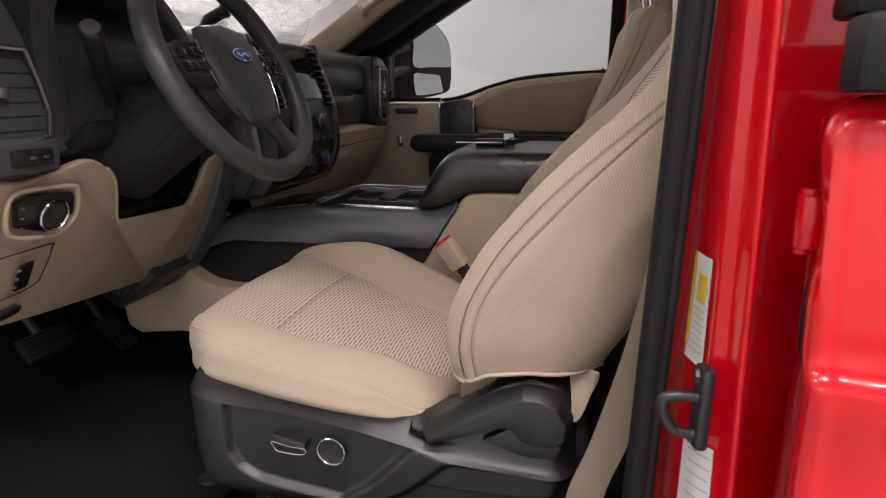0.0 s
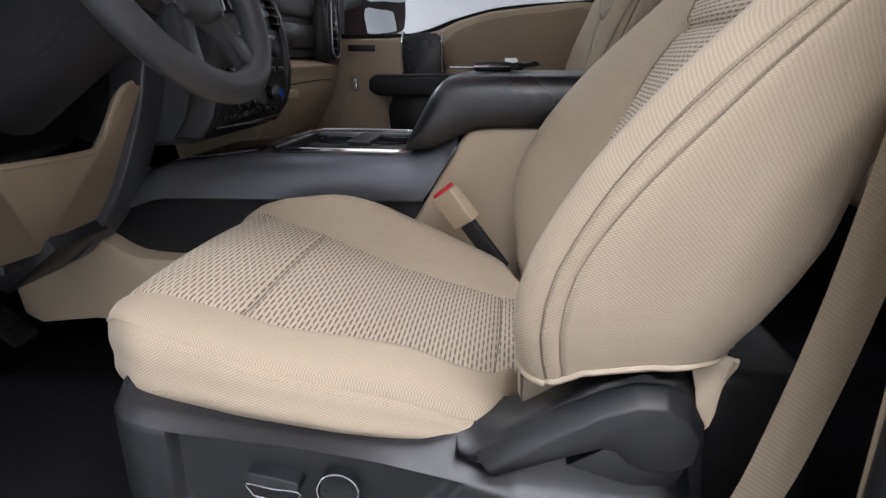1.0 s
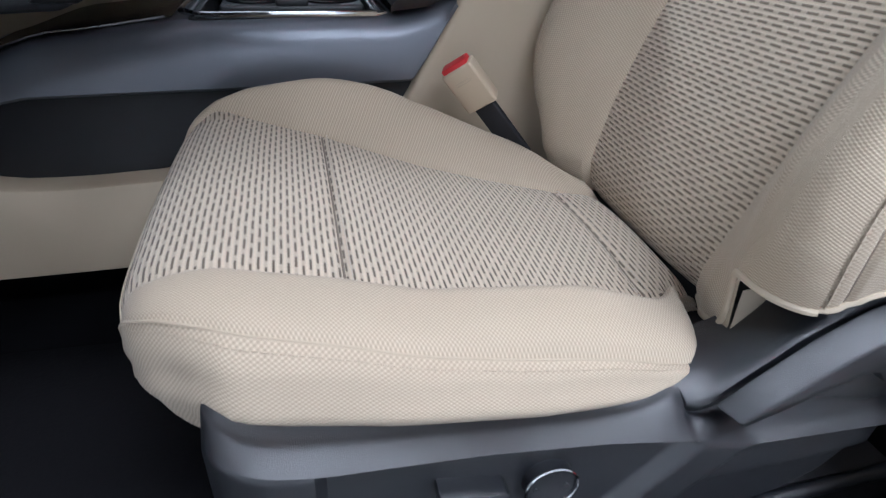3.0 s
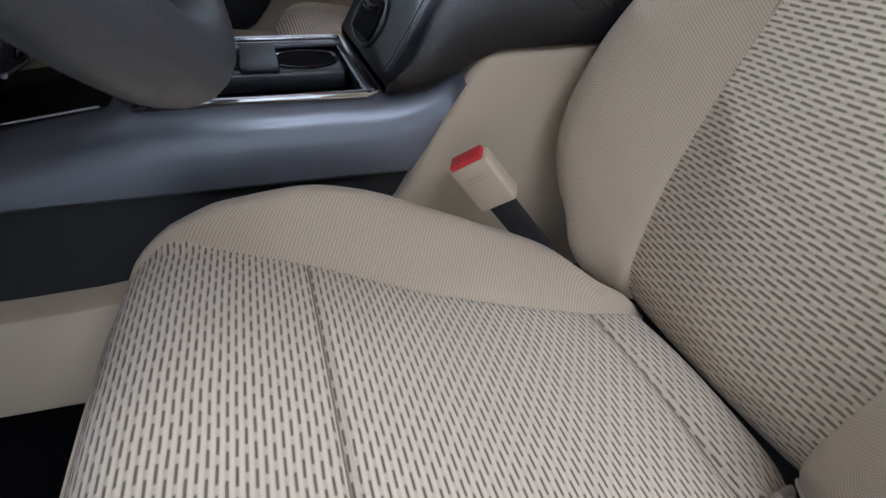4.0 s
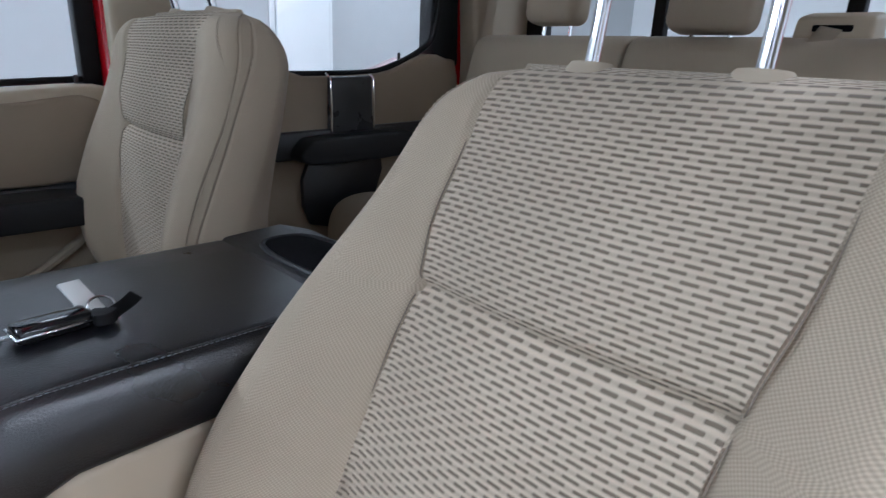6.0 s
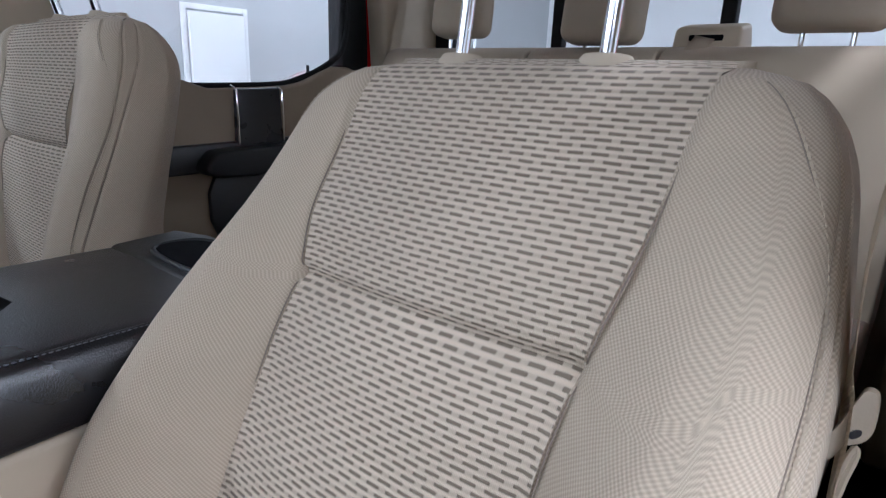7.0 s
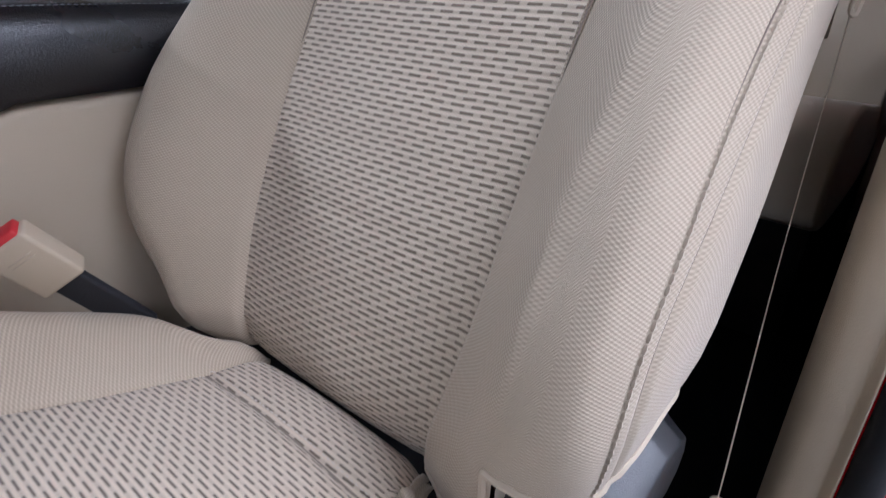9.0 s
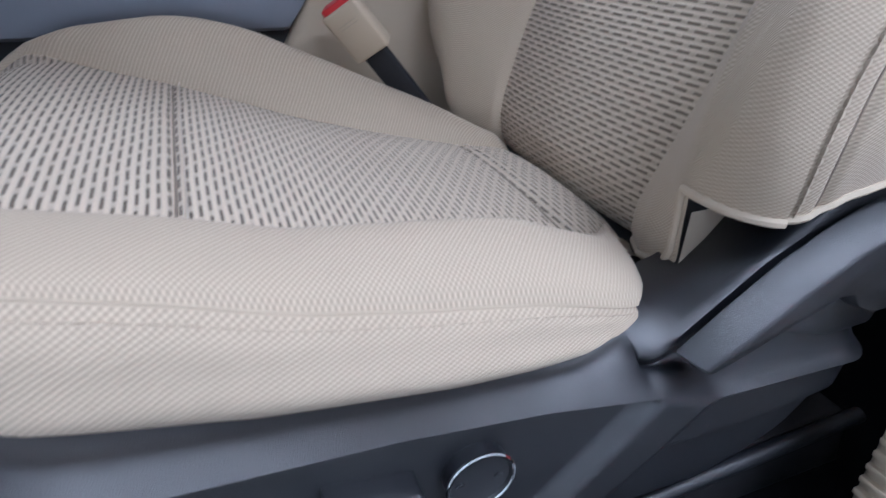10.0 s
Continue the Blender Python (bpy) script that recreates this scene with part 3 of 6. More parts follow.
    for x in [-0.609, -0.619, -0.627, -0.633, -0.638, -0.6415, -0.6436, -0.645]:
        loop.append((x, -soft_table(x, CUSH_HALF, 0.008)))
    w0 = soft_table(-0.645, CUSH_HALF, 0.008)
    for l in lin(-w0, w0, 22)[1:-1]:
        loop.append((-0.645, l))
    for x in [-0.645, -0.6436, -0.6415, -0.638, -0.633, -0.627, -0.619, -0.609]:
        loop.append((x, soft_table(x, CUSH_HALF, 0.008)))
    for x in (lin(-0.12, -0.152, 4) + lin(-0.158, -0.235, 22) + lin(-0.245, -0.60, 32))[::-1]:
        loop.append((x, soft_table(x, CUSH_HALF, 0.008)))

    def outward(i):
        a, b = Vector(loop[max(i - 2, 0)]), Vector(loop[min(i + 2, len(loop) - 1)])
        d = b - a
        return Vector((-d.y, d.x)).normalized()

    def skirt(i, t):
        x, lat = loop[i]
        top = cush_top(x, lat)
        bot = interp(x, [(-0.655, 0.308), (-0.60, 0.312), (-0.57, 0.332), (-0.48, 0.332), (-0.28, 0.318), (-0.18, 0.33), (-0.11, 0.33)])
        o = outward(i)
        fr = max(0.0, min(1.0, (-0.555 - x) / 0.045))
        rear = max(0.0, min(1.0, (x + 0.34) / 0.14))
        swell = (0.019 - 0.015 * fr - 0.010 * rear) * math.sin(math.pi * min(1, t * 0.8 + 0.06)) - 0.004 * (1 - fr) * bump01(t, 0.0, 0.05) - (0.012 + 0.018 * (1 - fr)) * t ** 4
        # the nose draws back under towards the floor
        tuck = -0.020 * fr * t ** 2.6
        wr = 0.0016 * rear * max(0.0, min(1.0, (-0.20 - x) / 0.03)) * math.sin(t * 17 + x * 18) * math.sin(math.pi * t)
        wr += 0.0016 * math.sin(t * 15 + 0.8 * math.sin(x * 14)) * math.sin(math.pi * t) * (1 - 0.4 * fr)
        wr += 0.0009 * fr * math.sin(t * 21 - lat * 16) * math.sin(math.pi * t)
        k = swell + wr
        return P(x + o.x * k - tuck * 1.0, lat + o.y * k, top + (bot - top) * t)

    run = [0.0]
    for a, b in zip(loop, loop[1:]):
        run.append(run[-1] + (Vector(b) - Vector(a)).length)

    def skirt_uv(i, t):
        return (run[i], t * 0.10)

    part("cushion_skirt", grid_bm(skirt, list(range(len(loop))), lin(0, 1, 18), skirt_uv), M_FAB, S)
    path = [skirt(i, 0.0) + Vector((0, 0, -0.0006)) for i in range(len(loop))]
    part("cushion_piping", tube_bm(path, 0.0014, 6), M_FAB, S)
    path2 = [skirt(i, 0.07) for i in range(len(loop))]
    part("stitching", stitches_bm(path2, 0.006, 0.0044, 0.0006), M_FAB, S)

    # pan, tracks and covers in black plastic
    pan = prism_bm([(-0.55, 0.25), (-0.57, 0.33), (-0.10, 0.33), (0.02, 0.36), (0.03, 0.25), (-0.02, 0.19), (-0.50, 0.19)], "y", yc - 0.235, yc + 0.235, 0.01)
    bmesh.ops.translate(pan, vec=(dx, 0, dz), verts=pan.verts)
    part("seat_pan", pan, M_BLACK_SOFT, S)
    for sgn in (-1, 1):
        tr = box_bm((-0.50 + dx, yc + sgn * 0.21 - 0.03, 0.086), (0.10 + dx, yc + sgn * 0.21 + 0.03, 0.165), 0.006)
        part("seat_track", tr, M_BLACK_SOFT, S)
        part("track_rail", tube_bm([(-0.475 + dx, yc + sgn * 0.247, 0.143), (-0.32 + dx, yc + sgn * 0.248, 0.149), (-0.14 + dx, yc + sgn * 0.249, 0.156), (0.10 + dx, yc + sgn * 0.249, 0.168)], 0.008, 10), M_BLACK, S)
        part("track_shield", prism_bm([(-0.52 + dx, 0.088), (-0.50 + dx, 0.135), (-0.16 + dx, 0.150), (0.10 + dx, 0.160), (0.12 + dx, 0.088)], "y", yc + sgn * 0.236 - 0.006, yc + sgn * 0.236 + 0.006, 0.004), M_BLACK_SOFT, S)
        part("seat_riser", box_bm((-0.40 + dx, yc + sgn * 0.19 - 0.02, 0.16), (0.0 + dx, yc + sgn * 0.19 + 0.02, 0.26 + dz), 0.006), M_BLACK_SOFT, S)
    # headrest on two bright posts, in cream guides
    back[0] = True
    for l in (-0.066, 0.100):
        gx = P(0.228, l, BACK_TOP).x
        g = disc_bm(P(0.226, l, BACK_TOP - 0.008), (0.12, 0, 1), [(0.026, 0), (0.026, 0.008), (0.020, 0.017), (0.009, 0.018)], 20)
        for v in g.verts:
            v.co.x = (v.co.x - gx) * 0.72 + gx
            v.co.y = (v.co.y - (yc - side * l)) * 1.15 + yc - side * l
        part("headrest_guide", g, M_PIPE, S, "cream plastic guide")
        part("headrest_post", tube_bm([P(0.227, l, BACK_TOP), P(0.238, l, 1.03), P(0.254, l, 1.10)], 0.0075, 12), M_CHROME, S, "chrome post")

    def hr(u, v):
        # u round the cross-section, v from end to end
        w = 0.135 * math.sin(math.pi * min(max(v, 0.0), 1.0) / 1) ** 0.28
        lat = (v - 0.5) * 0.29 + 0.017
        k = max(0.02, 1 - abs(2 * v - 1) ** 5) ** 0.5
        cu, su = math.cos(u), math.sin(u)
        ex = math.copysign(abs(cu) ** 0.6, cu) * 0.058 * k
        ez = math.copysign(abs(su) ** 0.6, su) * 0.098 * k
        return P(0.272 + ex + 0.02 * (ez / 0.1), lat, 1.150 + ez)
    part("headrest", grid_bm(hr, lin(0, 2 * math.pi, 33)[:-1], lin(0.005, 0.995, 26), lambda u, v: (v * .29, u * .07), closed_u=True), M_FAB, S)
    return S, P


driver_seat, PD = make_seat(1.000, 0.0, -1, "beige cloth driver's seat with dashed centre panels and black base", True)
part("seat_frame", prism_bm([(0.012, 0.21), (0.140, 0.20), (0.162, 0.26), (0.148, 0.393), (0.040, 0.398)], "y", 0.815, 1.185, 0.02, 3), M_BLACK_SOFT, driver_seat, "black frame behind the cushion")
# the loose rear corner of the backrest cover, hanging behind the hub
corner = smooth_outline([(-0.008, 0.448), (0.012, 0.452), (0.026, 0.451), (0.025, 0.430), (0.015, 0.406), (0.003, 0.382), (-0.003, 0.390), (-0.005, 0.418)], 3)
part("cover_corner", prism_bm(corner, "y", 0.7475, 0.7500, 0.001, 1, lambda c: Vector((c.x, c.y + 0.010 * math.sin((c.x + c.z) * 60), c.z))), M_PIPE, driver_seat, "loose cream cloth corner")
part("hem", tube_bm([(p[0], 0.7475 + 0.010 * math.sin((p[0] + p[1]) * 60), p[1]) for p in corner[6:17]], 0.0026, 6), M_PIPE, driver_seat)
SHAPE.update(bolster=0.55, depth=0.95)
_, PP = make_seat(1.913, 0.062, 1, "beige cloth passenger seat beside the console", False, 0.163, 0.40, 0.030)


# the driver seat's outer cover: a ledge under the cushion, a switch recess, a slanting strut, and a stepped rear face
COVER_TOP = [(-0.580, 0.386), (-0.555, 0.377), (-0.52, 0.370), (-0.479, 0.3645), (-0.385, 0.354), (-0.30, 0.349), (-0.262, 0.351), (-0.236, 0.359), (-0.212, 0.363), (-0.188, 0.366), (-0.163, 0.369), (-0.135, 0.384), (-0.11, 0.404), (-0.06, 0.429), (-0.025, 0.430), (-0.004, 0.418), (0.008, 0.394)]
COVER_TOP_Y = [(-0.58, 0.744), (-0.27, 0.744), (-0.236, 0.752), (-0.205, 0.772), (-0.17, 0.790), (0.01, 0.786)]
COVER_CREASE = [(-0.58, 0.366), (-0.555, 0.364), (-0.503, 0.355), (-0.388, 0.3495), (-0.296, 0.339), (-0.217, 0.324), (-0.164, 0.308), (-0.04, 0.303), (0.01, 0.300)]
COVER_FOOT = [(-0.58, 0.300), (-0.570, 0.255), (-0.552, 0.218), (-0.528, 0.204), (-0.50, 0.197), (-0.40, 0.192), (-0.274, 0.190), (-0.133, 0.192), (-0.09, 0.202), (-0.053, 0.222), (-0.03, 0.250), (-0.012, 0.290), (0.008, 0.312)]
HANDLE_BED = [(-0.235, 0.336), (-0.206, 0.343), (-0.136, 0.397), (-0.09, 0.422), (-0.053, 0.434), (-0.02, 0.424), (0.008, 0.384)]
RECESS = [(-0.507, 0.40), (-0.511, 0.305), (-0.507, 0.270), (-0.492, 0.247), (-0.462, 0.231), (-0.40, 0.223), (-0.325, 0.216), (-0.281, 0.248), (-0.236, 0.295), (-0.208, 0.328), (-0.20, 0.40)]
STRUT_EDGE = [(-0.155, 0.309), (-0.170, 0.306), (-0.229, 0.251), (-0.284, 0.215), (-0.31, 0.18), (0.05, 0.18), (0.05, 0.309)]


def ease(t):
    t = min(1.0, max(0.0, t))
    return t * t * (3 - 2 * t)


def poly_depth(p, poly):
    """Distance to an outline's edge, positive inside."""
    inside, best, pv = False, 9.0, Vector(p)
    for i in range(len(poly)):
        a, b = Vector(poly[i - 1]), Vector(poly[i])
        if (a.y > pv.y) != (b.y > pv.y) and pv.x < (b.x - a.x) * (pv.y - a.y) / (b.y - a.y) + a.x:
            inside = not inside
        ab = b - a
        t = min(1, max(0, (pv - a).dot(ab) / max(1e-9, ab.length_squared)))
        best = min(best, (pv - a - ab * t).length)
    return best if inside else -best


def side_cover():
    lip, n_top, n_face = 0.7095, 26, 66
    xs = lin(-0.580, -0.555, 9) + lin(-0.551, -0.19, 96) + lin(-0.186, -0.03, 44) + lin(-0.026, 0.008, 12)

    def ends(x):
        """The front and rear corners turn inwards."""
        f = min(1.0, max(0.0, (-0.528 - x) / 0.052))
        r = min(1.0, max(0.0, (x + 0.034) / 0.042))
        return 0.040 * (1 - math.sqrt(1 - f * f * 0.96)) + 0.050 * (1 - math.sqrt(1 - r * r * 0.98))

    def face(x, z, zc, zb):
        y = lip + 0.002 * (zc - z) / 0.1
        y += 0.0115 * ease(poly_depth((x, z), RECESS) / 0.011 + 0.15)
        rear = poly_depth((x, z), STRUT_EDGE)
        y += 0.010 * ease(rear / 0.012 + 0.1)
        y += 0.009 * ease((0.262 + 0.10 * max(0.0, x + 0.10) - z) / 0.006) * ease(rear / 0.012)
        low = max(0.0, 0.222 - z)
        y += 0.012 * (low / 0.03) ** 2 * (1 - ease(rear / 0.01))
        return y

    def profile(x):
        zt, yt = soft_table(x, COVER_TOP, 0.006), soft_table(x, COVER_TOP_Y, 0.008)
        zc, zb = soft_table(x, COVER_CREASE, 0.008), soft_table(x, COVER_FOOT, 0.005)
        zb = min(zb, zc - 0.02)
        e = ends(x)
        bed = ease((x + 0.236) / 0.030)
        my = (yt + lip) / 2 * (1 - bed) + 0.7300 * bed
        mz = (zt * 0.62 + zc * 0.38 + 0.0012) * (1 - bed) + soft_table(x, HANDLE_BED, 0.006) * bed
        top = [Vector((yt, zt)), Vector((yt * 0.5 + my * 0.5 - 0.003 * bed, zt * 0.5 + mz * 0.5 + 0.004 * bed)), Vector((my, mz))]
        c = Vector((lip + 0.0015, zc))
        if bed > 0.5:
            # under the handle the wall falls to a sloping shelf before the crease
            top += [Vector((my + 0.004, mz - (mz - zc) * 0.55)), Vector((my - 0.006, zc + 0.011))]
        pts = [tuple(p) for p in smooth_outline([tuple(p) for p in top] + [tuple(c)], 8, False)]
        k = [i * (len(pts) - 1) / (n_top - 1) for i in range(n_top)]
        pts = [Vector(pts[int(q)]).lerp(Vector(pts[min(int(q) + 1, len(pts) - 1)]), q - int(q)) for q in k]
        out = [(yt + 0.045, zt - 0.012), (yt + 0.012, zt - 0.001)] + [(p.x, p.y) for p in pts]
        for i in range(1, n_face + 1):
            z = zc + (zb - zc) * i / n_face
            near = max(0.0, 1 - (zc - z) / 0.006)
            y = face(x, z, zc, zb) * (1 - near * near) + (lip + 0.0015) * near * near
            u = max(0.0, 1 - (z - zb) / 0.010)
            out.append((y + 0.010 * (1 - math.sqrt(max(0.0, 1 - u * u))), z))
        out.append((0.775, zb + 0.004))
        return [(min(y + e, 0.80), z) for y, z in out]

    bm = bmesh.new()
    rows = [[bm.verts.new((x, y, z)) for y, z in profile(x)] for x in xs]
    for a, b in zip(rows, rows[1:]):
        for i in range(len(a) - 1):
            bm.faces.new([a[i], b[i], b[i + 1], a[i + 1]])
    for row in (rows[0], rows[-1]):
        deep = [bm.verts.new((v.co.x, 0.80, v.co.z)) for v in row]
        for i in range(len(row) - 1):
            bm.faces.new([row[i], row[i + 1], deep[i + 1], deep[i]])
    bmesh.ops.recalc_face_normals(bm, faces=bm.faces)
    return part("side_cover", bm, M_BLACK, driver_seat, "grained black plastic cover with a recess for the switches")


side_cover()


# recliner handle: a wedge with a flat top face and a slanting outer face, and a round hub behind
def recliner_handle():
    rim = [((-0.1935, 0.7035, 0.3440), (-0.2060, 0.7210, 0.3510)), ((-0.165, 0.7020, 0.3625), (-0.172, 0.7220, 0.3770)), ((-0.130, 0.7010, 0.3880), (-0.136, 0.7225, 0.4030)), ((-0.095, 0.7000, 0.4105), (-0.098, 0.7230, 0.4235)),
           ((-0.065, 0.6990, 0.4235), (-0.066, 0.7230, 0.4360)), ((-0.042, 0.6990, 0.4235), (-0.036, 0.7235, 0.4355)), ((-0.022, 0.7000, 0.4120), (-0.013, 0.7240, 0.4220)), ((-0.009, 0.7020, 0.3925), (0.001, 0.7250, 0.3950)),
           ((-0.010, 0.7030, 0.3690), (-0.002, 0.7250, 0.3650)), ((-0.026, 0.7035, 0.3570), (-0.022, 0.7270, 0.3520)), ((-0.052, 0.7035, 0.3560), (-0.052, 0.7300, 0.3510)), ((-0.069, 0.7035, 0.3640), (-0.070, 0.7300, 0.3620)),
           ((-0.079, 0.7035, 0.3755), (-0.080, 0.7300, 0.3740)), ((-0.092, 0.7035, 0.3765), (-0.094, 0.7300, 0.3760)), ((-0.130, 0.7040, 0.3615), (-0.131, 0.7290, 0.3610)), ((-0.160, 0.7045, 0.3480), (-0.162, 0.7270, 0.3480)), ((-0.186, 0.7050, 0.3385), (-0.192, 0.7240, 0.3400))]
    bm = bmesh.new()
    a = [bm.verts.new(p) for p, q in rim]
    b = [bm.verts.new(q) for p, q in rim]
    bm.faces.new(a)
    bm.faces.new(b[::-1])
    for i in range(len(a)):
        k = (i + 1) % len(a)
        bm.faces.new([a[k], a[i], b[i], b[k]])
    bmesh.ops.recalc_face_normals(bm, faces=bm.faces)
    bevelled(bm, 0.0022, 2, 20)
    return part("recliner_handle", bm, M_BLACK, driver_seat, "black recliner handle")


recliner_handle()
part("recliner_backing", prism_bm([(-0.120, 0.345), (-0.085, 0.368), (-0.060, 0.372), (-0.012, 0.350), (-0.02, 0.330), (-0.06, 0.328)], "y", 0.7185, 0.735, 0.003), M_BLACK, driver_seat)
# power switches: a lever and a round lumbar knob with bright rims
lev = prism_bm([(-0.4265, 0.3215), (-0.374, 0.3125), (-0.3735, 0.305), (-0.379, 0.2935), (-0.4165, 0.2945), (-0.4255, 0.305)], "y", 0.7035, 0.728, 0.003)
part("seat_switch_lever", lev, M_BLACK, driver_seat, "black seat switch with a chrome rim")
rim = [(-0.426, 0.7030, 0.3090), (-0.400, 0.7022, 0.3055), (-0.3745, 0.7030, 0.3030), (-0.3795, 0.7030, 0.2940), (-0.416, 0.7030, 0.2945), (-0.4235, 0.7030, 0.3015)]
part("seat_switch_rim", tube_bm(smooth_outline(rim, 3), 0.0012, 8, closed=True), M_CHROME, driver_seat, "chrome rim")
KNOB = Vector((-0.3375, 0.7110, 0.3000))
part("lumbar_knob", disc_bm(KNOB + Vector((0, 0.022, 0)), (0, -1, 0), [(0.0205, 0), (0.0205, 0.0215), (0.0195, 0.0225), (0.0185, 0.0205), (0.010, 0.0195), (0.002, 0.019)], 40), M_BLACK, driver_seat, "round black knob")
part("lumbar_knob_rim", tube_bm([KNOB + Vector((0.0208 * math.cos(a), 0, 0.0208 * math.sin(a))) for a in lin(0, 2 * math.pi, 41)[:-1]], 0.0014, 8, closed=True), M_CHROME, driver_seat, "chrome rim")
for dx in (-0.012, 0.012):
    part("knob_mark", prism_bm([(KNOB.x + dx - 0.003, KNOB.z - 0.0012), (KNOB.x + dx + 0.003, KNOB.z - 0.0012), (KNOB.x + dx, KNOB.z + 0.0016)], "y", KNOB.y + 0.0012, KNOB.y + 0.003, 0.0003), M_SATIN, driver_seat)

# ---- seat belt buckle beside the cushion ----
buckle = thing("belt_buckle", (-0.245, 1.235, 0.40), "beige seat belt buckle with a red release button", "seat belt buckle")
bl, br, bb = Vector((-0.309, 1.236, 0.479)), Vector((-0.276, 1.212, 0.507)), Vector((-0.241, 1.217, 0.437))
ax = (br - bl).normalized()
ay = (bb - br)
ay = (ay - ax * ay.dot(ax)).normalized()
az = ax.cross(ay)
mid_b = (bl + br) / 2
rot = Matrix((ax, ay, az)).transposed().to_4x4()


def on_buckle(lo, hi, r, name, material, label=""):
    bm = box_bm(lo, hi, r, 3)
    bmesh.ops.transform(bm, matrix=Matrix.Translation(mid_b) @ rot, verts=bm.verts)
    return part(name, bm, material, buckle, label)


on_buckle((-0.024, 0.004, -0.012), (0.024, 0.070, 0.012), 0.004, "buckle_body", M_BEIGE)
on_buckle((-0.0195, -0.002, -0.0095), (0.0195, 0.01, 0.0095), 0.002, "release_button", M_REDP, "red release button")
on_buckle((-0.016, 0.068, -0.006), (0.015, 0.17, 0.006), 0.003, "buckle_stalk", M_COLUMN)
for q in (0.022, 0.026):
    on_buckle((-0.012, q, -0.0128), (0.012, q + 0.0012, 0.0128), 0.0003, "buckle_marking", M_PIPE)

# ---- centre console ----
CY0, CY1 = 1.285, 1.628
console = thing("center_console", (-0.4, 1.462, 0.10), "satin gray and black centre console with beige sides", "car console")
# body under the lid, beige, its front edge sloping forward as it goes down
part("console_side", prism_bm(smooth_outline([(-0.43, 0.30), (-0.352, 0.420), (-0.318, 0.481), (-0.284, 0.538), (-0.264, 0.571), (-0.236, 0.587), (-0.12, 0.592), (0.10, 0.60), (0.20, 0.58), (0.22, 0.30), (0.20, 0.12), (-0.30, 0.12)], 4), "y", CY0 + 0.004, CY1 - 0.004, 0.012, 3), M_BEIGE, console, "beige plastic console body")


# gray deck: flat top, rounded shoulder, tall side
def deck(u, x):
    rise = 0.038 * min(1, max(0, (x + 0.365) / 0.09)) ** 1.7
    zt = interp(x, [(-0.95, 0.470), (-0.80, 0.515), (-0.62, 0.536), (-0.36, 0.540)]) + rise
    zb = lerp_table(x, [(-0.95, 0.41), (-0.85, 0.446), (-0.338, 0.454), (-0.318, 0.482), (-0.284, 0.539), (-0.265, 0.572)])
    zb = min(zb, zt - 0.02)
    prof = [(CY0 + 0.004, zb), (CY0, zb + 0.004), (CY0, zt - 0.045), (CY0 + 0.004, zt - 0.024), (CY0 + 0.014, zt - 0.008), (CY0 + 0.028, zt), (CY0 + 0.05, zt + 0.001)]
    full = prof + [(2 * 1.4565 - y, z) for y, z in prof[::-1]]
    y, z = full[u]
    return Vector((x, y, max(z, zb + (0.0 if u in (0, 13) else 0.004))))


def deck_holed():
    bm = bmesh.new()
    xs = lin(-0.95, -0.63, 12) + lin(-0.62, -0.37, 10) + lin(-0.36, -0.276, 12)
    rows = [[bm.verts.new(deck(u, x)) for u in range(14)] for x in xs]
    for i in range(len(xs) - 1):
        for u in range(13):
            if u == 6 and -0.622 < (xs[i] + xs[i + 1]) / 2 < -0.372:
                continue
            bm.faces.new([rows[i][u], rows[i][u + 1], rows[i + 1][u + 1], rows[i + 1][u]])
    bmesh.ops.recalc_face_normals(bm, faces=bm.faces)
    bmesh.ops.solidify(bm, geom=list(bm.faces), thickness=0.003)
    return bm


part("console_deck", deck_holed(), M_GRAY, console, "satin dark gray deck")
def bin_pt(y, x):
    return Vector((x, y, interp(x, [(-0.95, 0.470), (-0.80, 0.515), (-0.62, 0.536)]) + 0.0035))


bin_bm = grid_bm(bin_pt, lin(1.335, 1.580, 6), lin(-0.935, -0.652, 12))
bmesh.ops.solidify(bin_bm, geom=list(bin_bm.faces), thickness=0.002)
part("front_bin", bin_bm, M_GLOSS, console, "gloss black bin cover")
part("bin_edge", tube_bm([bin_pt(1.335, x) + Vector((0, 0, 0.001)) for x in lin(-0.93, -0.66, 14)], 0.0016, 6), M_STEEL, console)
part("console_skirt", prism_bm([(-1.02, 0.20), (-1.02, 0.45), (-0.30, 0.455), (-0.30, 0.16), (-0.60, 0.16)], "y", CY0 + 0.022, CY1 - 0.022, 0.01), M_BLACK_SOFT, console)
part("console_lower_trim", prism_bm(smooth_outline([(-1.16, 0.20), (-1.14, 0.44), (-1.06, 0.42), (-0.97, 0.375), (-0.90, 0.338), (-0.80, 0.332), (-0.70, 0.336), (-0.58, 0.336), (-0.56, 0.205), (-0.75, 0.200), (-1.0, 0.198)], 3), "y", 1.262, 1.66, 0.008), M_BEIGE, console, "beige lower trim panel")
# cup holder tray: a well with a chrome frame, a split insert with two cup rings
part("tray_floor", box_bm((-0.625, 1.318, 0.455), (-0.368, 1.608, 0.462), 0.002), M_BLACK_SOFT, console)
for lo, hi in (((-0.628, 1.314, 0.455), (-0.618, 1.612, 0.540)), ((-0.378, 1.314, 0.455), (-0.366, 1.612, 0.540)), ((-0.625, 1.312, 0.455), (-0.37, 1.320, 0.538)), ((-0.625, 1.606, 0.455), (-0.37, 1.614, 0.538))):
    part("tray_wall", box_bm(lo, hi, 0.002), M_BLACK_SOFT, console)
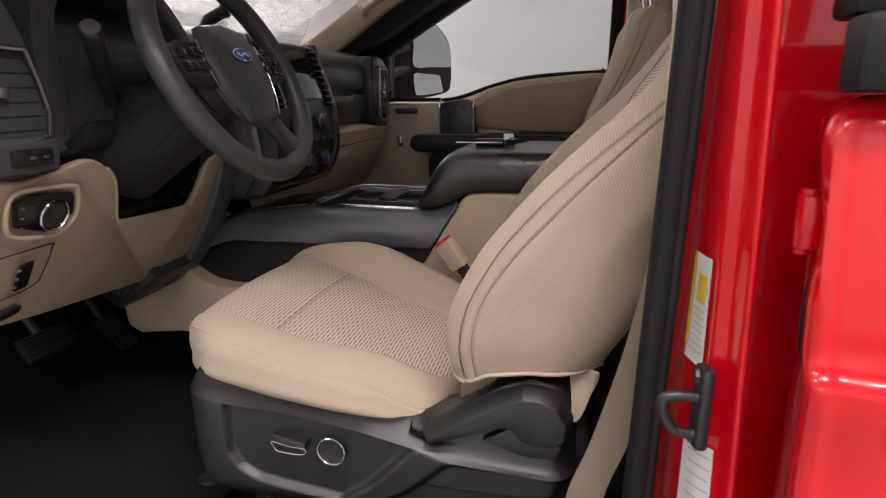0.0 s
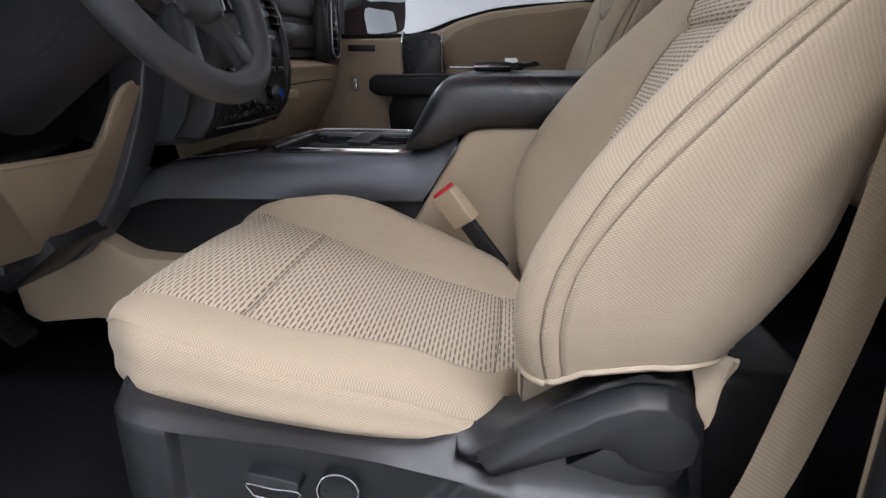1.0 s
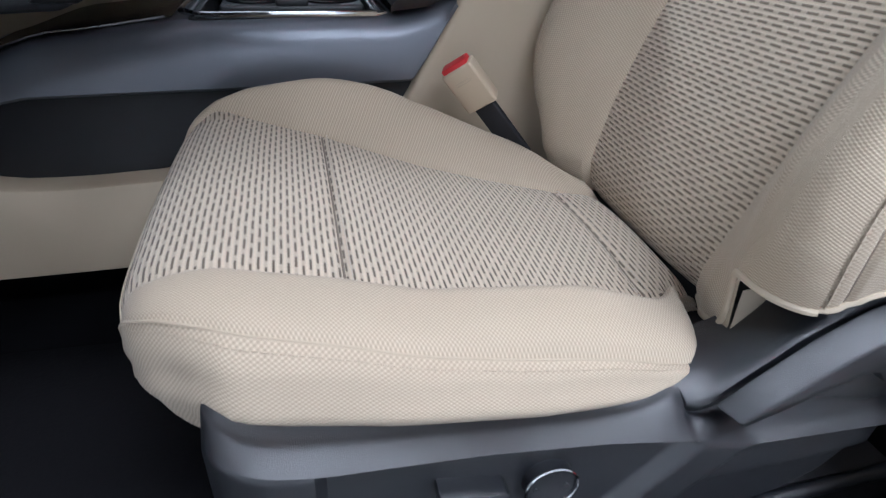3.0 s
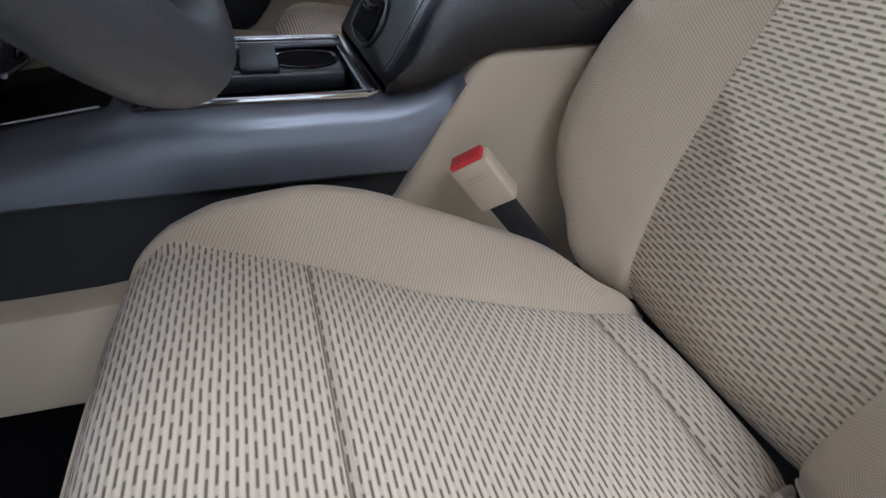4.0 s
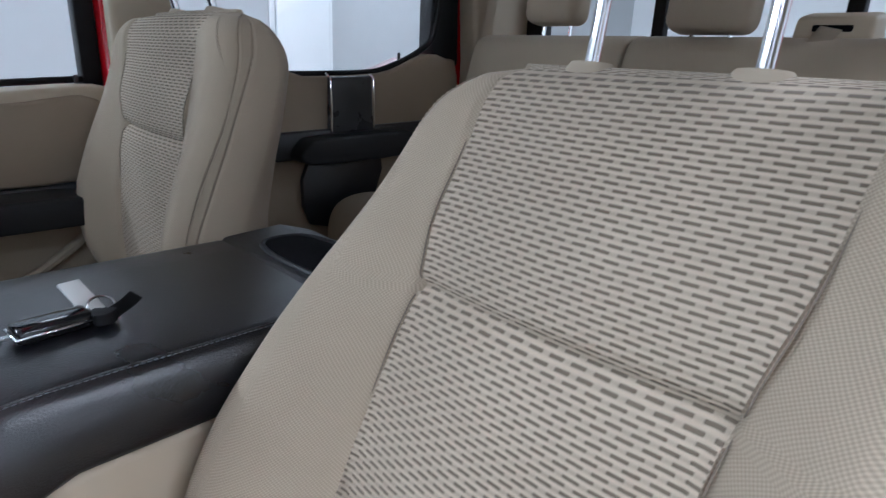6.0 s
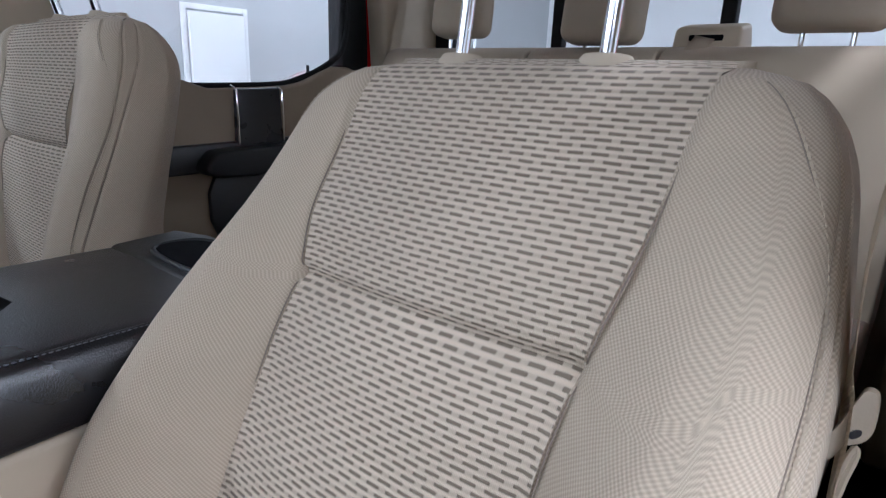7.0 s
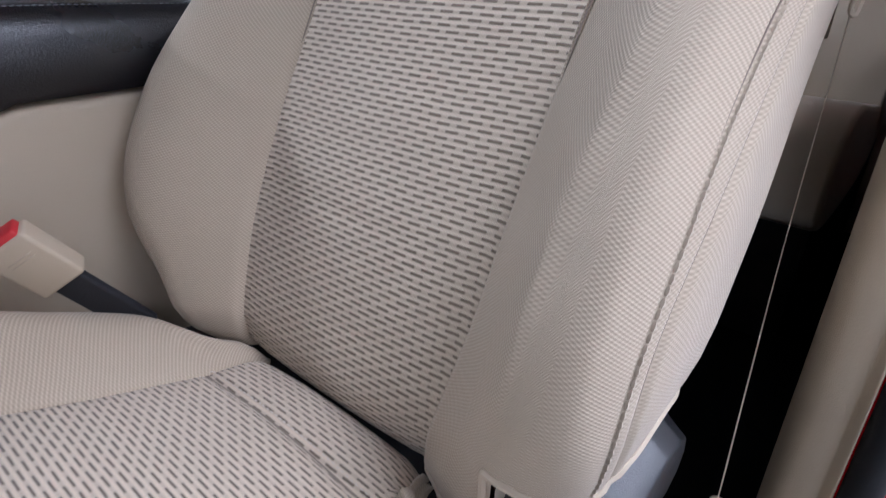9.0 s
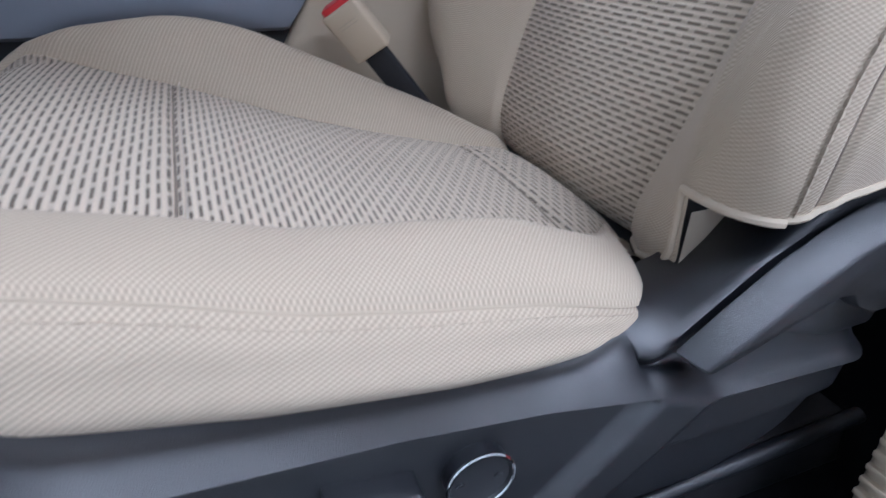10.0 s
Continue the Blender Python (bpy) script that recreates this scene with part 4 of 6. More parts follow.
fr = [(-0.640, 1.345), (-0.615, 1.312), (-0.60, 1.309), (-0.385, 1.309), (-0.372, 1.316), (-0.372, 1.609), (-0.385, 1.616), (-0.60, 1.616), (-0.615, 1.613), (-0.640, 1.58)]
part("tray_chrome_frame", tube_bm([(x, y, 0.5425) for x, y in fr], 0.0042, 8, closed=True), M_CHROME, console, "chrome frame")
fr2 = [(x * 0.94 - 0.0305, 1.4565 + (y - 1.4565) * 0.945) for x, y in fr]
part("tray_inner_bead", tube_bm([(x, y, 0.538) for x, y in fr2], 0.0022, 6, closed=True), M_STEEL, console)
ins = box_bm((-0.605, 1.462, 0.505), (-0.382, 1.602, 0.532), 0.006, 3)
part("cup_holder_insert", ins, M_BLACK, console)
for cx in (-0.434, -0.552):
    part("cup_ring", tube_bm([(cx + 0.045 * math.cos(a), 1.520 + 0.047 * math.sin(a), 0.533) for a in lin(0, 2 * math.pi, 33)[:-1]], 0.003, 6, closed=True), M_GLOSS, console)
    # no hollow is cut: a flat black disc draws the well's shade
    part("cup_well_shade", disc_bm((cx, 1.520, 0.5325), (0, 0, 1), [(0.044, 0.0), (0.042, 0.001)], 28), M_CARPET, console)
part("cup_divider", box_bm((-0.520, 1.462, 0.528), (-0.470, 1.60, 0.541), 0.004, 2), M_BLACK, console)
for y in (1.345, 1.40):
    part("tray_rib", box_bm((-0.60, y, 0.462), (-0.39, y + 0.004, 0.470), 0.001), M_BLACK_SOFT, console)


# the padded armrest lid
def lid(u, x):
    e = max(0, min(1, (x + 0.366) / 0.066))
    # the front face leans back and rounds over into the top
    top = soft_table(x, [(-0.400, 0.512), (-0.366, 0.566), (-0.356, 0.582), (-0.343, 0.605), (-0.329, 0.631), (-0.317, 0.652), (-0.306, 0.664), (-0.296, 0.670), (-0.280, 0.6745), (-0.250, 0.677), (-0.19, 0.6785), (0.05, 0.680)], 0.005)
    bot = interp(x, [(-0.366, 0.546), (-0.32, 0.552), (-0.29, 0.564), (-0.262, 0.580), (-0.235, 0.590), (0.0, 0.598)])
    r = 0.024
    y0, y1 = CY0 - 0.006, CY1 + 0.006
    prof = [(y0 + 0.03, bot), (y0 + 0.006, bot + 0.002), (y0, bot + 0.010), (y0 - 0.003, bot * 0.5 + top * 0.5), (y0 + 0.001, top - r), (y0 + 0.007, top - 0.011), (y0 + 0.016, top - 0.003), (y0 + 0.030, top), (y0 + 0.10, top + 0.003)]
    full = prof + [(2 * 1.4565 - y, z) for y, z in prof[::-1]]
    y, z = full[u % len(full)]
    k = 1 - 0.07 * (1 - e) ** 2
    return Vector((x, 1.4565 + (y - 1.4565) * k, max(z, bot)))


LIDX = lin(-0.366, -0.325, 8) + lin(-0.320, -0.270, 14) + lin(-0.255, 0.044, 18)
lid_bm = grid_bm(lid, list(range(18)), LIDX, lambda u, x: (u * .02, x), closed_u=True)
bmesh.ops.holes_fill(lid_bm, edges=lid_bm.edges)
part("armrest_lid", lid_bm, M_LEATHER, console, "black leather armrest lid with stitched edges")
for k in (6, ):
    path = [lid(k, x) + Vector((0, -0.0006, 0.0008)) for x in lin(-0.362, 0.042, 140)]
    part("lid_stitching", stitches_bm(path, 0.006, 0.0042, 0.0007), M_GRAY, console)
    part("lid_seam", tube_bm([lid(k, x) + Vector((0, 0.004, 0.0)) for x in lin(-0.365, 0.042, 96)], 0.0016, 6), M_LEATHER, console)
# the recess is a black block, its shade put into the colour
part("lid_latch", box_bm((-0.356, 1.405, 0.572), (-0.341, 1.515, 0.624), 0.006, 3, Matrix.Rotation(radians(29), 4, "Y")), M_CARPET, console, "dark block standing in for the shaded latch recess")
part("latch_rim", tube_bm(smooth_outline([(-0.3645, 1.400, 0.575), (-0.3390, 1.404, 0.622), (-0.3390, 1.516, 0.622), (-0.3645, 1.520, 0.575)], 4), 0.0025, 6, closed=True), M_BLACK, console)
part("latch_handle", tube_bm(smooth_outline([(-0.3475, 1.418, 0.614), (-0.3510, 1.440, 0.612), (-0.3510, 1.480, 0.612), (-0.3475, 1.502, 0.614)], 4, False), 0.005, 8), M_GLOSS, console)
# behind the lid, the rear cup holder block
part("rear_block", prism_bm([(0.048, 0.56), (0.048, 0.680), (0.15, 0.686), (0.215, 0.665), (0.225, 0.56)], "y", CY0 - 0.002, CY1 + 0.002, 0.012, 3), M_BLACK, console)
part("rear_cup_rim", tube_bm(smooth_outline([(0.075, 1.375, 0.6835), (0.077, 1.54, 0.6835), (0.145, 1.545, 0.6855), (0.165, 1.46, 0.686), (0.145, 1.37, 0.6855)], 5), 0.004, 8, closed=True), M_BLACK_SOFT, console)
# a flat black plate draws the shade inside the rear well
part("rear_cup_well_shade", prism_bm(smooth_outline([(0.078, 1.378), (0.080, 1.537), (0.142, 1.540), (0.160, 1.46), (0.142, 1.374)], 4), "z", 0.6800, 0.6872, 0.001), M_CARPET, console)

# ---- keys on the lid ----
keys = thing("key_set", (-0.18, 1.42, 0.679), "car key fob with blade, white tag and black rubber loop", "keys")
part("key_fob", box_bm((-0.268, 1.366, 0.681), (-0.196, 1.400, 0.696), 0.006, 3, pose(0, 0, 0, 0, 0, 8)), M_GLOSS, keys)
part("key_fob_rim", box_bm((-0.2695, 1.3645, 0.6875), (-0.1945, 1.4015, 0.6900), 0.001, 1, pose(0, 0, 0, 0, 0, 8)), M_CHROME, keys, "bright rim")
part("key_blade", box_bm((-0.312, 1.371, 0.6865), (-0.265, 1.379, 0.6890), 0.0006, 1, pose(0, 0, 0, 0, 0, 8)), M_STEEL, keys)
part("key_tag", box_bm((-0.206, 1.405, 0.690), (-0.182, 1.462, 0.694), 0.0015, 2, pose(0, 0, 0, 17, 0, 12)), M_PAPER, keys, "white plastic tag")
part("split_ring", tube_bm([(-0.182 + 0.013 * math.cos(a), 1.402 + 0.013 * math.sin(a), 0.690 + 0.005 * math.sin(a)) for a in lin(0, 2 * math.pi, 25)[:-1]], 0.0013, 6, closed=True), M_STEEL, keys)
for ob in keys.children:
    ob.data.transform(Matrix.Translation((0.012, 0.022, 0.0)) @ Matrix.Diagonal((1, 1, 1.15, 1)))
knot = smooth_outline([(-0.186, 1.398), (-0.182, 1.407), (-0.174, 1.404), (-0.166, 1.399), (-0.163, 1.393), (-0.170, 1.385), (-0.179, 1.383), (-0.186, 1.388)], 3)
part("strap_knot", prism_bm(knot, "z", 0.684, 0.697, 0.003, 3), M_RUBBER, keys, "black rubber strap clasp")
strap = ribbon_bm(smooth_outline([(-0.172, 1.393, 0.690), (-0.158, 1.402, 0.6925), (-0.147, 1.410, 0.694), (-0.135, 1.420, 0.697)], 4, False), [(-0.42, 0.50, 0.32)] * 13, 0.016, 0.007)
part("rubber_strap", strap, M_RUBBER, keys)

# ---- cab shell ----
FLOOR = 0.085
YR = 2.305          # inner face of the passenger door opening


def setting(name, bm, material, label, smooth=True):
    ob = part(name, bm, material, None, smooth=smooth)
    return tagged(ob, label, "", kind="structure")


setting("floor", prism_bm([(-1.55, 0.50), (1.75, 0.50), (1.75, 2.43), (-1.55, 2.43)], "z", FLOOR - 0.03, FLOOR, 0.004), M_CARPET, "black carpeted cab floor")
setting("firewall", prism_bm([(-1.62, 0.02), (-1.62, 0.80), (-1.50, 0.80), (-1.42, 0.30), (-1.20, 0.09), (-1.20, 0.02)], "y", 0.47, 2.46, 0.01), M_CARPET, "black carpeted toe board")
for y0, y1 in ((0.45, 0.60), (2.32, 2.455)):
    setting("wall_footwell", prism_bm([(-1.63, 0.02), (-1.22, 0.02), (-1.22, 0.80), (-1.63, 0.80)], "y", y0, y1, 0.01), M_CARPET, "black footwell side panel")
setting("underbody", prism_bm([(-1.55, GROUND + 0.001), (1.58, GROUND + 0.001), (1.58, 0.02), (-1.55, 0.02)], "y", 0.62, 2.30, 0.01), M_RUBBER, "plain black body under the cab floor")
setting("wall_rear", prism_bm([(0.47, 0.05), (2.46, 0.05), (2.46, 0.93), (0.47, 0.93)], "x", 1.58, 1.64, 0.01), M_HEADLINER, "cab rear wall under the back window")
setting("ceiling", prism_bm(smooth_outline([(-0.16, 1.435), (0.05, 1.47), (0.5, 1.49), (1.3, 1.47), (1.48, 1.42), (1.55, 1.46), (1.35, 1.53), (0.5, 1.55), (0.0, 1.52), (-0.20, 1.46)], 3), "y", 0.56, 2.37, 0.02), M_HEADLINER, "beige cloth headliner")
setting("trim", prism_bm([(-1.3, 0.03), (1.7, 0.03), (1.7, 0.135), (-1.3, 0.135)], "y", 0.53, 0.60, 0.012), M_BLACK, "black door sill scuff plate")
setting("trim", prism_bm([(-1.3, 0.03), (1.7, 0.03), (1.7, 0.135), (-1.3, 0.135)], "y", 2.33, 2.40, 0.012), M_BLACK, "black door sill scuff plate")

mat1 = thing("floor_mat", (-0.85, 0.98, FLOOR), "black rubber-backed carpet floor mat on the cab floor", "floor mat")
part("mat_sheet", prism_bm(smooth_outline([(-1.16, 0.72), (-0.62, 0.70), (-0.60, 0.80), (-0.605, 1.18), (-0.68, 1.22), (-1.10, 1.22), (-1.20, 1.10)], 5), "z", FLOOR + 0.001, FLOOR + 0.013, 0.004), M_MAT, mat1)
part("mat_stud", disc_bm((-0.655, 0.86, FLOOR + 0.012), (0, 0, 1), [(0.022, 0), (0.020, 0.006), (0.010, 0.008), (0.004, 0.0085)], 24), M_BLACK, mat1)

# ---- pedals ----
for nm, x, y, z, w, h, tip in (("brake_pedal", -1.16, 1.02, 0.255, 0.065, 0.060, 40), ("accelerator_pedal", -1.15, 1.205, 0.205, 0.030, 0.105, 50)):
    pd = thing(nm, (x, y, z), "black ribbed rubber %s on a steel arm" % nm.replace("_", " "), "pedal")
    spin = Matrix.Rotation(radians(-tip), 4, "Y")
    part("pad", box_bm((x - 0.008, y - w, z - h / 2), (x + 0.008, y + w, z + h / 2), 0.006, 2, spin), M_RUBBER, pd)
    for k in range(6):
        q = spin @ Vector((0.008, 0, (k / 5 - 0.5) * h * 0.8))
        part("rib", box_bm((x + q.x - 0.003, y - w * 0.85, z + q.z - 0.003), (x + q.x + 0.003, y + w * 0.85, z + q.z + 0.003), 0.0015, 1), M_RUBBER, pd)
    part("arm", tube_bm([(x - 0.01, y, z), (x - 0.10, y, z + 0.12), (x - 0.16, y, z + 0.32)], 0.010, 8), M_BLACK_SOFT, pd)

# ---- instrument panel ----
dash = thing("dashboard", (-0.95, 1.46, 0.62), "black upper and beige lower truck dashboard", "dashboard")


def ip_face(y, z):
    k = max(0.0, 0.70 - z)
    return -0.785 - 0.15 * k - 1.15 * k * k - 0.03 * (y - 0.7)


def on_face(out, thick, r=0.004, lift=0.0):
    """Drawn in (y, z) and laid on the lower panel's sloping face."""
    return prism_bm(out, "x", 0.0, thick, r, 2, lambda c: (ip_face(c.y, c.z) - c.x + lift, c.y, c.z))


low = smooth_outline([(0.56, 0.43), (0.56, 0.674), (0.70, 0.678), (0.767, 0.687), (0.818, 0.697), (0.850, 0.690), (0.870, 0.676), (0.889, 0.655), (0.899, 0.620), (0.907, 0.585), (0.917, 0.572), (0.934, 0.567), (1.00, 0.563), (1.067, 0.560), (1.125, 0.559),
       (1.142, 0.567), (1.153, 0.590), (1.168, 0.637), (1.185, 0.655), (1.206, 0.662), (1.240, 0.655), (1.264, 0.645), (1.276, 0.630), (1.288, 0.58), (1.294, 0.50), (1.305, 0.40), (1.27, 0.378), (1.10, 0.392), (0.95, 0.408), (0.80, 0.425), (0.68, 0.440)], 3)
part("lower_panel", on_face(low, 0.018, 0.008), M_BEIGE, dash, "beige lower panel round the steering column")
part("column_opening_edge", tube_bm(smooth_outline([(ip_face(y, z) - 0.004, y, z) for y, z in ((0.870, 0.675), (0.888, 0.655), (0.898, 0.620), (0.906, 0.586), (0.917, 0.573), (0.934, 0.568), (1.00, 0.564), (1.067, 0.561), (1.125, 0.560), (1.141, 0.568), (1.152, 0.591), (1.167, 0.638), (1.184, 0.656), (1.206, 0.663))], 5, False), 0.0055, 8), M_BEIGE, dash)
part("knee_panel", prism_bm([(-0.95, 0.56), (-0.90, 0.78), (-1.10, 0.80), (-1.10, 0.50)], "y", 0.87, 1.23, 0.01), M_COLUMN, dash)
part("stack_edge_trim", prism_bm(smooth_outline([(-0.79, 0.76), (-0.815, 0.62), (-0.88, 0.47), (-0.96, 0.365), (-1.02, 0.325), (-1.06, 0.345), (-1.03, 0.40), (-0.93, 0.52), (-0.87, 0.64), (-0.85, 0.77)], 4), "y", 1.225, 1.300, 0.010, 3), M_GRAY, dash, "dark gray console edge trim")
part("lower_corner_trim", prism_bm([(-0.92, 0.40), (-1.03, 0.315), (-1.08, 0.345), (-0.97, 0.46)], "y", 1.10, 1.24, 0.006), M_BLACK, dash)
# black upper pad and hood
part("upper_pad", prism_bm(smooth_outline([(-0.80, 0.88), (-0.80, 0.80), (-0.84, 0.72), (-1.10, 0.70), (-1.45, 0.80), (-1.45, 0.90), (-1.15, 0.96), (-0.90, 0.945)], 4), "y", 0.60, 2.30, 0.015, 3), M_BLACK_LIT, dash)
part("gauge_hood", prism_bm(smooth_outline([(0.755, 0.745), (0.755, 0.92), (0.83, 1.00), (0.98, 1.005), (1.045, 0.968), (1.088, 0.930), (1.110, 0.895), (1.115, 0.80), (1.088, 0.80), (1.083, 0.885), (1.060, 0.915), (1.02, 0.948), (0.965, 0.978), (0.865, 0.97), (0.795, 0.915), (0.795, 0.745)], 4), "x", -1.00, -0.78, 0.008), M_BLACK_LIT, dash)
part("gauge_lens", prism_bm(smooth_outline([(0.785, 0.74), (0.785, 0.92), (0.865, 0.975), (0.96, 0.985), (1.02, 0.957), (1.065, 0.920), (1.095, 0.88), (1.10, 0.74)], 4), "x", -0.98, -0.965, 0.002), M_DARKGLASS, dash)
for gy in (0.87, 1.02):
    part("gauge_ring", tube_bm([(-0.962, gy + 0.055 * math.cos(a), 0.87 + 0.055 * math.sin(a)) for a in lin(0, 2 * math.pi, 33)[:-1]], 0.002, 6, closed=True), M_STEEL, dash)
part("cluster_lower_pad", prism_bm(smooth_outline([(-0.80, 0.755), (-0.83, 0.70), (-1.0, 0.69), (-1.0, 0.78), (-0.90, 0.79)], 3), "y", 0.84, 1.22, 0.01), M_COLUMN, dash)


def vent(cy, cz, w, h, x, name="air_vent", slant=1.0):
    v = part(name, prism_bm(smooth_outline([(cy - w, cz - h), (cy - w, cz + h * 0.9), (cy - w * 0.7, cz + h), (cy + w * 0.75 * slant, cz + h), (cy + w * (0.4 + 0.6 * slant), cz + h * 0.8), (cy + w, cz - h)], 3), "x", x - 0.04, x - 0.02, 0.004), M_CARPET, dash, "louvred air vent with a bright rim")
    ring = smooth_outline([(x, cy - w, cz - h), (x, cy - w, cz + h * 0.9), (x, cy - w * 0.7, cz + h), (x, cy + w * 0.75 * slant, cz + h), (x, cy + w * (0.4 + 0.6 * slant), cz + h * 0.8), (x, cy + w, cz - h)], 3)
    part("vent_rim", tube_bm(ring, 0.0045, 8, closed=True), M_BLACK, v)
    part("vent_bright_rim", tube_bm([(p[0] + 0.004, p[1] + (p[1] - cy) * -0.06, p[2] + (p[2] - cz) * -0.05) for p in ring], 0.002, 6, closed=True), M_STEEL, v)
    for k in range(6):
        z = cz - h * 0.8 + k * h * 0.32
        part("vent_slat", box_bm((x - 0.03, cy - w * 0.93, z - 0.0015), (x - 0.004, cy + w * 0.93, z + 0.0015), 0.001, 1, Matrix.Rotation(radians(12), 4, "Y")), M_BLACK, v)
    part("vent_tab", box_bm((x - 0.010, cy - 0.008, cz - 0.006), (x + 0.008, cy + 0.008, cz + 0.008), 0.003), M_STEEL, v)
    return v


part("vent_housing", prism_bm(smooth_outline([(0.575, 0.715), (0.575, 0.94), (0.655, 0.95), (0.705, 0.90), (0.735, 0.80), (0.750, 0.74), (0.750, 0.715)], 4), "x", -0.90, -0.762, 0.012, 3), M_BLACK_LIT, dash)
vent(0.664, 0.800, 0.066, 0.060, -0.757, slant=0.62)
part("switch_pod", prism_bm([(0.575, 0.687), (0.738, 0.690), (0.742, 0.74), (0.575, 0.74)], "x", -0.86, -0.750, 0.01, 3), M_BLACK_LIT, dash)
part("pod_switch", box_bm((-0.752, 0.655, 0.702), (-0.7465, 0.722, 0.726), 0.003), M_GLOSS, dash)
for y in (0.682, 0.704):
    part("pod_marking", box_bm((-0.7466, y, 0.712), (-0.7458, y + 0.010, 0.716), 0.0003, 1), M_STEEL, dash)
# headlight switch on its gloss plate
sw = on_face([(0.690, 0.610), (0.686, 0.650), (0.718, 0.657), (0.786, 0.650), (0.792, 0.644), (0.794, 0.616), (0.774, 0.595), (0.740, 0.594)], 0.012, 0.003, 0.008)
swp = part("headlight_switch", sw, M_GLOSS, dash, "gloss black headlight switch plate")
nrm = Vector((1, 0, -0.33)).normalized()
part("headlight_knob", disc_bm((ip_face(0.75, 0.622) + 0.006, 0.748, 0.622), nrm, [(0.022, 0), (0.022, 0.006), (0.020, 0.009), (0.012, 0.008), (0.006, 0.008)], 32), M_BLACK, swp)
part("headlight_knob_rim", tube_bm([Vector((ip_face(0.75, 0.622) + 0.0135, 0.748, 0.6185)) + Vector((0.33 * 0.0245 * math.sin(a), 0.0245 * math.cos(a), 0.0245 * math.sin(a))) for a in lin(0, 2 * math.pi, 33)[:-1]], 0.002, 6, closed=True), M_CHROME, swp)
for z in (0.607, 0.622, 0.637):
    part("switch_marking", box_bm((ip_face(0.69, z) + 0.0078, 0.694, z), (ip_face(0.69, z) + 0.0088, 0.699, z + 0.003), 0.0003, 1), M_STEEL, swp)
part("trim_bezel", tube_bm(smooth_outline([(ip_face(y, z) + 0.004, y, z) for y, z in ((0.680, 0.602), (0.677, 0.654), (0.716, 0.664), (0.790, 0.658), (0.800, 0.648), (0.803, 0.612), (0.778, 0.587), (0.738, 0.586))], 4), 0.0038, 8, closed=True), M_BEIGE, dash)
sw2 = part("dimmer_switch", on_face([(0.716, 0.50), (0.716, 0.545), (0.738, 0.548), (0.738, 0.502)], 0.008, 0.002, 0.004), M_GLOSS, dash)
for z in (0.507, 0.521, 0.535):
    part("switch_marking", box_bm((ip_face(0.71, z) + 0.0035, 0.707, z), (ip_face(0.71, z) + 0.0050, 0.715, z + 0.004), 0.0003, 1), M_STEEL, sw2)
part("panel_groove", tube_bm(smooth_outline([(ip_face(y, z) - 0.0002, y, z) for y, z in ((0.60, 0.487), (0.70, 0.492), (0.755, 0.500), (0.765, 0.52), (0.770, 0.56), (0.755, 0.568), (0.60, 0.565))], 4, False), 0.0012, 6), M_BLACK_SOFT, dash)
part("hood_release", on_face([(0.655, 0.447), (0.655, 0.462), (0.735, 0.472), (0.735, 0.457)], 0.02, 0.004, 0.012), M_BLACK, dash, "black release lever")
# clip of a connector below the panel
part("diagnostic_socket", box_bm((-1.00, 1.045, 0.372), (-0.97, 1.075, 0.388), 0.002), M_BLACK, dash)

# centre stack: a shaped face with screen, slatted vents, knobs and keys
def fx(z):
    return lerp_table(z, [(0.55, -0.76), (0.58, -0.725), (0.66, -0.700), (0.78, -0.712), (0.92, -0.765)])


part("stack_body", prism_bm([(-0.770, 0.925), (-0.716, 0.78), (-0.704, 0.66), (-0.729, 0.58), (-0.765, 0.55), (-0.95, 0.54), (-1.1, 0.60), (-1.1, 0.93)], "y", 1.290, 1.640, 0.012, 3), M_BLACK_LIT, dash)
for y0, y1 in ((1.280, 1.300), (1.630, 1.652)):
    part("stack_bezel", prism_bm([(fx(z) + 0.006, z) for z in lin(0.56, 0.93, 10)] + [(fx(z) - 0.05, z) for z in lin(0.93, 0.56, 10)], "y", y0, y1, 0.006, 3), M_BLACK, dash)


def on_stack(y0, y1, z0, z1, thick, r, name, material, parent, seg=2):
    bm = prism_bm([(y0, z0), (y1, z0), (y1, z1), (y0, z1)], "x", 0.0, thick, r, seg, lambda c: (fx(c.z) + c.x, c.y, c.z))
    return part(name, bm, material, parent)


on_stack(1.355, 1.575, 0.785, 0.905, 0.006, 0.004, "touch_screen", M_DARKGLASS, dash)
for cy in (1.325, 1.606):
    ww = on_stack(cy - 0.020, cy + 0.020, 0.765, 0.915, 0.002, 0.001, "stack_vent", M_CARPET, dash)
    for k in range(9):
        zz = 0.772 + k * 0.0168
        on_stack(cy - 0.018, cy + 0.018, zz, zz + 0.004, 0.010, 0.001, "vent_slat", M_BLACK, ww)
    part("vent_bright_rim", tube_bm([(fx(z) + 0.006, cy + 0.021, z) for z in lin(0.765, 0.915, 9)], 0.0018, 6), M_STEEL, ww)
    part("vent_tab", box_bm((fx(0.85) + 0.006, cy - 0.006, 0.845), (fx(0.85) + 0.018, cy + 0.006, 0.860), 0.003), M_STEEL, ww)
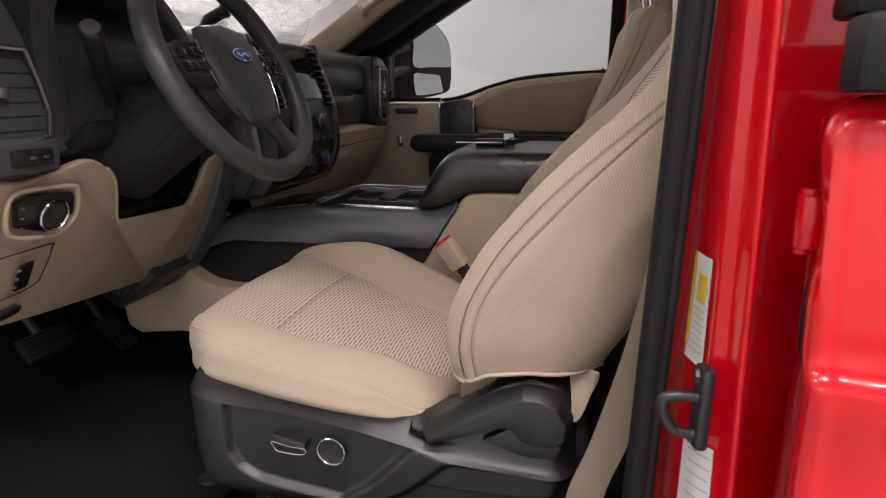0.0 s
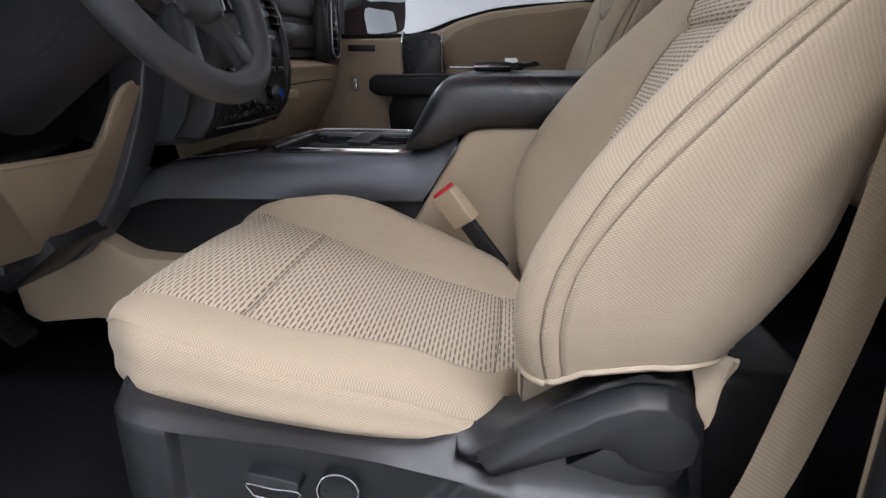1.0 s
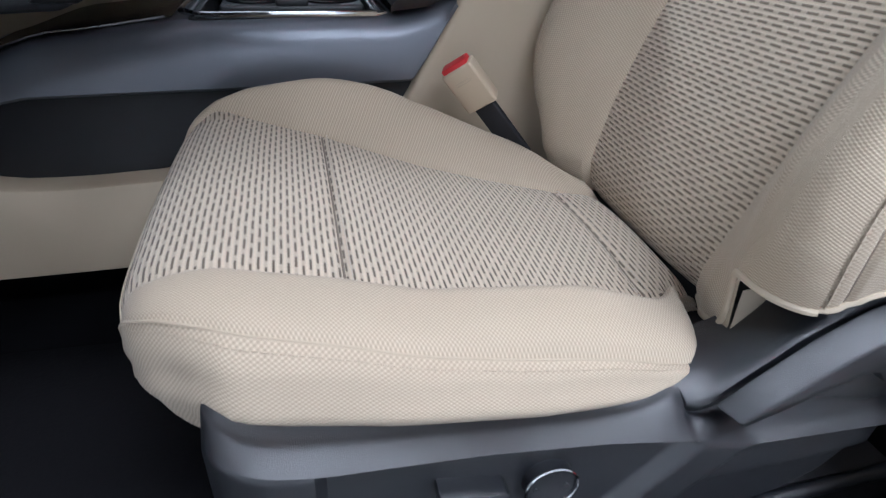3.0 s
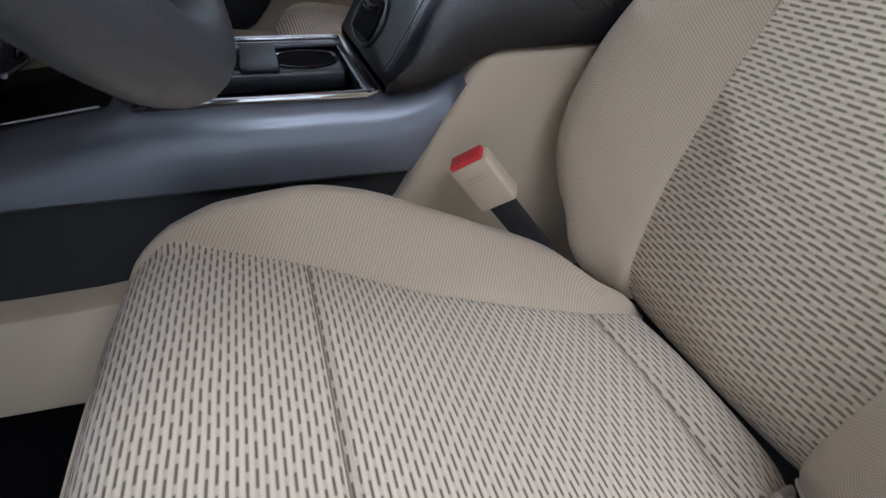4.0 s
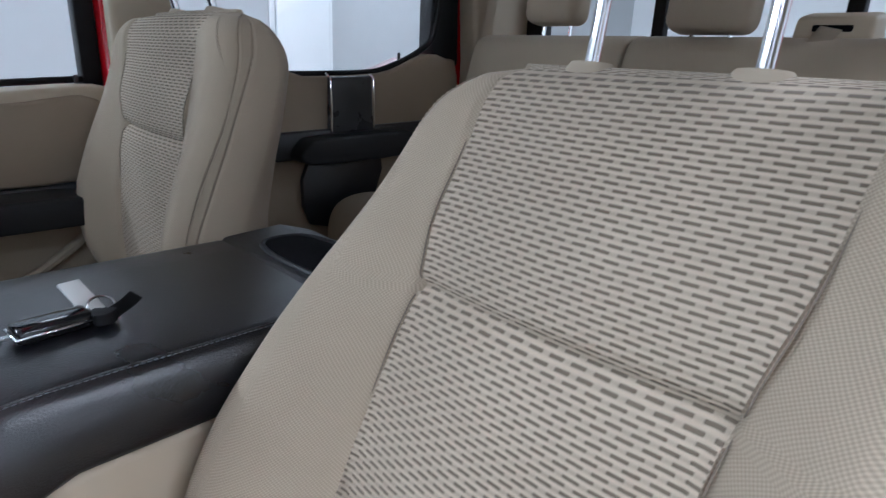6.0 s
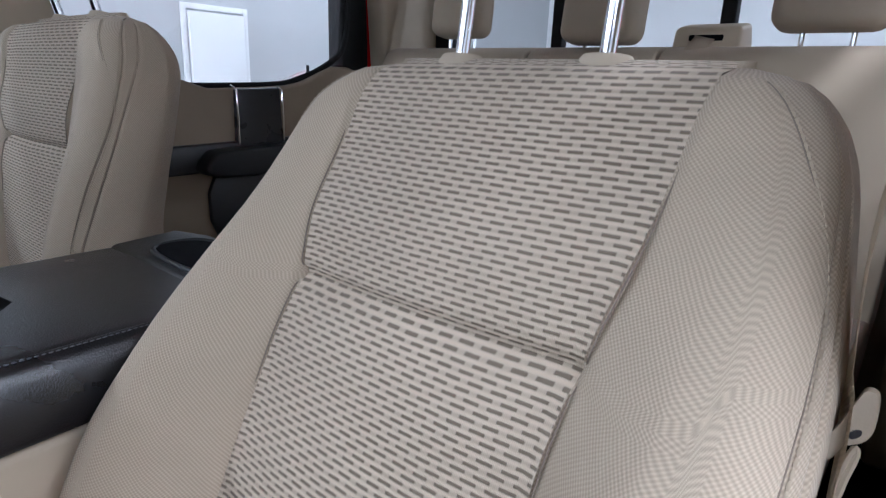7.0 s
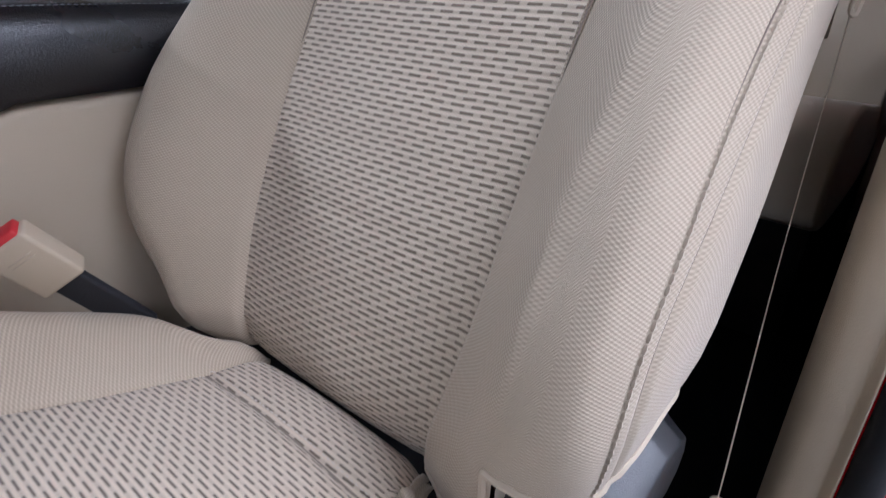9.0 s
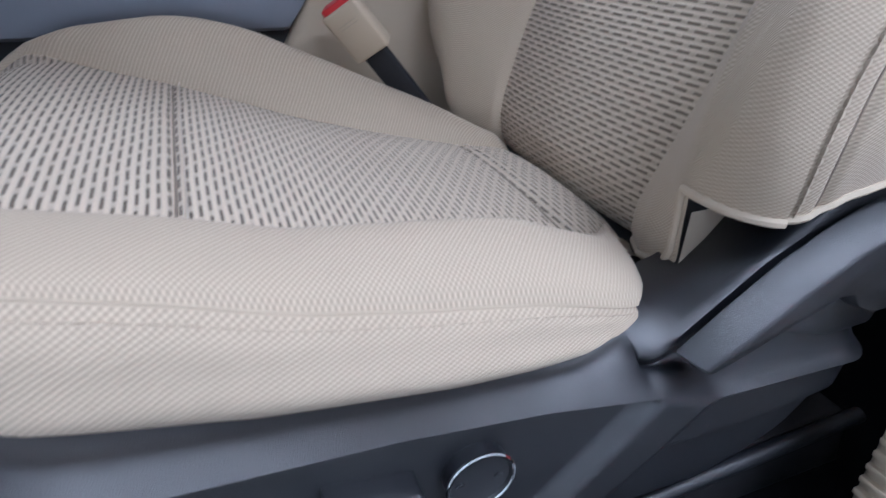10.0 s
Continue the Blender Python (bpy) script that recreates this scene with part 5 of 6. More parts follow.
for cy, cz, rr in ((1.385, 0.725, 0.021), (1.535, 0.725, 0.021), (1.375, 0.625, 0.016), (1.455, 0.625, 0.018), (1.545, 0.630, 0.016)):
    xk = fx(cz)
    kb = part("stack_knob", disc_bm((xk, cy, cz), (1, 0, 0.05), [(rr, 0), (rr, 0.018), (rr * 0.85, 0.022), (0.004, 0.0225)], 24), M_BLACK, dash)
    part("knob_rim", tube_bm([(xk + 0.010, cy + rr * 1.05 * math.cos(a), cz + rr * 1.05 * math.sin(a)) for a in lin(0, 2 * math.pi, 25)[:-1]], 0.0015, 6, closed=True), M_STEEL, kb)
part("lit_button", disc_bm((fx(0.63) + 0.022, 1.545, 0.630), (1, 0, 0.05), [(0.010, 0), (0.009, 0.003), (0.004, 0.0032)], 20), M_BLUE, dash, "blue marked button")
for k in range(6):
    on_stack(1.325 + k * 0.047, 1.363 + k * 0.047, 0.668, 0.686, 0.007, 0.003, "stack_button", M_GLOSS, dash)
for k in range(7):
    on_stack(1.330 + k * 0.040, 1.360 + k * 0.040, 0.588, 0.602, 0.006, 0.003, "stack_button", M_GLOSS, dash)
part("stack_lower_bezel", tube_bm([(fx(0.575) + 0.004, 1.31, 0.578), (fx(0.575) + 0.006, 1.46, 0.574), (fx(0.575) + 0.004, 1.62, 0.578)], 0.003, 8), M_STEEL, dash)

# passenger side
part("passenger_pad", prism_bm(smooth_outline([(-0.84, 0.925), (-0.765, 0.875), (-0.765, 0.815), (-0.775, 0.80), (-0.775, 0.720), (-0.80, 0.70), (-1.0, 0.70), (-1.0, 0.93)], 3), "y", 1.650, 2.10, 0.01, 3), M_BLACK_LIT, dash)
part("passenger_strip", prism_bm([(-0.772, 0.795), (-0.760, 0.79), (-0.762, 0.728), (-0.778, 0.725)], "y", 1.66, 2.055, 0.004), M_SATIN, dash)
part("passenger_vent_housing", prism_bm(smooth_outline([(2.055, 0.70), (2.045, 0.80), (2.055, 0.90), (2.10, 0.925), (2.20, 0.90), (2.24, 0.76), (2.20, 0.68), (2.10, 0.675)], 4), "x", -0.88, -0.735, 0.015, 3), M_SATIN, dash)
vent(2.135, 0.800, 0.045, 0.085, -0.728)
part("glove_box", prism_bm(smooth_outline([(-0.755, 0.690), (-0.745, 0.66), (-0.765, 0.58), (-0.85, 0.45), (-1.0, 0.42), (-1.0, 0.70)], 3), "y", 1.655, 2.20, 0.012, 3), M_BEIGE, dash, "beige glove box")
part("glove_box_gap", tube_bm(smooth_outline([(-0.7475, 1.70, 0.635), (-0.7475, 2.14, 0.635), (-0.772, 2.15, 0.57), (-0.83, 2.14, 0.475)], 4, False), 0.0015, 6), M_BLACK_SOFT, dash)
part("pull_handle", box_bm((-0.756, 1.70, 0.60), (-0.742, 1.82, 0.625), 0.005, 2), M_BEIGE, dash)
# a small holder stands on top of the pad
ph = thing("phone_holder", (-0.95, 1.43, 0.955), "small black phone holder on the dashboard", "phone holder")
part("holder_arm", tube_bm([(-0.95, 1.40, 0.94), (-0.94, 1.42, 0.975), (-0.92, 1.46, 1.00)], 0.016, 12), M_BLACK_SOFT, ph)
part("holder_cap", disc_bm((-0.92, 1.46, 1.00), (0.3, 0.55, 0.35), [(0.019, 0), (0.019, 0.004), (0.012, 0.008), (0.003, 0.009)], 20), M_BLACK, ph)

# ---- steering wheel and column ----
HUB = Vector((-0.608, 0.9795, 0.8370))
TIP = radians(26.1)
WN = Vector((math.cos(TIP), 0, math.sin(TIP)))
WU = Vector((-math.sin(TIP), 0, math.cos(TIP)))
WR = Vector((0, 1, 0))


def W(r, u, d):
    """right, up in the wheel's plane, and towards the driver"""
    return HUB + WR * r + WU * u + WN * d


wheel = thing("steering_wheel", tuple(HUB), "black leather steering wheel with four spokes and a blue oval badge", "steering wheel")
RW = 0.1872
part("rim", tube_bm([W(RW * math.cos(a), RW * math.sin(a), 0) for a in lin(0, 2 * math.pi, 97)[:-1]], 0.0192, 16, closed=True), M_BLACK_LIT, wheel)


def hub_pt(a, t):
    out = [(0.062, 0.072), (0.0, 0.082), (-0.062, 0.072), (-0.084, 0.020), (-0.076, -0.045), (-0.045, -0.098), (0.0, -0.108), (0.045, -0.098), (0.076, -0.045), (0.084, 0.020)]
    k = (a / (2 * math.pi)) * len(out)
    i = int(k) % len(out)
    f = k - int(k)
    p = Vector(out[i]).lerp(Vector(out[(i + 1) % len(out)]), f)
    s = math.sin(t * math.pi / 2) ** 0.6
    return W(p.x * s, p.y * s, -0.002 + 0.028 * math.cos(t * math.pi / 2) ** 0.55)


part("airbag_cover", grid_bm(hub_pt, lin(0, 2 * math.pi, 61)[:-1], [0.0002] + lin(0.05, 1, 14), None, closed_u=True), M_BLACK_LIT, wheel)
part("hub_shell", disc_bm(W(0, -0.005, -0.055), WN, [(0.045, 0), (0.075, 0.02), (0.080, 0.045), (0.07, 0.058)], 32), M_BLACK, wheel)
badge = disc_bm(W(0, 0.016, 0.0265), WN, [(0.0265, 0), (0.0265, 0.002), (0.024, 0.0032), (0.004, 0.0034)], 32)
for v in badge.verts:
    d = v.co - W(0, 0.016, 0.0265)
    u = d.dot(WU)
    v.co -= WU * u * 0.58
bd = part("badge", badge, M_BLUE, wheel, "blue oval badge")
part("badge_rim", tube_bm([W(0.0265 * math.cos(a), 0.016 + 0.0265 * 0.42 * math.sin(a), 0.029) for a in lin(0, 2 * math.pi, 33)[:-1]], 0.0011, 6, closed=True), M_CHROME, bd)
part("badge_mark", tube_bm([W(x, 0.016 + 0.003 * math.sin(x * 260), 0.0302) for x in lin(-0.016, 0.016, 24)], 0.0011, 6), M_WHITEMARK, bd)
for sx in (-1, 1):
    spk = prism_bm(smooth_outline([(0.062, 0.030), (0.110, 0.040), (0.166, 0.030), (0.170, -0.012), (0.115, -0.022), (0.066, -0.030)], 4), "z", -0.014, 0.010, 0.004, 2, lambda c, s=sx: W(s * c.x, c.y, c.z))
    sp = part("side_spoke", spk, M_BLACK, wheel)
    for k, (px, py) in enumerate(((0.095, 0.022), (0.118, 0.024), (0.140, 0.020), (0.098, 0.0), (0.122, 0.0), (0.142, -0.002))):
        part("spoke_button", prism_bm([(px - 0.009, py - 0.008), (px + 0.009, py - 0.008), (px + 0.009, py + 0.008), (px - 0.009, py + 0.008)], "z", 0.008, 0.0145, 0.002, 2, lambda c, s=sx: W(s * c.x, c.y, c.z)), M_GLOSS, sp)
    part("button_rim", tube_bm(smooth_outline([W(sx * x, y, 0.0115) for x, y in ((0.083, 0.034), (0.152, 0.034), (0.154, -0.012), (0.086, -0.012))], 4), 0.0016, 6, closed=True), M_BLACK, sp)
    part("spoke_accent", tube_bm(smooth_outline([W(sx * x, y, 0.012) for x, y in ((0.088, 0.046), (0.092, 0.0), (0.080, -0.05), (0.060, -0.088))], 4, False), 0.0016, 6), M_STEEL, sp)
    lows = prism_bm(smooth_outline([(0.022, -0.085), (0.050, -0.080), (0.072, -0.115), (0.098, -0.148), (0.066, -0.166), (0.044, -0.13)], 4), "z", -0.014, 0.008, 0.004, 2, lambda c, s=sx: W(s * c.x, c.y, c.z))
    part("lower_spoke", lows, M_SATIN, wheel, "dark satin lower spoke")
column = thing("steering_column", tuple(W(0, -0.02, -0.2)), "black steering column shroud with stalks", "steering column")
part("shroud", tube_bm([W(0, -0.01, -0.05), W(0, -0.015, -0.12), W(0, -0.03, -0.30)], [0.058, 0.072, 0.085], 20), M_COLUMN, column)
part("lower_shroud", prism_bm(smooth_outline([(-0.66, 0.80), (-0.68, 0.745), (-0.80, 0.66), (-0.98, 0.60), (-0.98, 0.80)], 3), "y", 0.91, 1.05, 0.02, 3), M_COLUMN, column)
STALK = [Vector((-0.80, 0.905, 0.785)), Vector((-0.762, 0.850, 0.832)), Vector((-0.712, 0.785, 0.884))]
part("turn_stalk", tube_bm(STALK, [0.011, 0.0125, 0.0155], 14), M_BLACK, column)
part("stalk_cap", disc_bm(STALK[2], STALK[2] - STALK[1], [(0.0160, 0), (0.0160, 0.012), (0.013, 0.016), (0.003, 0.017)], 20), M_BLACK, column)
part("gear_stalk", tube_bm([W(0.06, 0.02, -0.085), W(0.14, 0.03, -0.07), W(0.21, 0.02, -0.05)], [0.009, 0.010, 0.013], 12), M_BLACK, column)

# ---- windscreen, pillars, passenger doors, glass ----
def pane(name, quad, label):
    bm = bmesh.new()
    vs = [bm.verts.new(p) for p in quad]
    bm.faces.new(vs)
    bmesh.ops.solidify(bm, geom=list(bm.faces), thickness=0.004)
    ob = setting(name, bm, M_GLASS, label, smooth=False)
    return ob


pane("window_1", [(-1.42, 0.66, 0.80), (-1.42, 2.26, 0.80), (-0.16, 2.20, 1.44), (-0.16, 0.72, 1.44)], "clear windscreen")


# windscreen pillars: beige inside, black outside
def a_pillar(y, s, name):
    setting(name, prism_bm([(-1.20, 0.895), (-1.097, 0.960), (-0.973, 1.042), (-0.855, 1.118), (-0.60, 1.250), (-0.20, 1.42), (-0.12, 1.42), (-0.16, 1.385), (-0.60, 1.165), (-0.735, 1.092), (-0.93, 0.955), (-1.0, 0.89), (-1.20, 0.80)], "y", y - 0.06 * s, y + 0.012 * s, 0.010, 3), M_BEIGE, "beige windscreen pillar trim")
    setting(name, prism_bm([(-1.26, 0.82), (-1.05, 0.955), (-0.62, 1.20), (-0.20, 1.395), (-0.10, 1.37), (-0.585, 1.108), (-0.915, 0.905), (-1.2, 0.76)], "y", y - 0.035 * s, y + 0.085 * s, 0.01), M_RUBBER, "black windscreen pillar frame")


a_pillar(2.285, 1, "trim")
a_pillar(0.635, -1, "trim")
part("grab_handle", tube_bm(smooth_outline([(-0.82, 2.24, 1.075), (-0.79, 2.195, 1.105), (-0.52, 2.19, 1.245), (-0.46, 2.225, 1.28)], 5, False), 0.013, 10), M_BEIGE, thing("grab_handle", (-0.62, 2.23, 1.15), "beige grab handle on the windscreen pillar", "grab handle"))

door_p = thing("door_1", (-0.4, 2.36, 0.14), "red truck door with beige and black inner trim, shut", "car door", "", "structure")
YD = 2.30
part("door_shell", prism_bm([(-1.25, 0.10), (0.10, 0.10), (0.10, 0.82), (-0.10, 0.80), (-0.40, 0.73), (-0.62, 0.70), (-1.25, 0.70)], "y", YD + 0.06, 2.455, 0.012, 3), M_PAINT, door_p, "red outer shell")
trim_o = [(-1.24, 0.12), (0.085, 0.12), (0.09, 0.868), (0.0, 0.868), (-0.12, 0.858), (-0.26, 0.842), (-0.36, 0.815), (-0.42, 0.788), (-0.50, 0.768), (-0.62, 0.760), (-1.24, 0.758)]
part("inner_trim", prism_bm(trim_o, "y", YD - 0.045, YD + 0.075, 0.012, 3), M_BEIGE, door_p, "beige inner trim")
part("upper_insert", prism_bm(smooth_outline([(-0.40, 0.675), (-0.395, 0.755), (-0.33, 0.800), (-0.22, 0.825), (-0.08, 0.838), (0.06, 0.840), (0.07, 0.675)], 3), "y", YD - 0.058, YD - 0.040, 0.010, 3), M_BEIGE_SHADED, door_p)
part("arm_band", prism_bm([(-0.60, 0.58), (-0.60, 0.650), (0.08, 0.665), (0.08, 0.58)], "y", YD - 0.062, YD - 0.03, 0.008, 3), M_BLACK, door_p)
part("armrest", prism_bm([(-0.630, 0.604), (-0.628, 0.640), (-0.610, 0.648), (-0.05, 0.655), (0.05, 0.64), (0.05, 0.59), (-0.60, 0.588)], "y", YD - 0.165, YD - 0.04, 0.009, 3), M_BLACK_SOFT, door_p, "padded black armrest")
part("armrest_top", prism_bm([(-0.615, 0.6490), (-0.35, 0.6525), (-0.35, 0.6560), (-0.615, 0.6525)], "y", YD - 0.158, YD - 0.075, 0.0015), M_GRAY, door_p, "satin gray switch panel")
part("pull_trim", prism_bm(smooth_outline([(-0.525, 0.64), (-0.53, 0.72), (-0.525, 0.764), (-0.42, 0.776), (-0.405, 0.72), (-0.405, 0.64)], 3), "y", YD - 0.105, YD - 0.045, 0.012, 3), M_SATIN, door_p, "dark satin pull trim")
for x in (-0.530, -0.404):
    part("pull_trim_edge", tube_bm(smooth_outline([(x, YD - 0.104, 0.66), (x - 0.003, YD - 0.106, 0.72), (x, YD - 0.095, 0.772), (x + 0.002, YD - 0.06, 0.780)], 4, False), 0.0032, 8), M_CHROME, door_p)
part("door_pocket", prism_bm(smooth_outline([(-0.575, 0.445), (-0.575, 0.58), (-0.415, 0.58), (-0.490, 0.445)], 3), "y", YD - 0.054, YD - 0.035, 0.006), M_BLACK, door_p)
part("pocket_lip", tube_bm(smooth_outline([(-0.585, YD - 0.055, 0.43), (-0.30, YD - 0.06, 0.415), (-0.13, YD - 0.06, 0.46), (0.05, YD - 0.06, 0.58)], 5, False), 0.011, 8), M_BEIGE, door_p)
part("lock_switch", box_bm((-0.72, YD - 0.056, 0.722), (-0.63, YD - 0.045, 0.742), 0.004, 2), M_BLACK, door_p)
part("lock_lever", box_bm((-0.708, YD - 0.066, 0.598), (-0.690, YD - 0.045, 0.640), 0.004, 3, Matrix.Rotation(radians(-12), 4, "Y")), M_CHROME, door_p, "chrome lever")
part("speaker_grille", prism_bm(smooth_outline([(-0.74, 0.36), (-0.74, 0.58), (-0.60, 0.58), (-0.60, 0.36)], 4), "y", YD - 0.053, YD - 0.045, 0.003), M_BEIGE, door_p)
part("lock_pin", tube_bm([(0.044, 2.355, 0.855), (0.044, 2.355, 0.880), (0.044, 2.355, 0.888)], [0.004, 0.0055, 0.005], 8), M_BLACK, door_p)
part("window_seal", tube_bm(smooth_outline([(-1.2, YD + 0.080, 0.770), (-0.62, YD + 0.080, 0.772), (-0.50, YD + 0.080, 0.780), (-0.36, YD + 0.080, 0.826), (-0.20, YD + 0.080, 0.860), (0.10, YD + 0.080, 0.879)], 5, False), 0.008, 8), M_RUBBER, door_p)
part("window_frame", prism_bm([(0.062, 0.84), (0.105, 0.84), (0.105, 1.46), (-0.14, 1.46), (-0.14, 1.40), (0.062, 1.40)], "y", YD + 0.07, YD + 0.12, 0.006), M_RUBBER, door_p)
part("window_frame_front", prism_bm([(-1.10, 0.76), (-1.05, 0.86), (-0.93, 0.925), (-0.721, 1.054), (-0.50, 1.19), (-0.14, 1.40), (-0.14, 1.33), (-0.62, 1.045), (-0.770, 0.95), (-0.775, 0.76)], "y", YD + 0.07, YD + 0.12, 0.006), M_RUBBER, door_p)
pane("window_2", [(-0.80, YD + 0.095, 0.72), (0.07, YD + 0.095, 0.72), (0.07, YD + 0.075, 1.42), (-0.12, YD + 0.075, 1.42), (-0.80, YD + 0.087, 1.0)], "clear passenger door glass")

mir = thing("door_mirror", (-0.70, 2.40, 0.85), "black towing mirror with two glasses on the passenger door", "door mirror")
MC = Vector((-0.70, 2.70, 0.940))
MT = Matrix.Rotation(radians(-34), 3, "Z")
shell = prism_bm(smooth_outline([(-0.195, -0.160), (-0.197, 0.03), (-0.182, 0.10), (-0.125, 0.153), (-0.04, 0.165), (0.036, 0.158), (0.095, 0.12), (0.132, 0.07), (0.143, -0.02), (0.140, -0.104), (0.106, -0.143), (-0.083, -0.170)], 3), "y", -0.10, 0.0, 0.016, 3, lambda c: MC + MT @ Vector((c.y, c.x, c.z)))
part("housing", shell, M_COLUMN, mir, "black housing")


def mirror_face(out, x):
    return prism_bm(smooth_outline(out, 3), "y", 0.0, 0.004, 0.001, 1, lambda c: MC + MT @ Vector((x - 0.1 + c.y, c.x, c.z)))


part("upper_glass", mirror_face([(-0.092, -0.030), (-0.094, 0.05), (-0.094, 0.138), (-0.03, 0.144), (0.043, 0.141), (0.088, 0.110), (0.120, 0.057), (0.126, 0.01), (0.127, -0.026), (0.02, -0.030)], 0.101), M_MIRROR, mir, "flat mirror glass")
part("lower_glass", mirror_face([(-0.092, -0.062), (-0.02, -0.060), (0.050, -0.063), (0.066, -0.080), (0.078, -0.128), (0.070, -0.138), (0.0, -0.148), (-0.073, -0.152), (-0.087, -0.13)], 0.101), M_MIRROR, mir, "convex mirror glass")
for z in (0.90, 0.985):
    part("arm", tube_bm([(-0.80, 2.36, z - 0.06), (-0.79, 2.45, z - 0.02), (-0.78, 2.62, z)], 0.022, 10), M_BLACK_SOFT, mir)
part("foot", box_bm((-0.86, 2.335, 0.80), (-0.77, 2.40, 0.95), 0.02, 3), M_BLACK_SOFT, mir)

# passenger B-pillar and the rear door
setting("trim", prism_bm([(0.11, 0.12), (0.30, 0.12), (0.27, 0.86), (0.22, 1.50), (0.11, 1.50)], "y", 2.27, 2.33, 0.015, 3), M_BEIGE, "beige door pillar trim")
setting("wall_pillar", prism_bm([(0.105, 0.10), (0.31, 0.10), (0.28, 0.86), (0.24, 1.50), (0.105, 1.50)], "y", 2.335, 2.45, 0.01), M_PAINT, "red door pillar")
door_r = thing("door_2", (0.8, 2.38, 0.14), "red rear truck door with beige and black inner trim, shut", "car door", "", "structure")
part("door_shell", prism_bm([(0.33, 0.10), (1.05, 0.10), (1.25, 0.45), (1.25, 0.93), (1.05, 0.955), (0.90, 0.900), (0.33, 0.88)], "y", 2.335, 2.455, 0.012, 3), M_PAINT, door_r, "red outer shell")
part("inner_trim", prism_bm(smooth_outline([(0.34, 0.12), (1.02, 0.12), (1.20, 0.45), (1.21, 0.90), (1.16, 0.955), (1.06, 0.968), (0.96, 0.930), (0.86, 0.903), (0.60, 0.892), (0.34, 0.886)], 2), "y", 2.285, 2.34, 0.012, 3), M_BEIGE_SHADED, door_r, "beige inner trim")
part("arm_band", prism_bm([(0.34, 0.655), (0.34, 0.735), (1.10, 0.755), (1.10, 0.675)], "y", 2.265, 2.30, 0.008, 3), M_BLACK, door_r)
part("armrest", prism_bm(smooth_outline([(0.56, 0.655), (0.56, 0.715), (0.62, 0.728), (0.92, 0.735), (0.95, 0.70), (0.93, 0.66)], 3), "y", 2.20, 2.285, 0.012, 3), M_BLACK_SOFT, door_r)
part("pull_trim", prism_bm([(0.67, 0.70), (0.675, 0.892), (0.82, 0.898), (0.83, 0.70)], "y", 2.262, 2.30, 0.008, 3), M_SATIN, door_r, "dark satin pull trim")
for x in (0.672, 0.826):
    part("pull_trim_edge", tube_bm([(x, 2.262, 0.735), (x, 2.260, 0.82), (x, 2.264, 0.890), (x, 2.29, 0.902)], 0.003, 8), M_CHROME, door_r)
part("door_pocket", prism_bm(smooth_outline([(0.60, 0.46), (0.60, 0.66), (0.86, 0.66), (0.80, 0.48)], 3), "y", 2.268, 2.29, 0.006), M_BLACK, door_r)
part("lock_pin", tube_bm([(0.965, 2.315, 0.93), (0.965, 2.315, 0.962), (0.965, 2.315, 0.968)], [0.004, 0.0055, 0.005], 8), M_BLACK, door_r)
part("window_seal", tube_bm(smooth_outline([(0.33, 2.315, 0.892), (0.80, 2.315, 0.903), (0.93, 2.315, 0.925), (1.05, 2.315, 0.975), (1.12, 2.315, 1.04), (1.14, 2.315, 1.20), (1.12, 2.315, 1.42)], 5, False), 0.010, 8), M_RUBBER, door_r)
part("window_frame", prism_bm([(1.12, 0.97), (1.24, 0.93), (1.22, 1.50), (0.30, 1.50), (0.30, 1.43), (1.12, 1.43)], "y", 2.32, 2.40, 0.008), M_RUBBER, door_r)
pane("window_3", [(0.28, 2.355, 0.86), (1.16, 2.355, 0.90), (1.14, 2.31, 1.46), (0.26, 2.31, 1.46)], "clear rear door glass")
setting("trim", prism_bm([(1.24, 0.12), (1.54, 0.12), (1.54, 1.50), (1.20, 1.50), (1.25, 0.95)], "y", 2.24, 2.33, 0.02, 3), M_BEIGE, "beige rear quarter trim")
setting("wall_pillar", prism_bm([(1.255, 0.10), (1.60, 0.10), (1.60, 1.50), (1.23, 1.50), (1.265, 0.95)], "y", 2.34, 2.45, 0.01), M_PAINT, "red rear quarter of the cab")
setting("trim", prism_bm([(1.24, 0.12), (1.54, 0.12), (1.54, 1.50), (1.20, 1.50), (1.25, 0.95)], "y", 0.60, 0.69, 0.02, 3), M_BEIGE, "beige rear quarter trim")
# back window
setting("trim", prism_bm([(0.62, 0.93), (2.31, 0.93), (2.31, 1.50), (0.62, 1.50), (0.62, 1.44), (2.17, 1.44), (2.17, 1.00), (0.76, 1.00), (0.76, 1.44), (0.62, 1.44)], "x", 1.51, 1.57, 0.006), M_RUBBER, "black back window frame")
pane("window_4", [(1.55, 0.74, 0.97), (1.55, 2.18, 0.97), (1.52, 2.18, 1.46), (1.52, 0.74, 1.46)], "clear back window")
for y in (1.20, 1.72):
    setting("trim", box_bm((1.505, y - 0.020, 1.00), (1.54, y + 0.020, 1.45), 0.004), M_RUBBER, "black sliding window bar")

# ---- rear bench ----
bench = thing("rear_bench_seat", (1.3, 1.46, 0.12), "beige cloth rear bench seat behind the front seats", "car seat")


def bench_sec(y0, y1, name):
    out = smooth_outline([(1.06, 0.48), (1.13, 0.72), (1.20, 0.97), (1.24, 1.028), (1.31, 1.036), (1.36, 1.00), (1.32, 0.60), (1.28, 0.46)], 4)
    bm = prism_bm(out, "y", y0 + 0.004, y1 - 0.004, 0.02, 3)
    return part(name, bm, M_FAB, bench)


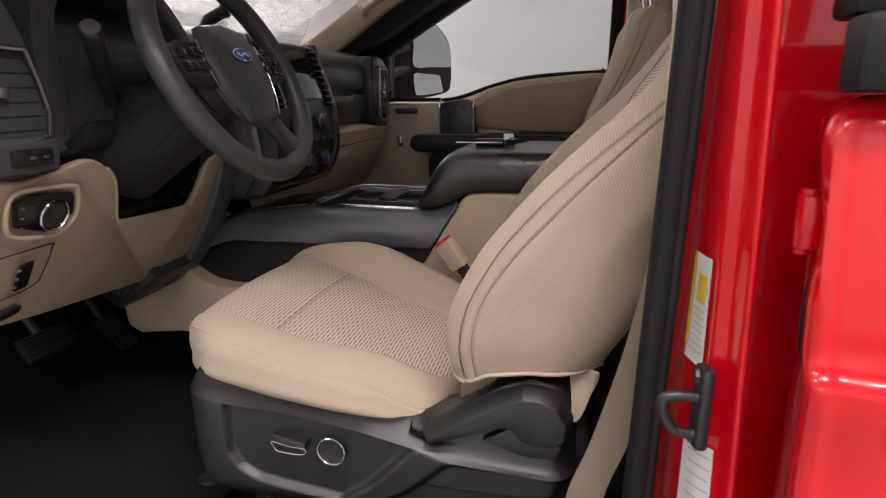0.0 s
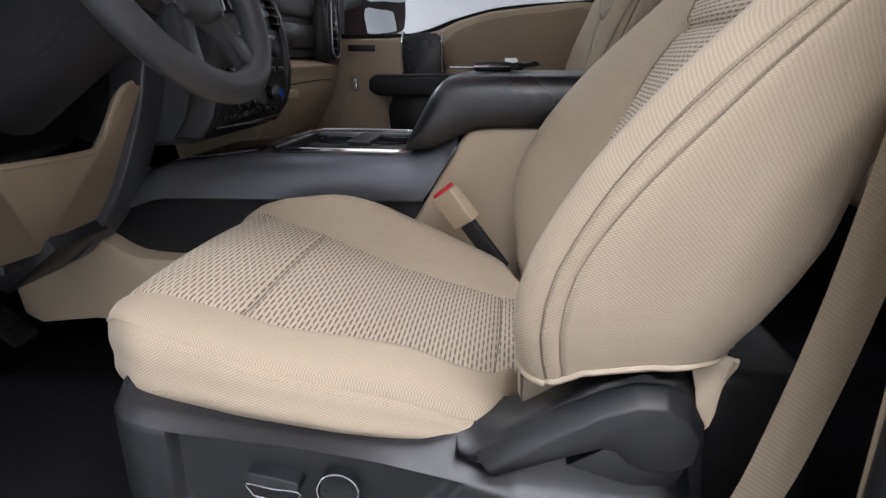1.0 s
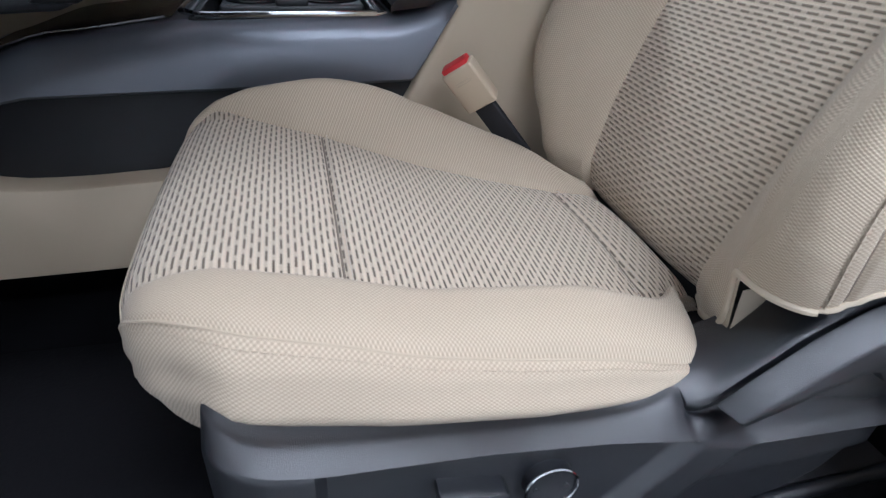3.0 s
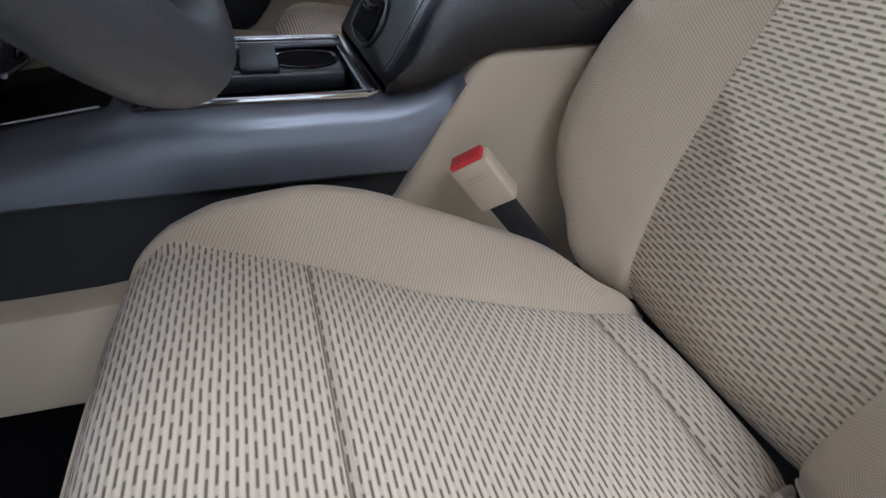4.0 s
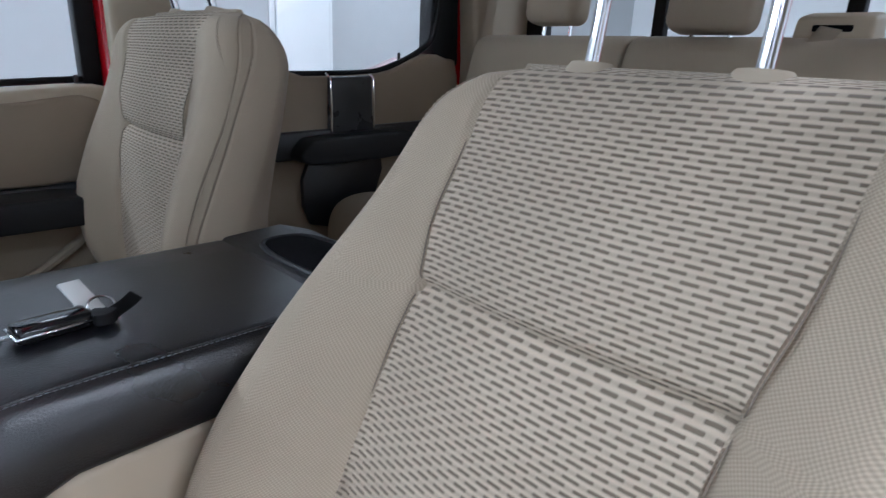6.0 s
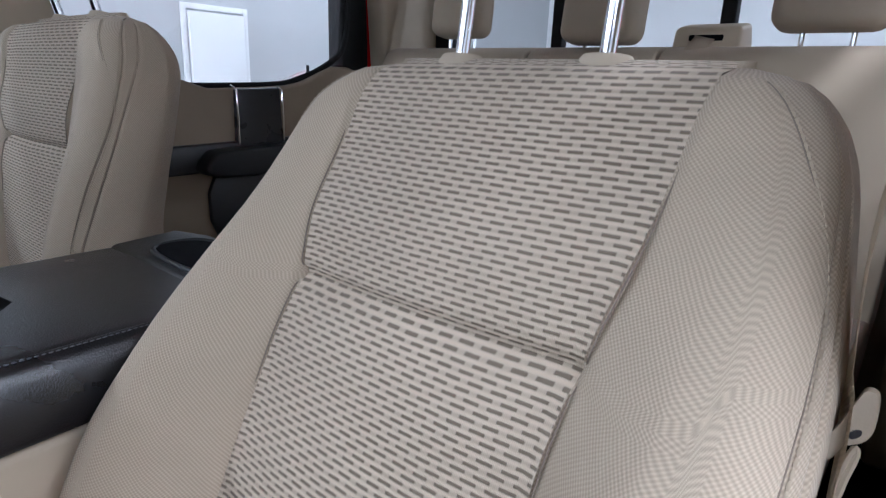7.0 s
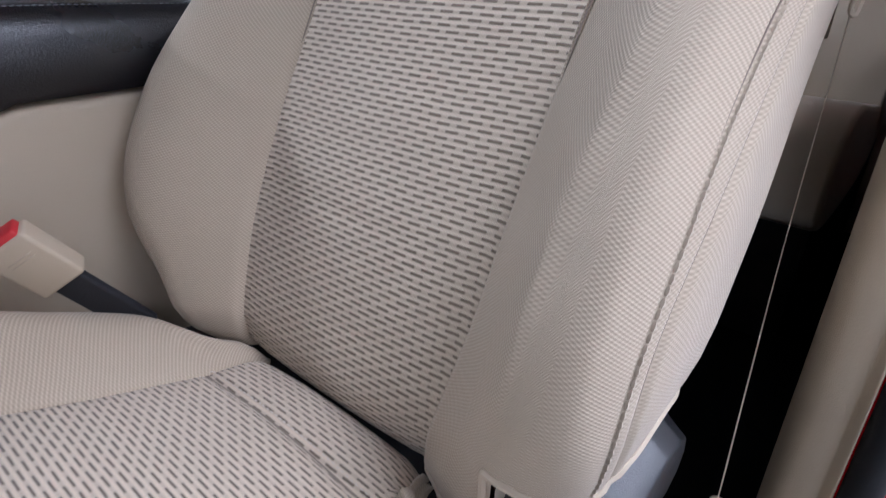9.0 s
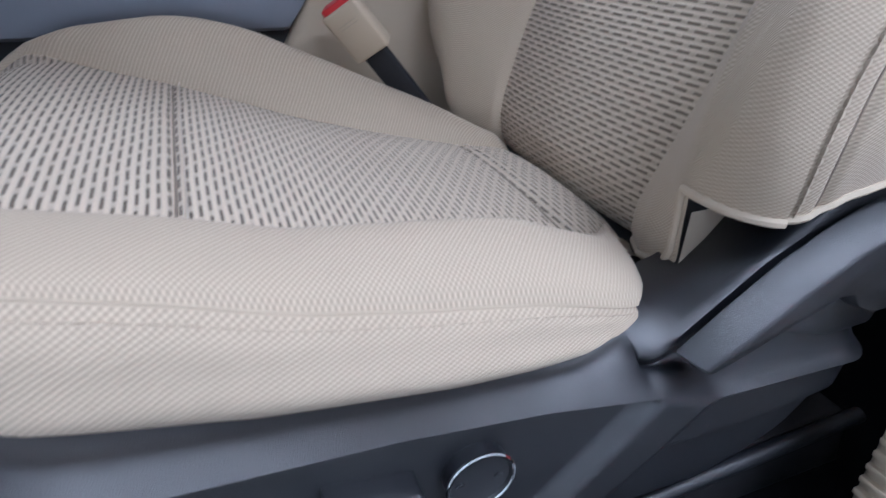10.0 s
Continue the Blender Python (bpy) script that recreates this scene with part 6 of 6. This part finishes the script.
for y0, y1 in ((0.72, 1.27), (1.27, 1.65), (1.65, 2.22)):
    bench_sec(y0, y1, "backrest")
    part("cushion", prism_bm(smooth_outline([(0.62, 0.42), (0.64, 0.52), (0.74, 0.555), (0.94, 0.53), (1.14, 0.50), (1.18, 0.42), (1.04, 0.36), (0.68, 0.36)], 4), "y", y0 + 0.004, y1 - 0.004, 0.02, 3), M_FAB, bench)
part("bench_base", box_bm((0.76, 0.74, 0.086), (1.48, 2.20, 0.40), 0.02), M_BLACK_SOFT, bench)
for hy, hw, hx in ((1.955, 0.10, 1.30), (1.455, 0.11, 1.28), (0.93, 0.115, 1.30)):
    bm = box_bm((hx - 0.045, hy - hw, 1.070 - 0.025 * (hx < 1.29)), (hx + 0.06, hy + hw, 1.21), 0.035, 4, Matrix.Rotation(radians(8), 4, "Y"))
    part("headrest", bm, M_FAB, bench)
    for s in (-0.05, 0.05):
        part("headrest_post", tube_bm([(hx + 0.01, hy + s, 1.02), (hx + 0.015, hy + s, 1.10)], 0.006, 8), M_CHROME, bench)
part("belt_cover", prism_bm([(1.27, 1.02), (1.29, 1.085), (1.37, 1.10), (1.41, 1.02)], "y", 1.10, 1.26, 0.012, 3), M_BEIGE, bench)
# a black strip draws the shade inside the slot
part("belt_slot_shade", box_bm((1.277, 1.14, 1.052), (1.296, 1.22, 1.066), 0.002, 1), M_CARPET, bench)


rb = thing("rear_seat_belt", (1.40, 1.2, 0.8), "beige rear seat belt over the bench back", "seat belt")
part("webbing", ribbon_bm([(1.275, 1.18, 1.06), (1.215, 1.20, 1.0), (1.14, 1.25, 0.80), (1.06, 1.31, 0.56)], [(0, 1, 0.2)] * 4, 0.047), M_WEB, rb)
rb2 = thing("rear_seat_belt", (1.3, 2.2, 0.9), "beige rear seat belt on the quarter trim", "seat belt")
part("webbing", ribbon_bm([(1.36, 2.225, 1.42), (1.28, 2.215, 1.10), (1.17, 2.20, 0.62)], [(1, 0, 0.1)] * 3, 0.047), M_WEB, rb2)

# ---- driver side: red pillar, seal, labels, striker, rear door ----
pillar = setting("wall_pillar", prism_bm(smooth_outline([(0.092, 0.612), (0.090, 0.602), (0.096, 0.592), (0.099, 0.572), (0.103, 0.552), (0.108, 0.538), (0.114, 0.531), (0.121, 0.524), (0.127, 0.512), (0.131, 0.511), (0.134, 0.520), (0.134, 0.560), (0.136, 0.596), (0.16, 0.604), (0.26, 0.606), (0.27, 0.612), (0.20, 0.618), (0.10, 0.616)], 4), "z", 0.05, 1.50, 0.0), M_PAINT, "red painted door pillar")
for v in pillar.data.vertices:
    back = max(0.0, min(1.0, (0.60 - v.co.y) / 0.08))
    v.co.x += (0.030 * (1 - back) - 0.035 * back) * (v.co.z - 0.66)
setting("trim", prism_bm(smooth_outline([(0.078, 0.604), (0.074, 0.612), (0.075, 0.624), (0.085, 0.640), (0.108, 0.651), (0.14, 0.655), (0.26, 0.655), (0.31, 0.634)], 4), "z", 0.09, 1.50, 0.004), M_BEIGE, "beige door pillar trim")
seal_path = [(0.0715 + 0.017 * (z - 0.64), 0.588, z) for z in lin(0.06, 1.48, 24)]
setting("trim", tube_bm(seal_path, 0.0135, 14), M_RUBBER, "black rubber door seal on the pillar")
setting("trim", tube_bm([(x + 0.010, y - 0.009, z) for x, y, z in seal_path], 0.006, 8), M_RUBBER, "black rubber door seal on the pillar")
lab = thing("safety_label", (0.125, 0.55, 0.60), "white and yellow printed label on the red pillar", "label")


def px(y, z):
    """x of the pillar's inner jamb face"""
    return interp(y, [(0.512, 0.126), (0.524, 0.1195), (0.531, 0.1125), (0.538, 0.107), (0.552, 0.1022), (0.572, 0.0985)]) + (0.030 - 0.065 * max(0.0, min(1.0, (0.60 - y) / 0.08))) * (z - 0.66)


def label_bm(y0, y1, z0, z1, lift):
    return grid_bm(lambda a, z: Vector((px(a, z) - lift, a - lift * 0.3, z)), lin(y0, y1, 4), lin(z0, z1, 4))


part("label_sheet", label_bm(0.541, 0.572, 0.563, 0.665, 0.0015), M_PAPER, lab)
part("label_stripe", label_bm(0.5665, 0.572, 0.575, 0.665, 0.0022), M_YELLOW, lab, "yellow stripe")
part("label_block", label_bm(0.545, 0.559, 0.622, 0.648, 0.0022), M_YELLOW, lab, "yellow block")
for z in lin(0.575, 0.614, 7):
    part("label_line", label_bm(0.544, 0.563, z, z + 0.002, 0.0022), M_PRINT, lab)
lab2 = thing("safety_label", (0.125, 0.55, 0.42), "white printed label low on the red pillar", "label")
part("label_sheet", label_bm(0.526, 0.556, 0.40, 0.492, 0.0015), M_PAPER, lab2)
for z in lin(0.41, 0.48, 7):
    part("label_line", label_bm(0.527, 0.547, z, z + 0.002, 0.0022), M_PRINT, lab2)
strk = thing("door_striker", (0.108, 0.518, 0.535), "black steel door striker loop bolted to the pillar", "door striker")
part("plate", box_bm((0.100, 0.512, 0.496), (0.112, 0.534, 0.574), 0.004, 2, Matrix.Rotation(radians(12), 4, "Z")), M_BLACK, strk)
part("loop", tube_bm(smooth_outline([(0.104, 0.520, 0.545), (0.082, 0.516, 0.547), (0.073, 0.515, 0.543), (0.0725, 0.515, 0.534), (0.080, 0.516, 0.518), (0.088, 0.517, 0.512), (0.104, 0.520, 0.509)], 4, False), 0.0050, 10), M_BLACK, strk)
for z in (0.507, 0.565):
    part("bolt", disc_bm((0.1005, 0.522, z), (-1, 0, 0), [(0.007, 0), (0.007, 0.003), (0.005, 0.004), (0.002, 0.004)], 6), M_BLACK, strk)

door_d = thing("door_3", (0.7, 0.48, 0.14), "red rear truck door on the driver's side", "car door", "", "structure")
# front edge: a hemmed roll that turns in towards the pillar; over the hinge the edge is drawn in, and the upper corner is round
DOOR_PROF = [(1.20, 0.445), (0.95, 0.436), (0.7, 0.433), (0.45, 0.434), (0.30, 0.436), (0.22, 0.4375), (0.190, 0.4385), (0.178, 0.4400), (0.171, 0.4425), (0.166, 0.4415), (0.160, 0.4405), (0.154, 0.4425), (0.1505, 0.4475), (0.1500, 0.4535), (0.153, 0.4600), (0.160, 0.466), (0.172, 0.470), (0.178, 0.485), (0.182, 0.555)]


def door_pt(i, z):
    x, y = DOOR_PROF[i]
    edge = max(0.0, min(1.0, (0.24 - x) / 0.06))
    x -= 0.048 * (z - 0.66) * edge
    x += 0.006 * bump01(z, 0.715, 0.03) * edge * (y > 0.443)
    # the side crease: a shelf that catches the light, hollow below it
    y += -0.010 * bump01(z, 0.604, 0.012) * (z >= 0.604) - 0.010 * (z < 0.604) * bump01(z, 0.604, 0.045)
    y -= 0.010 * math.sin(math.pi * min(1.0, max(0.0, (z - 0.05) / 0.72))) - 0.006
    k = max(0.0, (z - 0.770) / 0.032)
    if k > 0:
        y += 0.020 * (1 - math.sqrt(max(0.0, 1 - min(1.0, k) ** 2)))
        x += 0.030 * edge * (1 - math.sqrt(max(0.0, 1 - min(1.0, k) ** 2)))
    return Vector((x, y, z))


ZD = lin(0.0, 0.56, 15) + lin(0.57, 0.64, 24) + lin(0.65, 0.765, 12) + lin(0.772, 0.802, 9)
part("door_shell", grid_bm(door_pt, list(range(len(DOOR_PROF))), ZD), M_PAINT, door_d, "glossy red door skin")
part("door_inner", prism_bm([(0.185, 0.470), (1.19, 0.470), (1.19, 0.56), (0.185, 0.56)], "z", 0.0, 0.80, 0.004), M_PAINT, door_d)
part("belt_moulding", prism_bm([(0.148, 0.428), (1.20, 0.428), (1.20, 0.50), (0.175, 0.50), (0.148, 0.46)], "z", 0.803, 0.850, 0.006), M_RUBBER, door_d)
part("window_frame", prism_bm([(0.150, 0.850), (0.215, 0.850), (0.26, 1.44), (1.1, 1.44), (1.1, 1.50), (0.20, 1.50)], "y", 0.455, 0.50, 0.006), M_RUBBER, door_d)
for z in (0.713, 0.30):
    hg = part("hinge", prism_bm(smooth_outline([(0.146, 0.476), (0.150, 0.500), (0.185, 0.510), (0.190, 0.490), (0.165, 0.474)], 3), "z", z - 0.020, z + 0.020, 0.004, 2), M_PAINT, door_d)
    part("hinge_pin", tube_bm([(0.152, 0.484, z - 0.024), (0.152, 0.484, z + 0.024)], 0.0065, 12), M_PAINT, hg)
    for q in (-0.012, 0.012):
        part("hinge_bolt", disc_bm((0.156, 0.478, z + q), (-0.3, -1, 0), [(0.006, 0), (0.006, 0.003), (0.004, 0.004), (0.002, 0.004)], 6), M_PAINT, hg)
part("edge_seal", tube_bm([(0.158 - 0.048 * (z - 0.66), 0.474, z) for z in lin(0.605, 0.675, 5)], [0.001, 0.004, 0.0045, 0.004, 0.001], 8), M_RUBBER, door_d)
pane("window_5", [(0.22, 0.47, 0.84), (1.10, 0.47, 0.84), (1.10, 0.52, 1.46), (0.25, 0.52, 1.46)], "clear rear door glass")
# beige trim coloured black, since little light falls on it
setting("trim", prism_bm([(0.30, 0.12), (1.20, 0.12), (1.20, 0.88), (0.30, 0.86)], "y", 0.565, 0.62, 0.012), M_BLACK_SOFT, "rear door trim, blackened to stand in for shade")
setting("wall_pillar", prism_bm([(1.21, 0.0), (1.60, 0.0), (1.60, 1.50), (1.18, 1.50), (1.21, 0.95)], "y", 0.45, 0.595, 0.01), M_PAINT, "red rear quarter of the cab")
setting("roof", prism_bm(smooth_outline([(-0.22, 1.47), (0.0, 1.54), (0.5, 1.57), (1.35, 1.55), (1.63, 1.47), (1.63, 1.50), (1.35, 1.58), (0.5, 1.60), (0.0, 1.57), (-0.26, 1.49)], 3), "y", 0.52, 2.41, 0.01), M_PAINT, "red cab roof")

# ---- driver seat belt ----
belt = thing("seat_belt", (0.05, 0.68, 0.4), "beige seat belt hanging beside the driver's seat", "seat belt")
bp = [(0.19, 0.668, 1.30), (0.145, 0.695, 1.00), (0.118, 0.706, 0.873), (0.106, 0.700, 0.775), (0.106, 0.697, 0.72), (0.080, 0.690, 0.54), (0.046, 0.680, 0.40), (0.018, 0.673, 0.31), (0.02, 0.676, 0.20)]
bw = [(1, 0.10, 0.1)] * 3 + [(1, 0.20, 0.0)] + [(1, 0.12, 0.1)] * 5
part("webbing", ribbon_bm(smooth_outline(bp, 5, False), [bw[min(len(bw) - 1, i // 5)] for i in range(41)], 0.047), M_WEB, belt)
# the tongue hangs turned across the webbing
def turned(bm):
    for v in bm.verts:
        v.co.x -= 1.3 * (v.co.y - 0.692)
    return bm


part("tongue", turned(prism_bm(smooth_outline([(0.6905, 0.7735), (0.6850, 0.769), (0.6832, 0.757), (0.6835, 0.744), (0.6875, 0.7385), (0.6950, 0.7375), (0.6995, 0.7305), (0.7045, 0.7315), (0.7062, 0.740), (0.6985, 0.756), (0.6935, 0.770)], 3), "x", 0.099, 0.107, 0.0022, 2)), M_PIPE, belt, "cream plastic belt tongue")
# a dark disc on the tongue draws the hole's shade
part("tongue_hole_shade", turned(disc_bm((0.0988, 0.6915, 0.7455), (-1, 0, 0), [(0.0032, 0), (0.003, 0.0004)], 16)), M_HOLE_SHADE, belt)
part("tongue_blade", turned(box_bm((0.101, 0.7030, 0.688), (0.104, 0.7052, 0.724), 0.0006, 1)), M_STEEL, belt)
part("webbing_fold", tube_bm(smooth_outline([(0.100, 0.690, 0.736), (0.098, 0.6935, 0.722), (0.096, 0.6955, 0.708), (0.096, 0.6925, 0.704), (0.098, 0.691, 0.716), (0.100, 0.6885, 0.732)], 4), 0.0022, 6, closed=True), M_WEB, belt)
boot = part("belt_boot", prism_bm([(-0.008, 0.294), (0.050, 0.316), (0.058, 0.298), (0.060, 0.10), (0.0, 0.10), (-0.012, 0.282)], "y", 0.655, 0.684, 0.0075, 3), M_BEIGE, belt, "ribbed beige belt boot")
# a black bar on the boot's top draws the slot's shade
part("boot_slot_shade", box_bm((-0.008, 0.6625, -0.004), (0.036, 0.6765, 0.004), 0.001, 1, Matrix.Rotation(radians(-20.5), 4, "Y")), M_CARPET, boot).data.transform(Matrix.Translation((0.0075, 0.0, 0.3020)))
for k in range(6):
    z = 0.258 - 0.014 * k
    for x in (-0.006, 0.057):
        part("boot_rib", box_bm((x - 0.006, 0.657, z - 0.0032), (x + 0.006, 0.682, z + 0.0032), 0.002, 2), M_BEIGE, boot)
part("belt_upper_anchor", disc_bm((0.195, 0.655, 1.30), (0, 1, 0.1), [(0.03, 0), (0.03, 0.012), (0.02, 0.018), (0.004, 0.018)], 24), M_BEIGE, belt)

# ---- the hall round the truck ----
X0, X1, Y0, Y1 = -7.0, 9.0, -4.5, 6.2
setting("ground", box_bm((X0 - .2, Y0 - .2, GROUND - 0.1), (X1 + .2, Y1 + .2, GROUND), 0.0), M_CONCRETE, "gray polished concrete hall floor", smooth=False)
setting("ceiling", box_bm((X0 - .2, Y0 - .2, CEIL), (X1 + .2, Y1 + .2, CEIL + 0.1), 0.0), M_WALL, "white hall ceiling", smooth=False)
setting("wall_west", box_bm((X0 - 0.2, Y0, GROUND), (X0, Y1, CEIL), 0.0), M_WALL, "white hall wall", smooth=False)
setting("wall_east", box_bm((X1, Y0, GROUND), (X1 + 0.2, Y1, CEIL), 0.0), M_WALL, "white hall wall", smooth=False)
setting("wall_south", box_bm((X0, Y0 - 0.2, GROUND), (X1, Y0, CEIL), 0.0), M_WALL, "white hall wall", smooth=False)
setting("wall_north", box_bm((-2.0, Y1, GROUND), (X1, Y1 + 0.2, CEIL), 0.0), M_WALLGRAY, "pale gray hall wall", smooth=False)
# this end is painted whiter, standing in for brighter light on the wall
setting("wall_north", box_bm((X0, Y1 - 0.01, GROUND), (-2.0, Y1 + 0.2, CEIL), 0.0), M_WALL, "white hall wall", smooth=False)
hall_door = thing("door_4", (2.9, 6.15, GROUND), "white flush door in the pale hall wall", "door", "", "structure")
part("leaf", box_bm((2.62, 6.14, GROUND), (3.18, 6.195, 1.46), 0.004), M_WALL, hall_door)
part("frame", prism_bm([(2.56, GROUND), (2.56, 1.53), (3.24, 1.53), (3.24, GROUND), (3.19, GROUND), (3.19, 1.48), (2.61, 1.48), (2.61, GROUND)], "y", 6.17, 6.195, 0.004), M_WALL, hall_door)
part("handle", tube_bm([(3.12, 6.14, 0.35), (3.12, 6.09, 0.35), (3.02, 6.09, 0.35)], 0.010, 8), M_STEEL, hall_door)
# bodies for the unseen lamps above, most added to brighten the walls and cab
for lx, ly, watts in LAMPS:
    lt = thing("unseen_ceiling_light", (lx, ly, CEIL), "unseen long white ceiling light placed to light the cab and hall", "ceiling light", "hall ceiling lights")
    part("housing", box_bm((lx - 1.25, ly - 0.15, CEIL - 0.07), (lx + 1.25, ly + 0.15, CEIL), 0.01), M_WALL, lt)
    part("diffuser", box_bm((lx - 1.2, ly - 0.12, CEIL - 0.082), (lx + 1.2, ly + 0.12, CEIL - 0.068), 0.004), M_LAMP, lt)
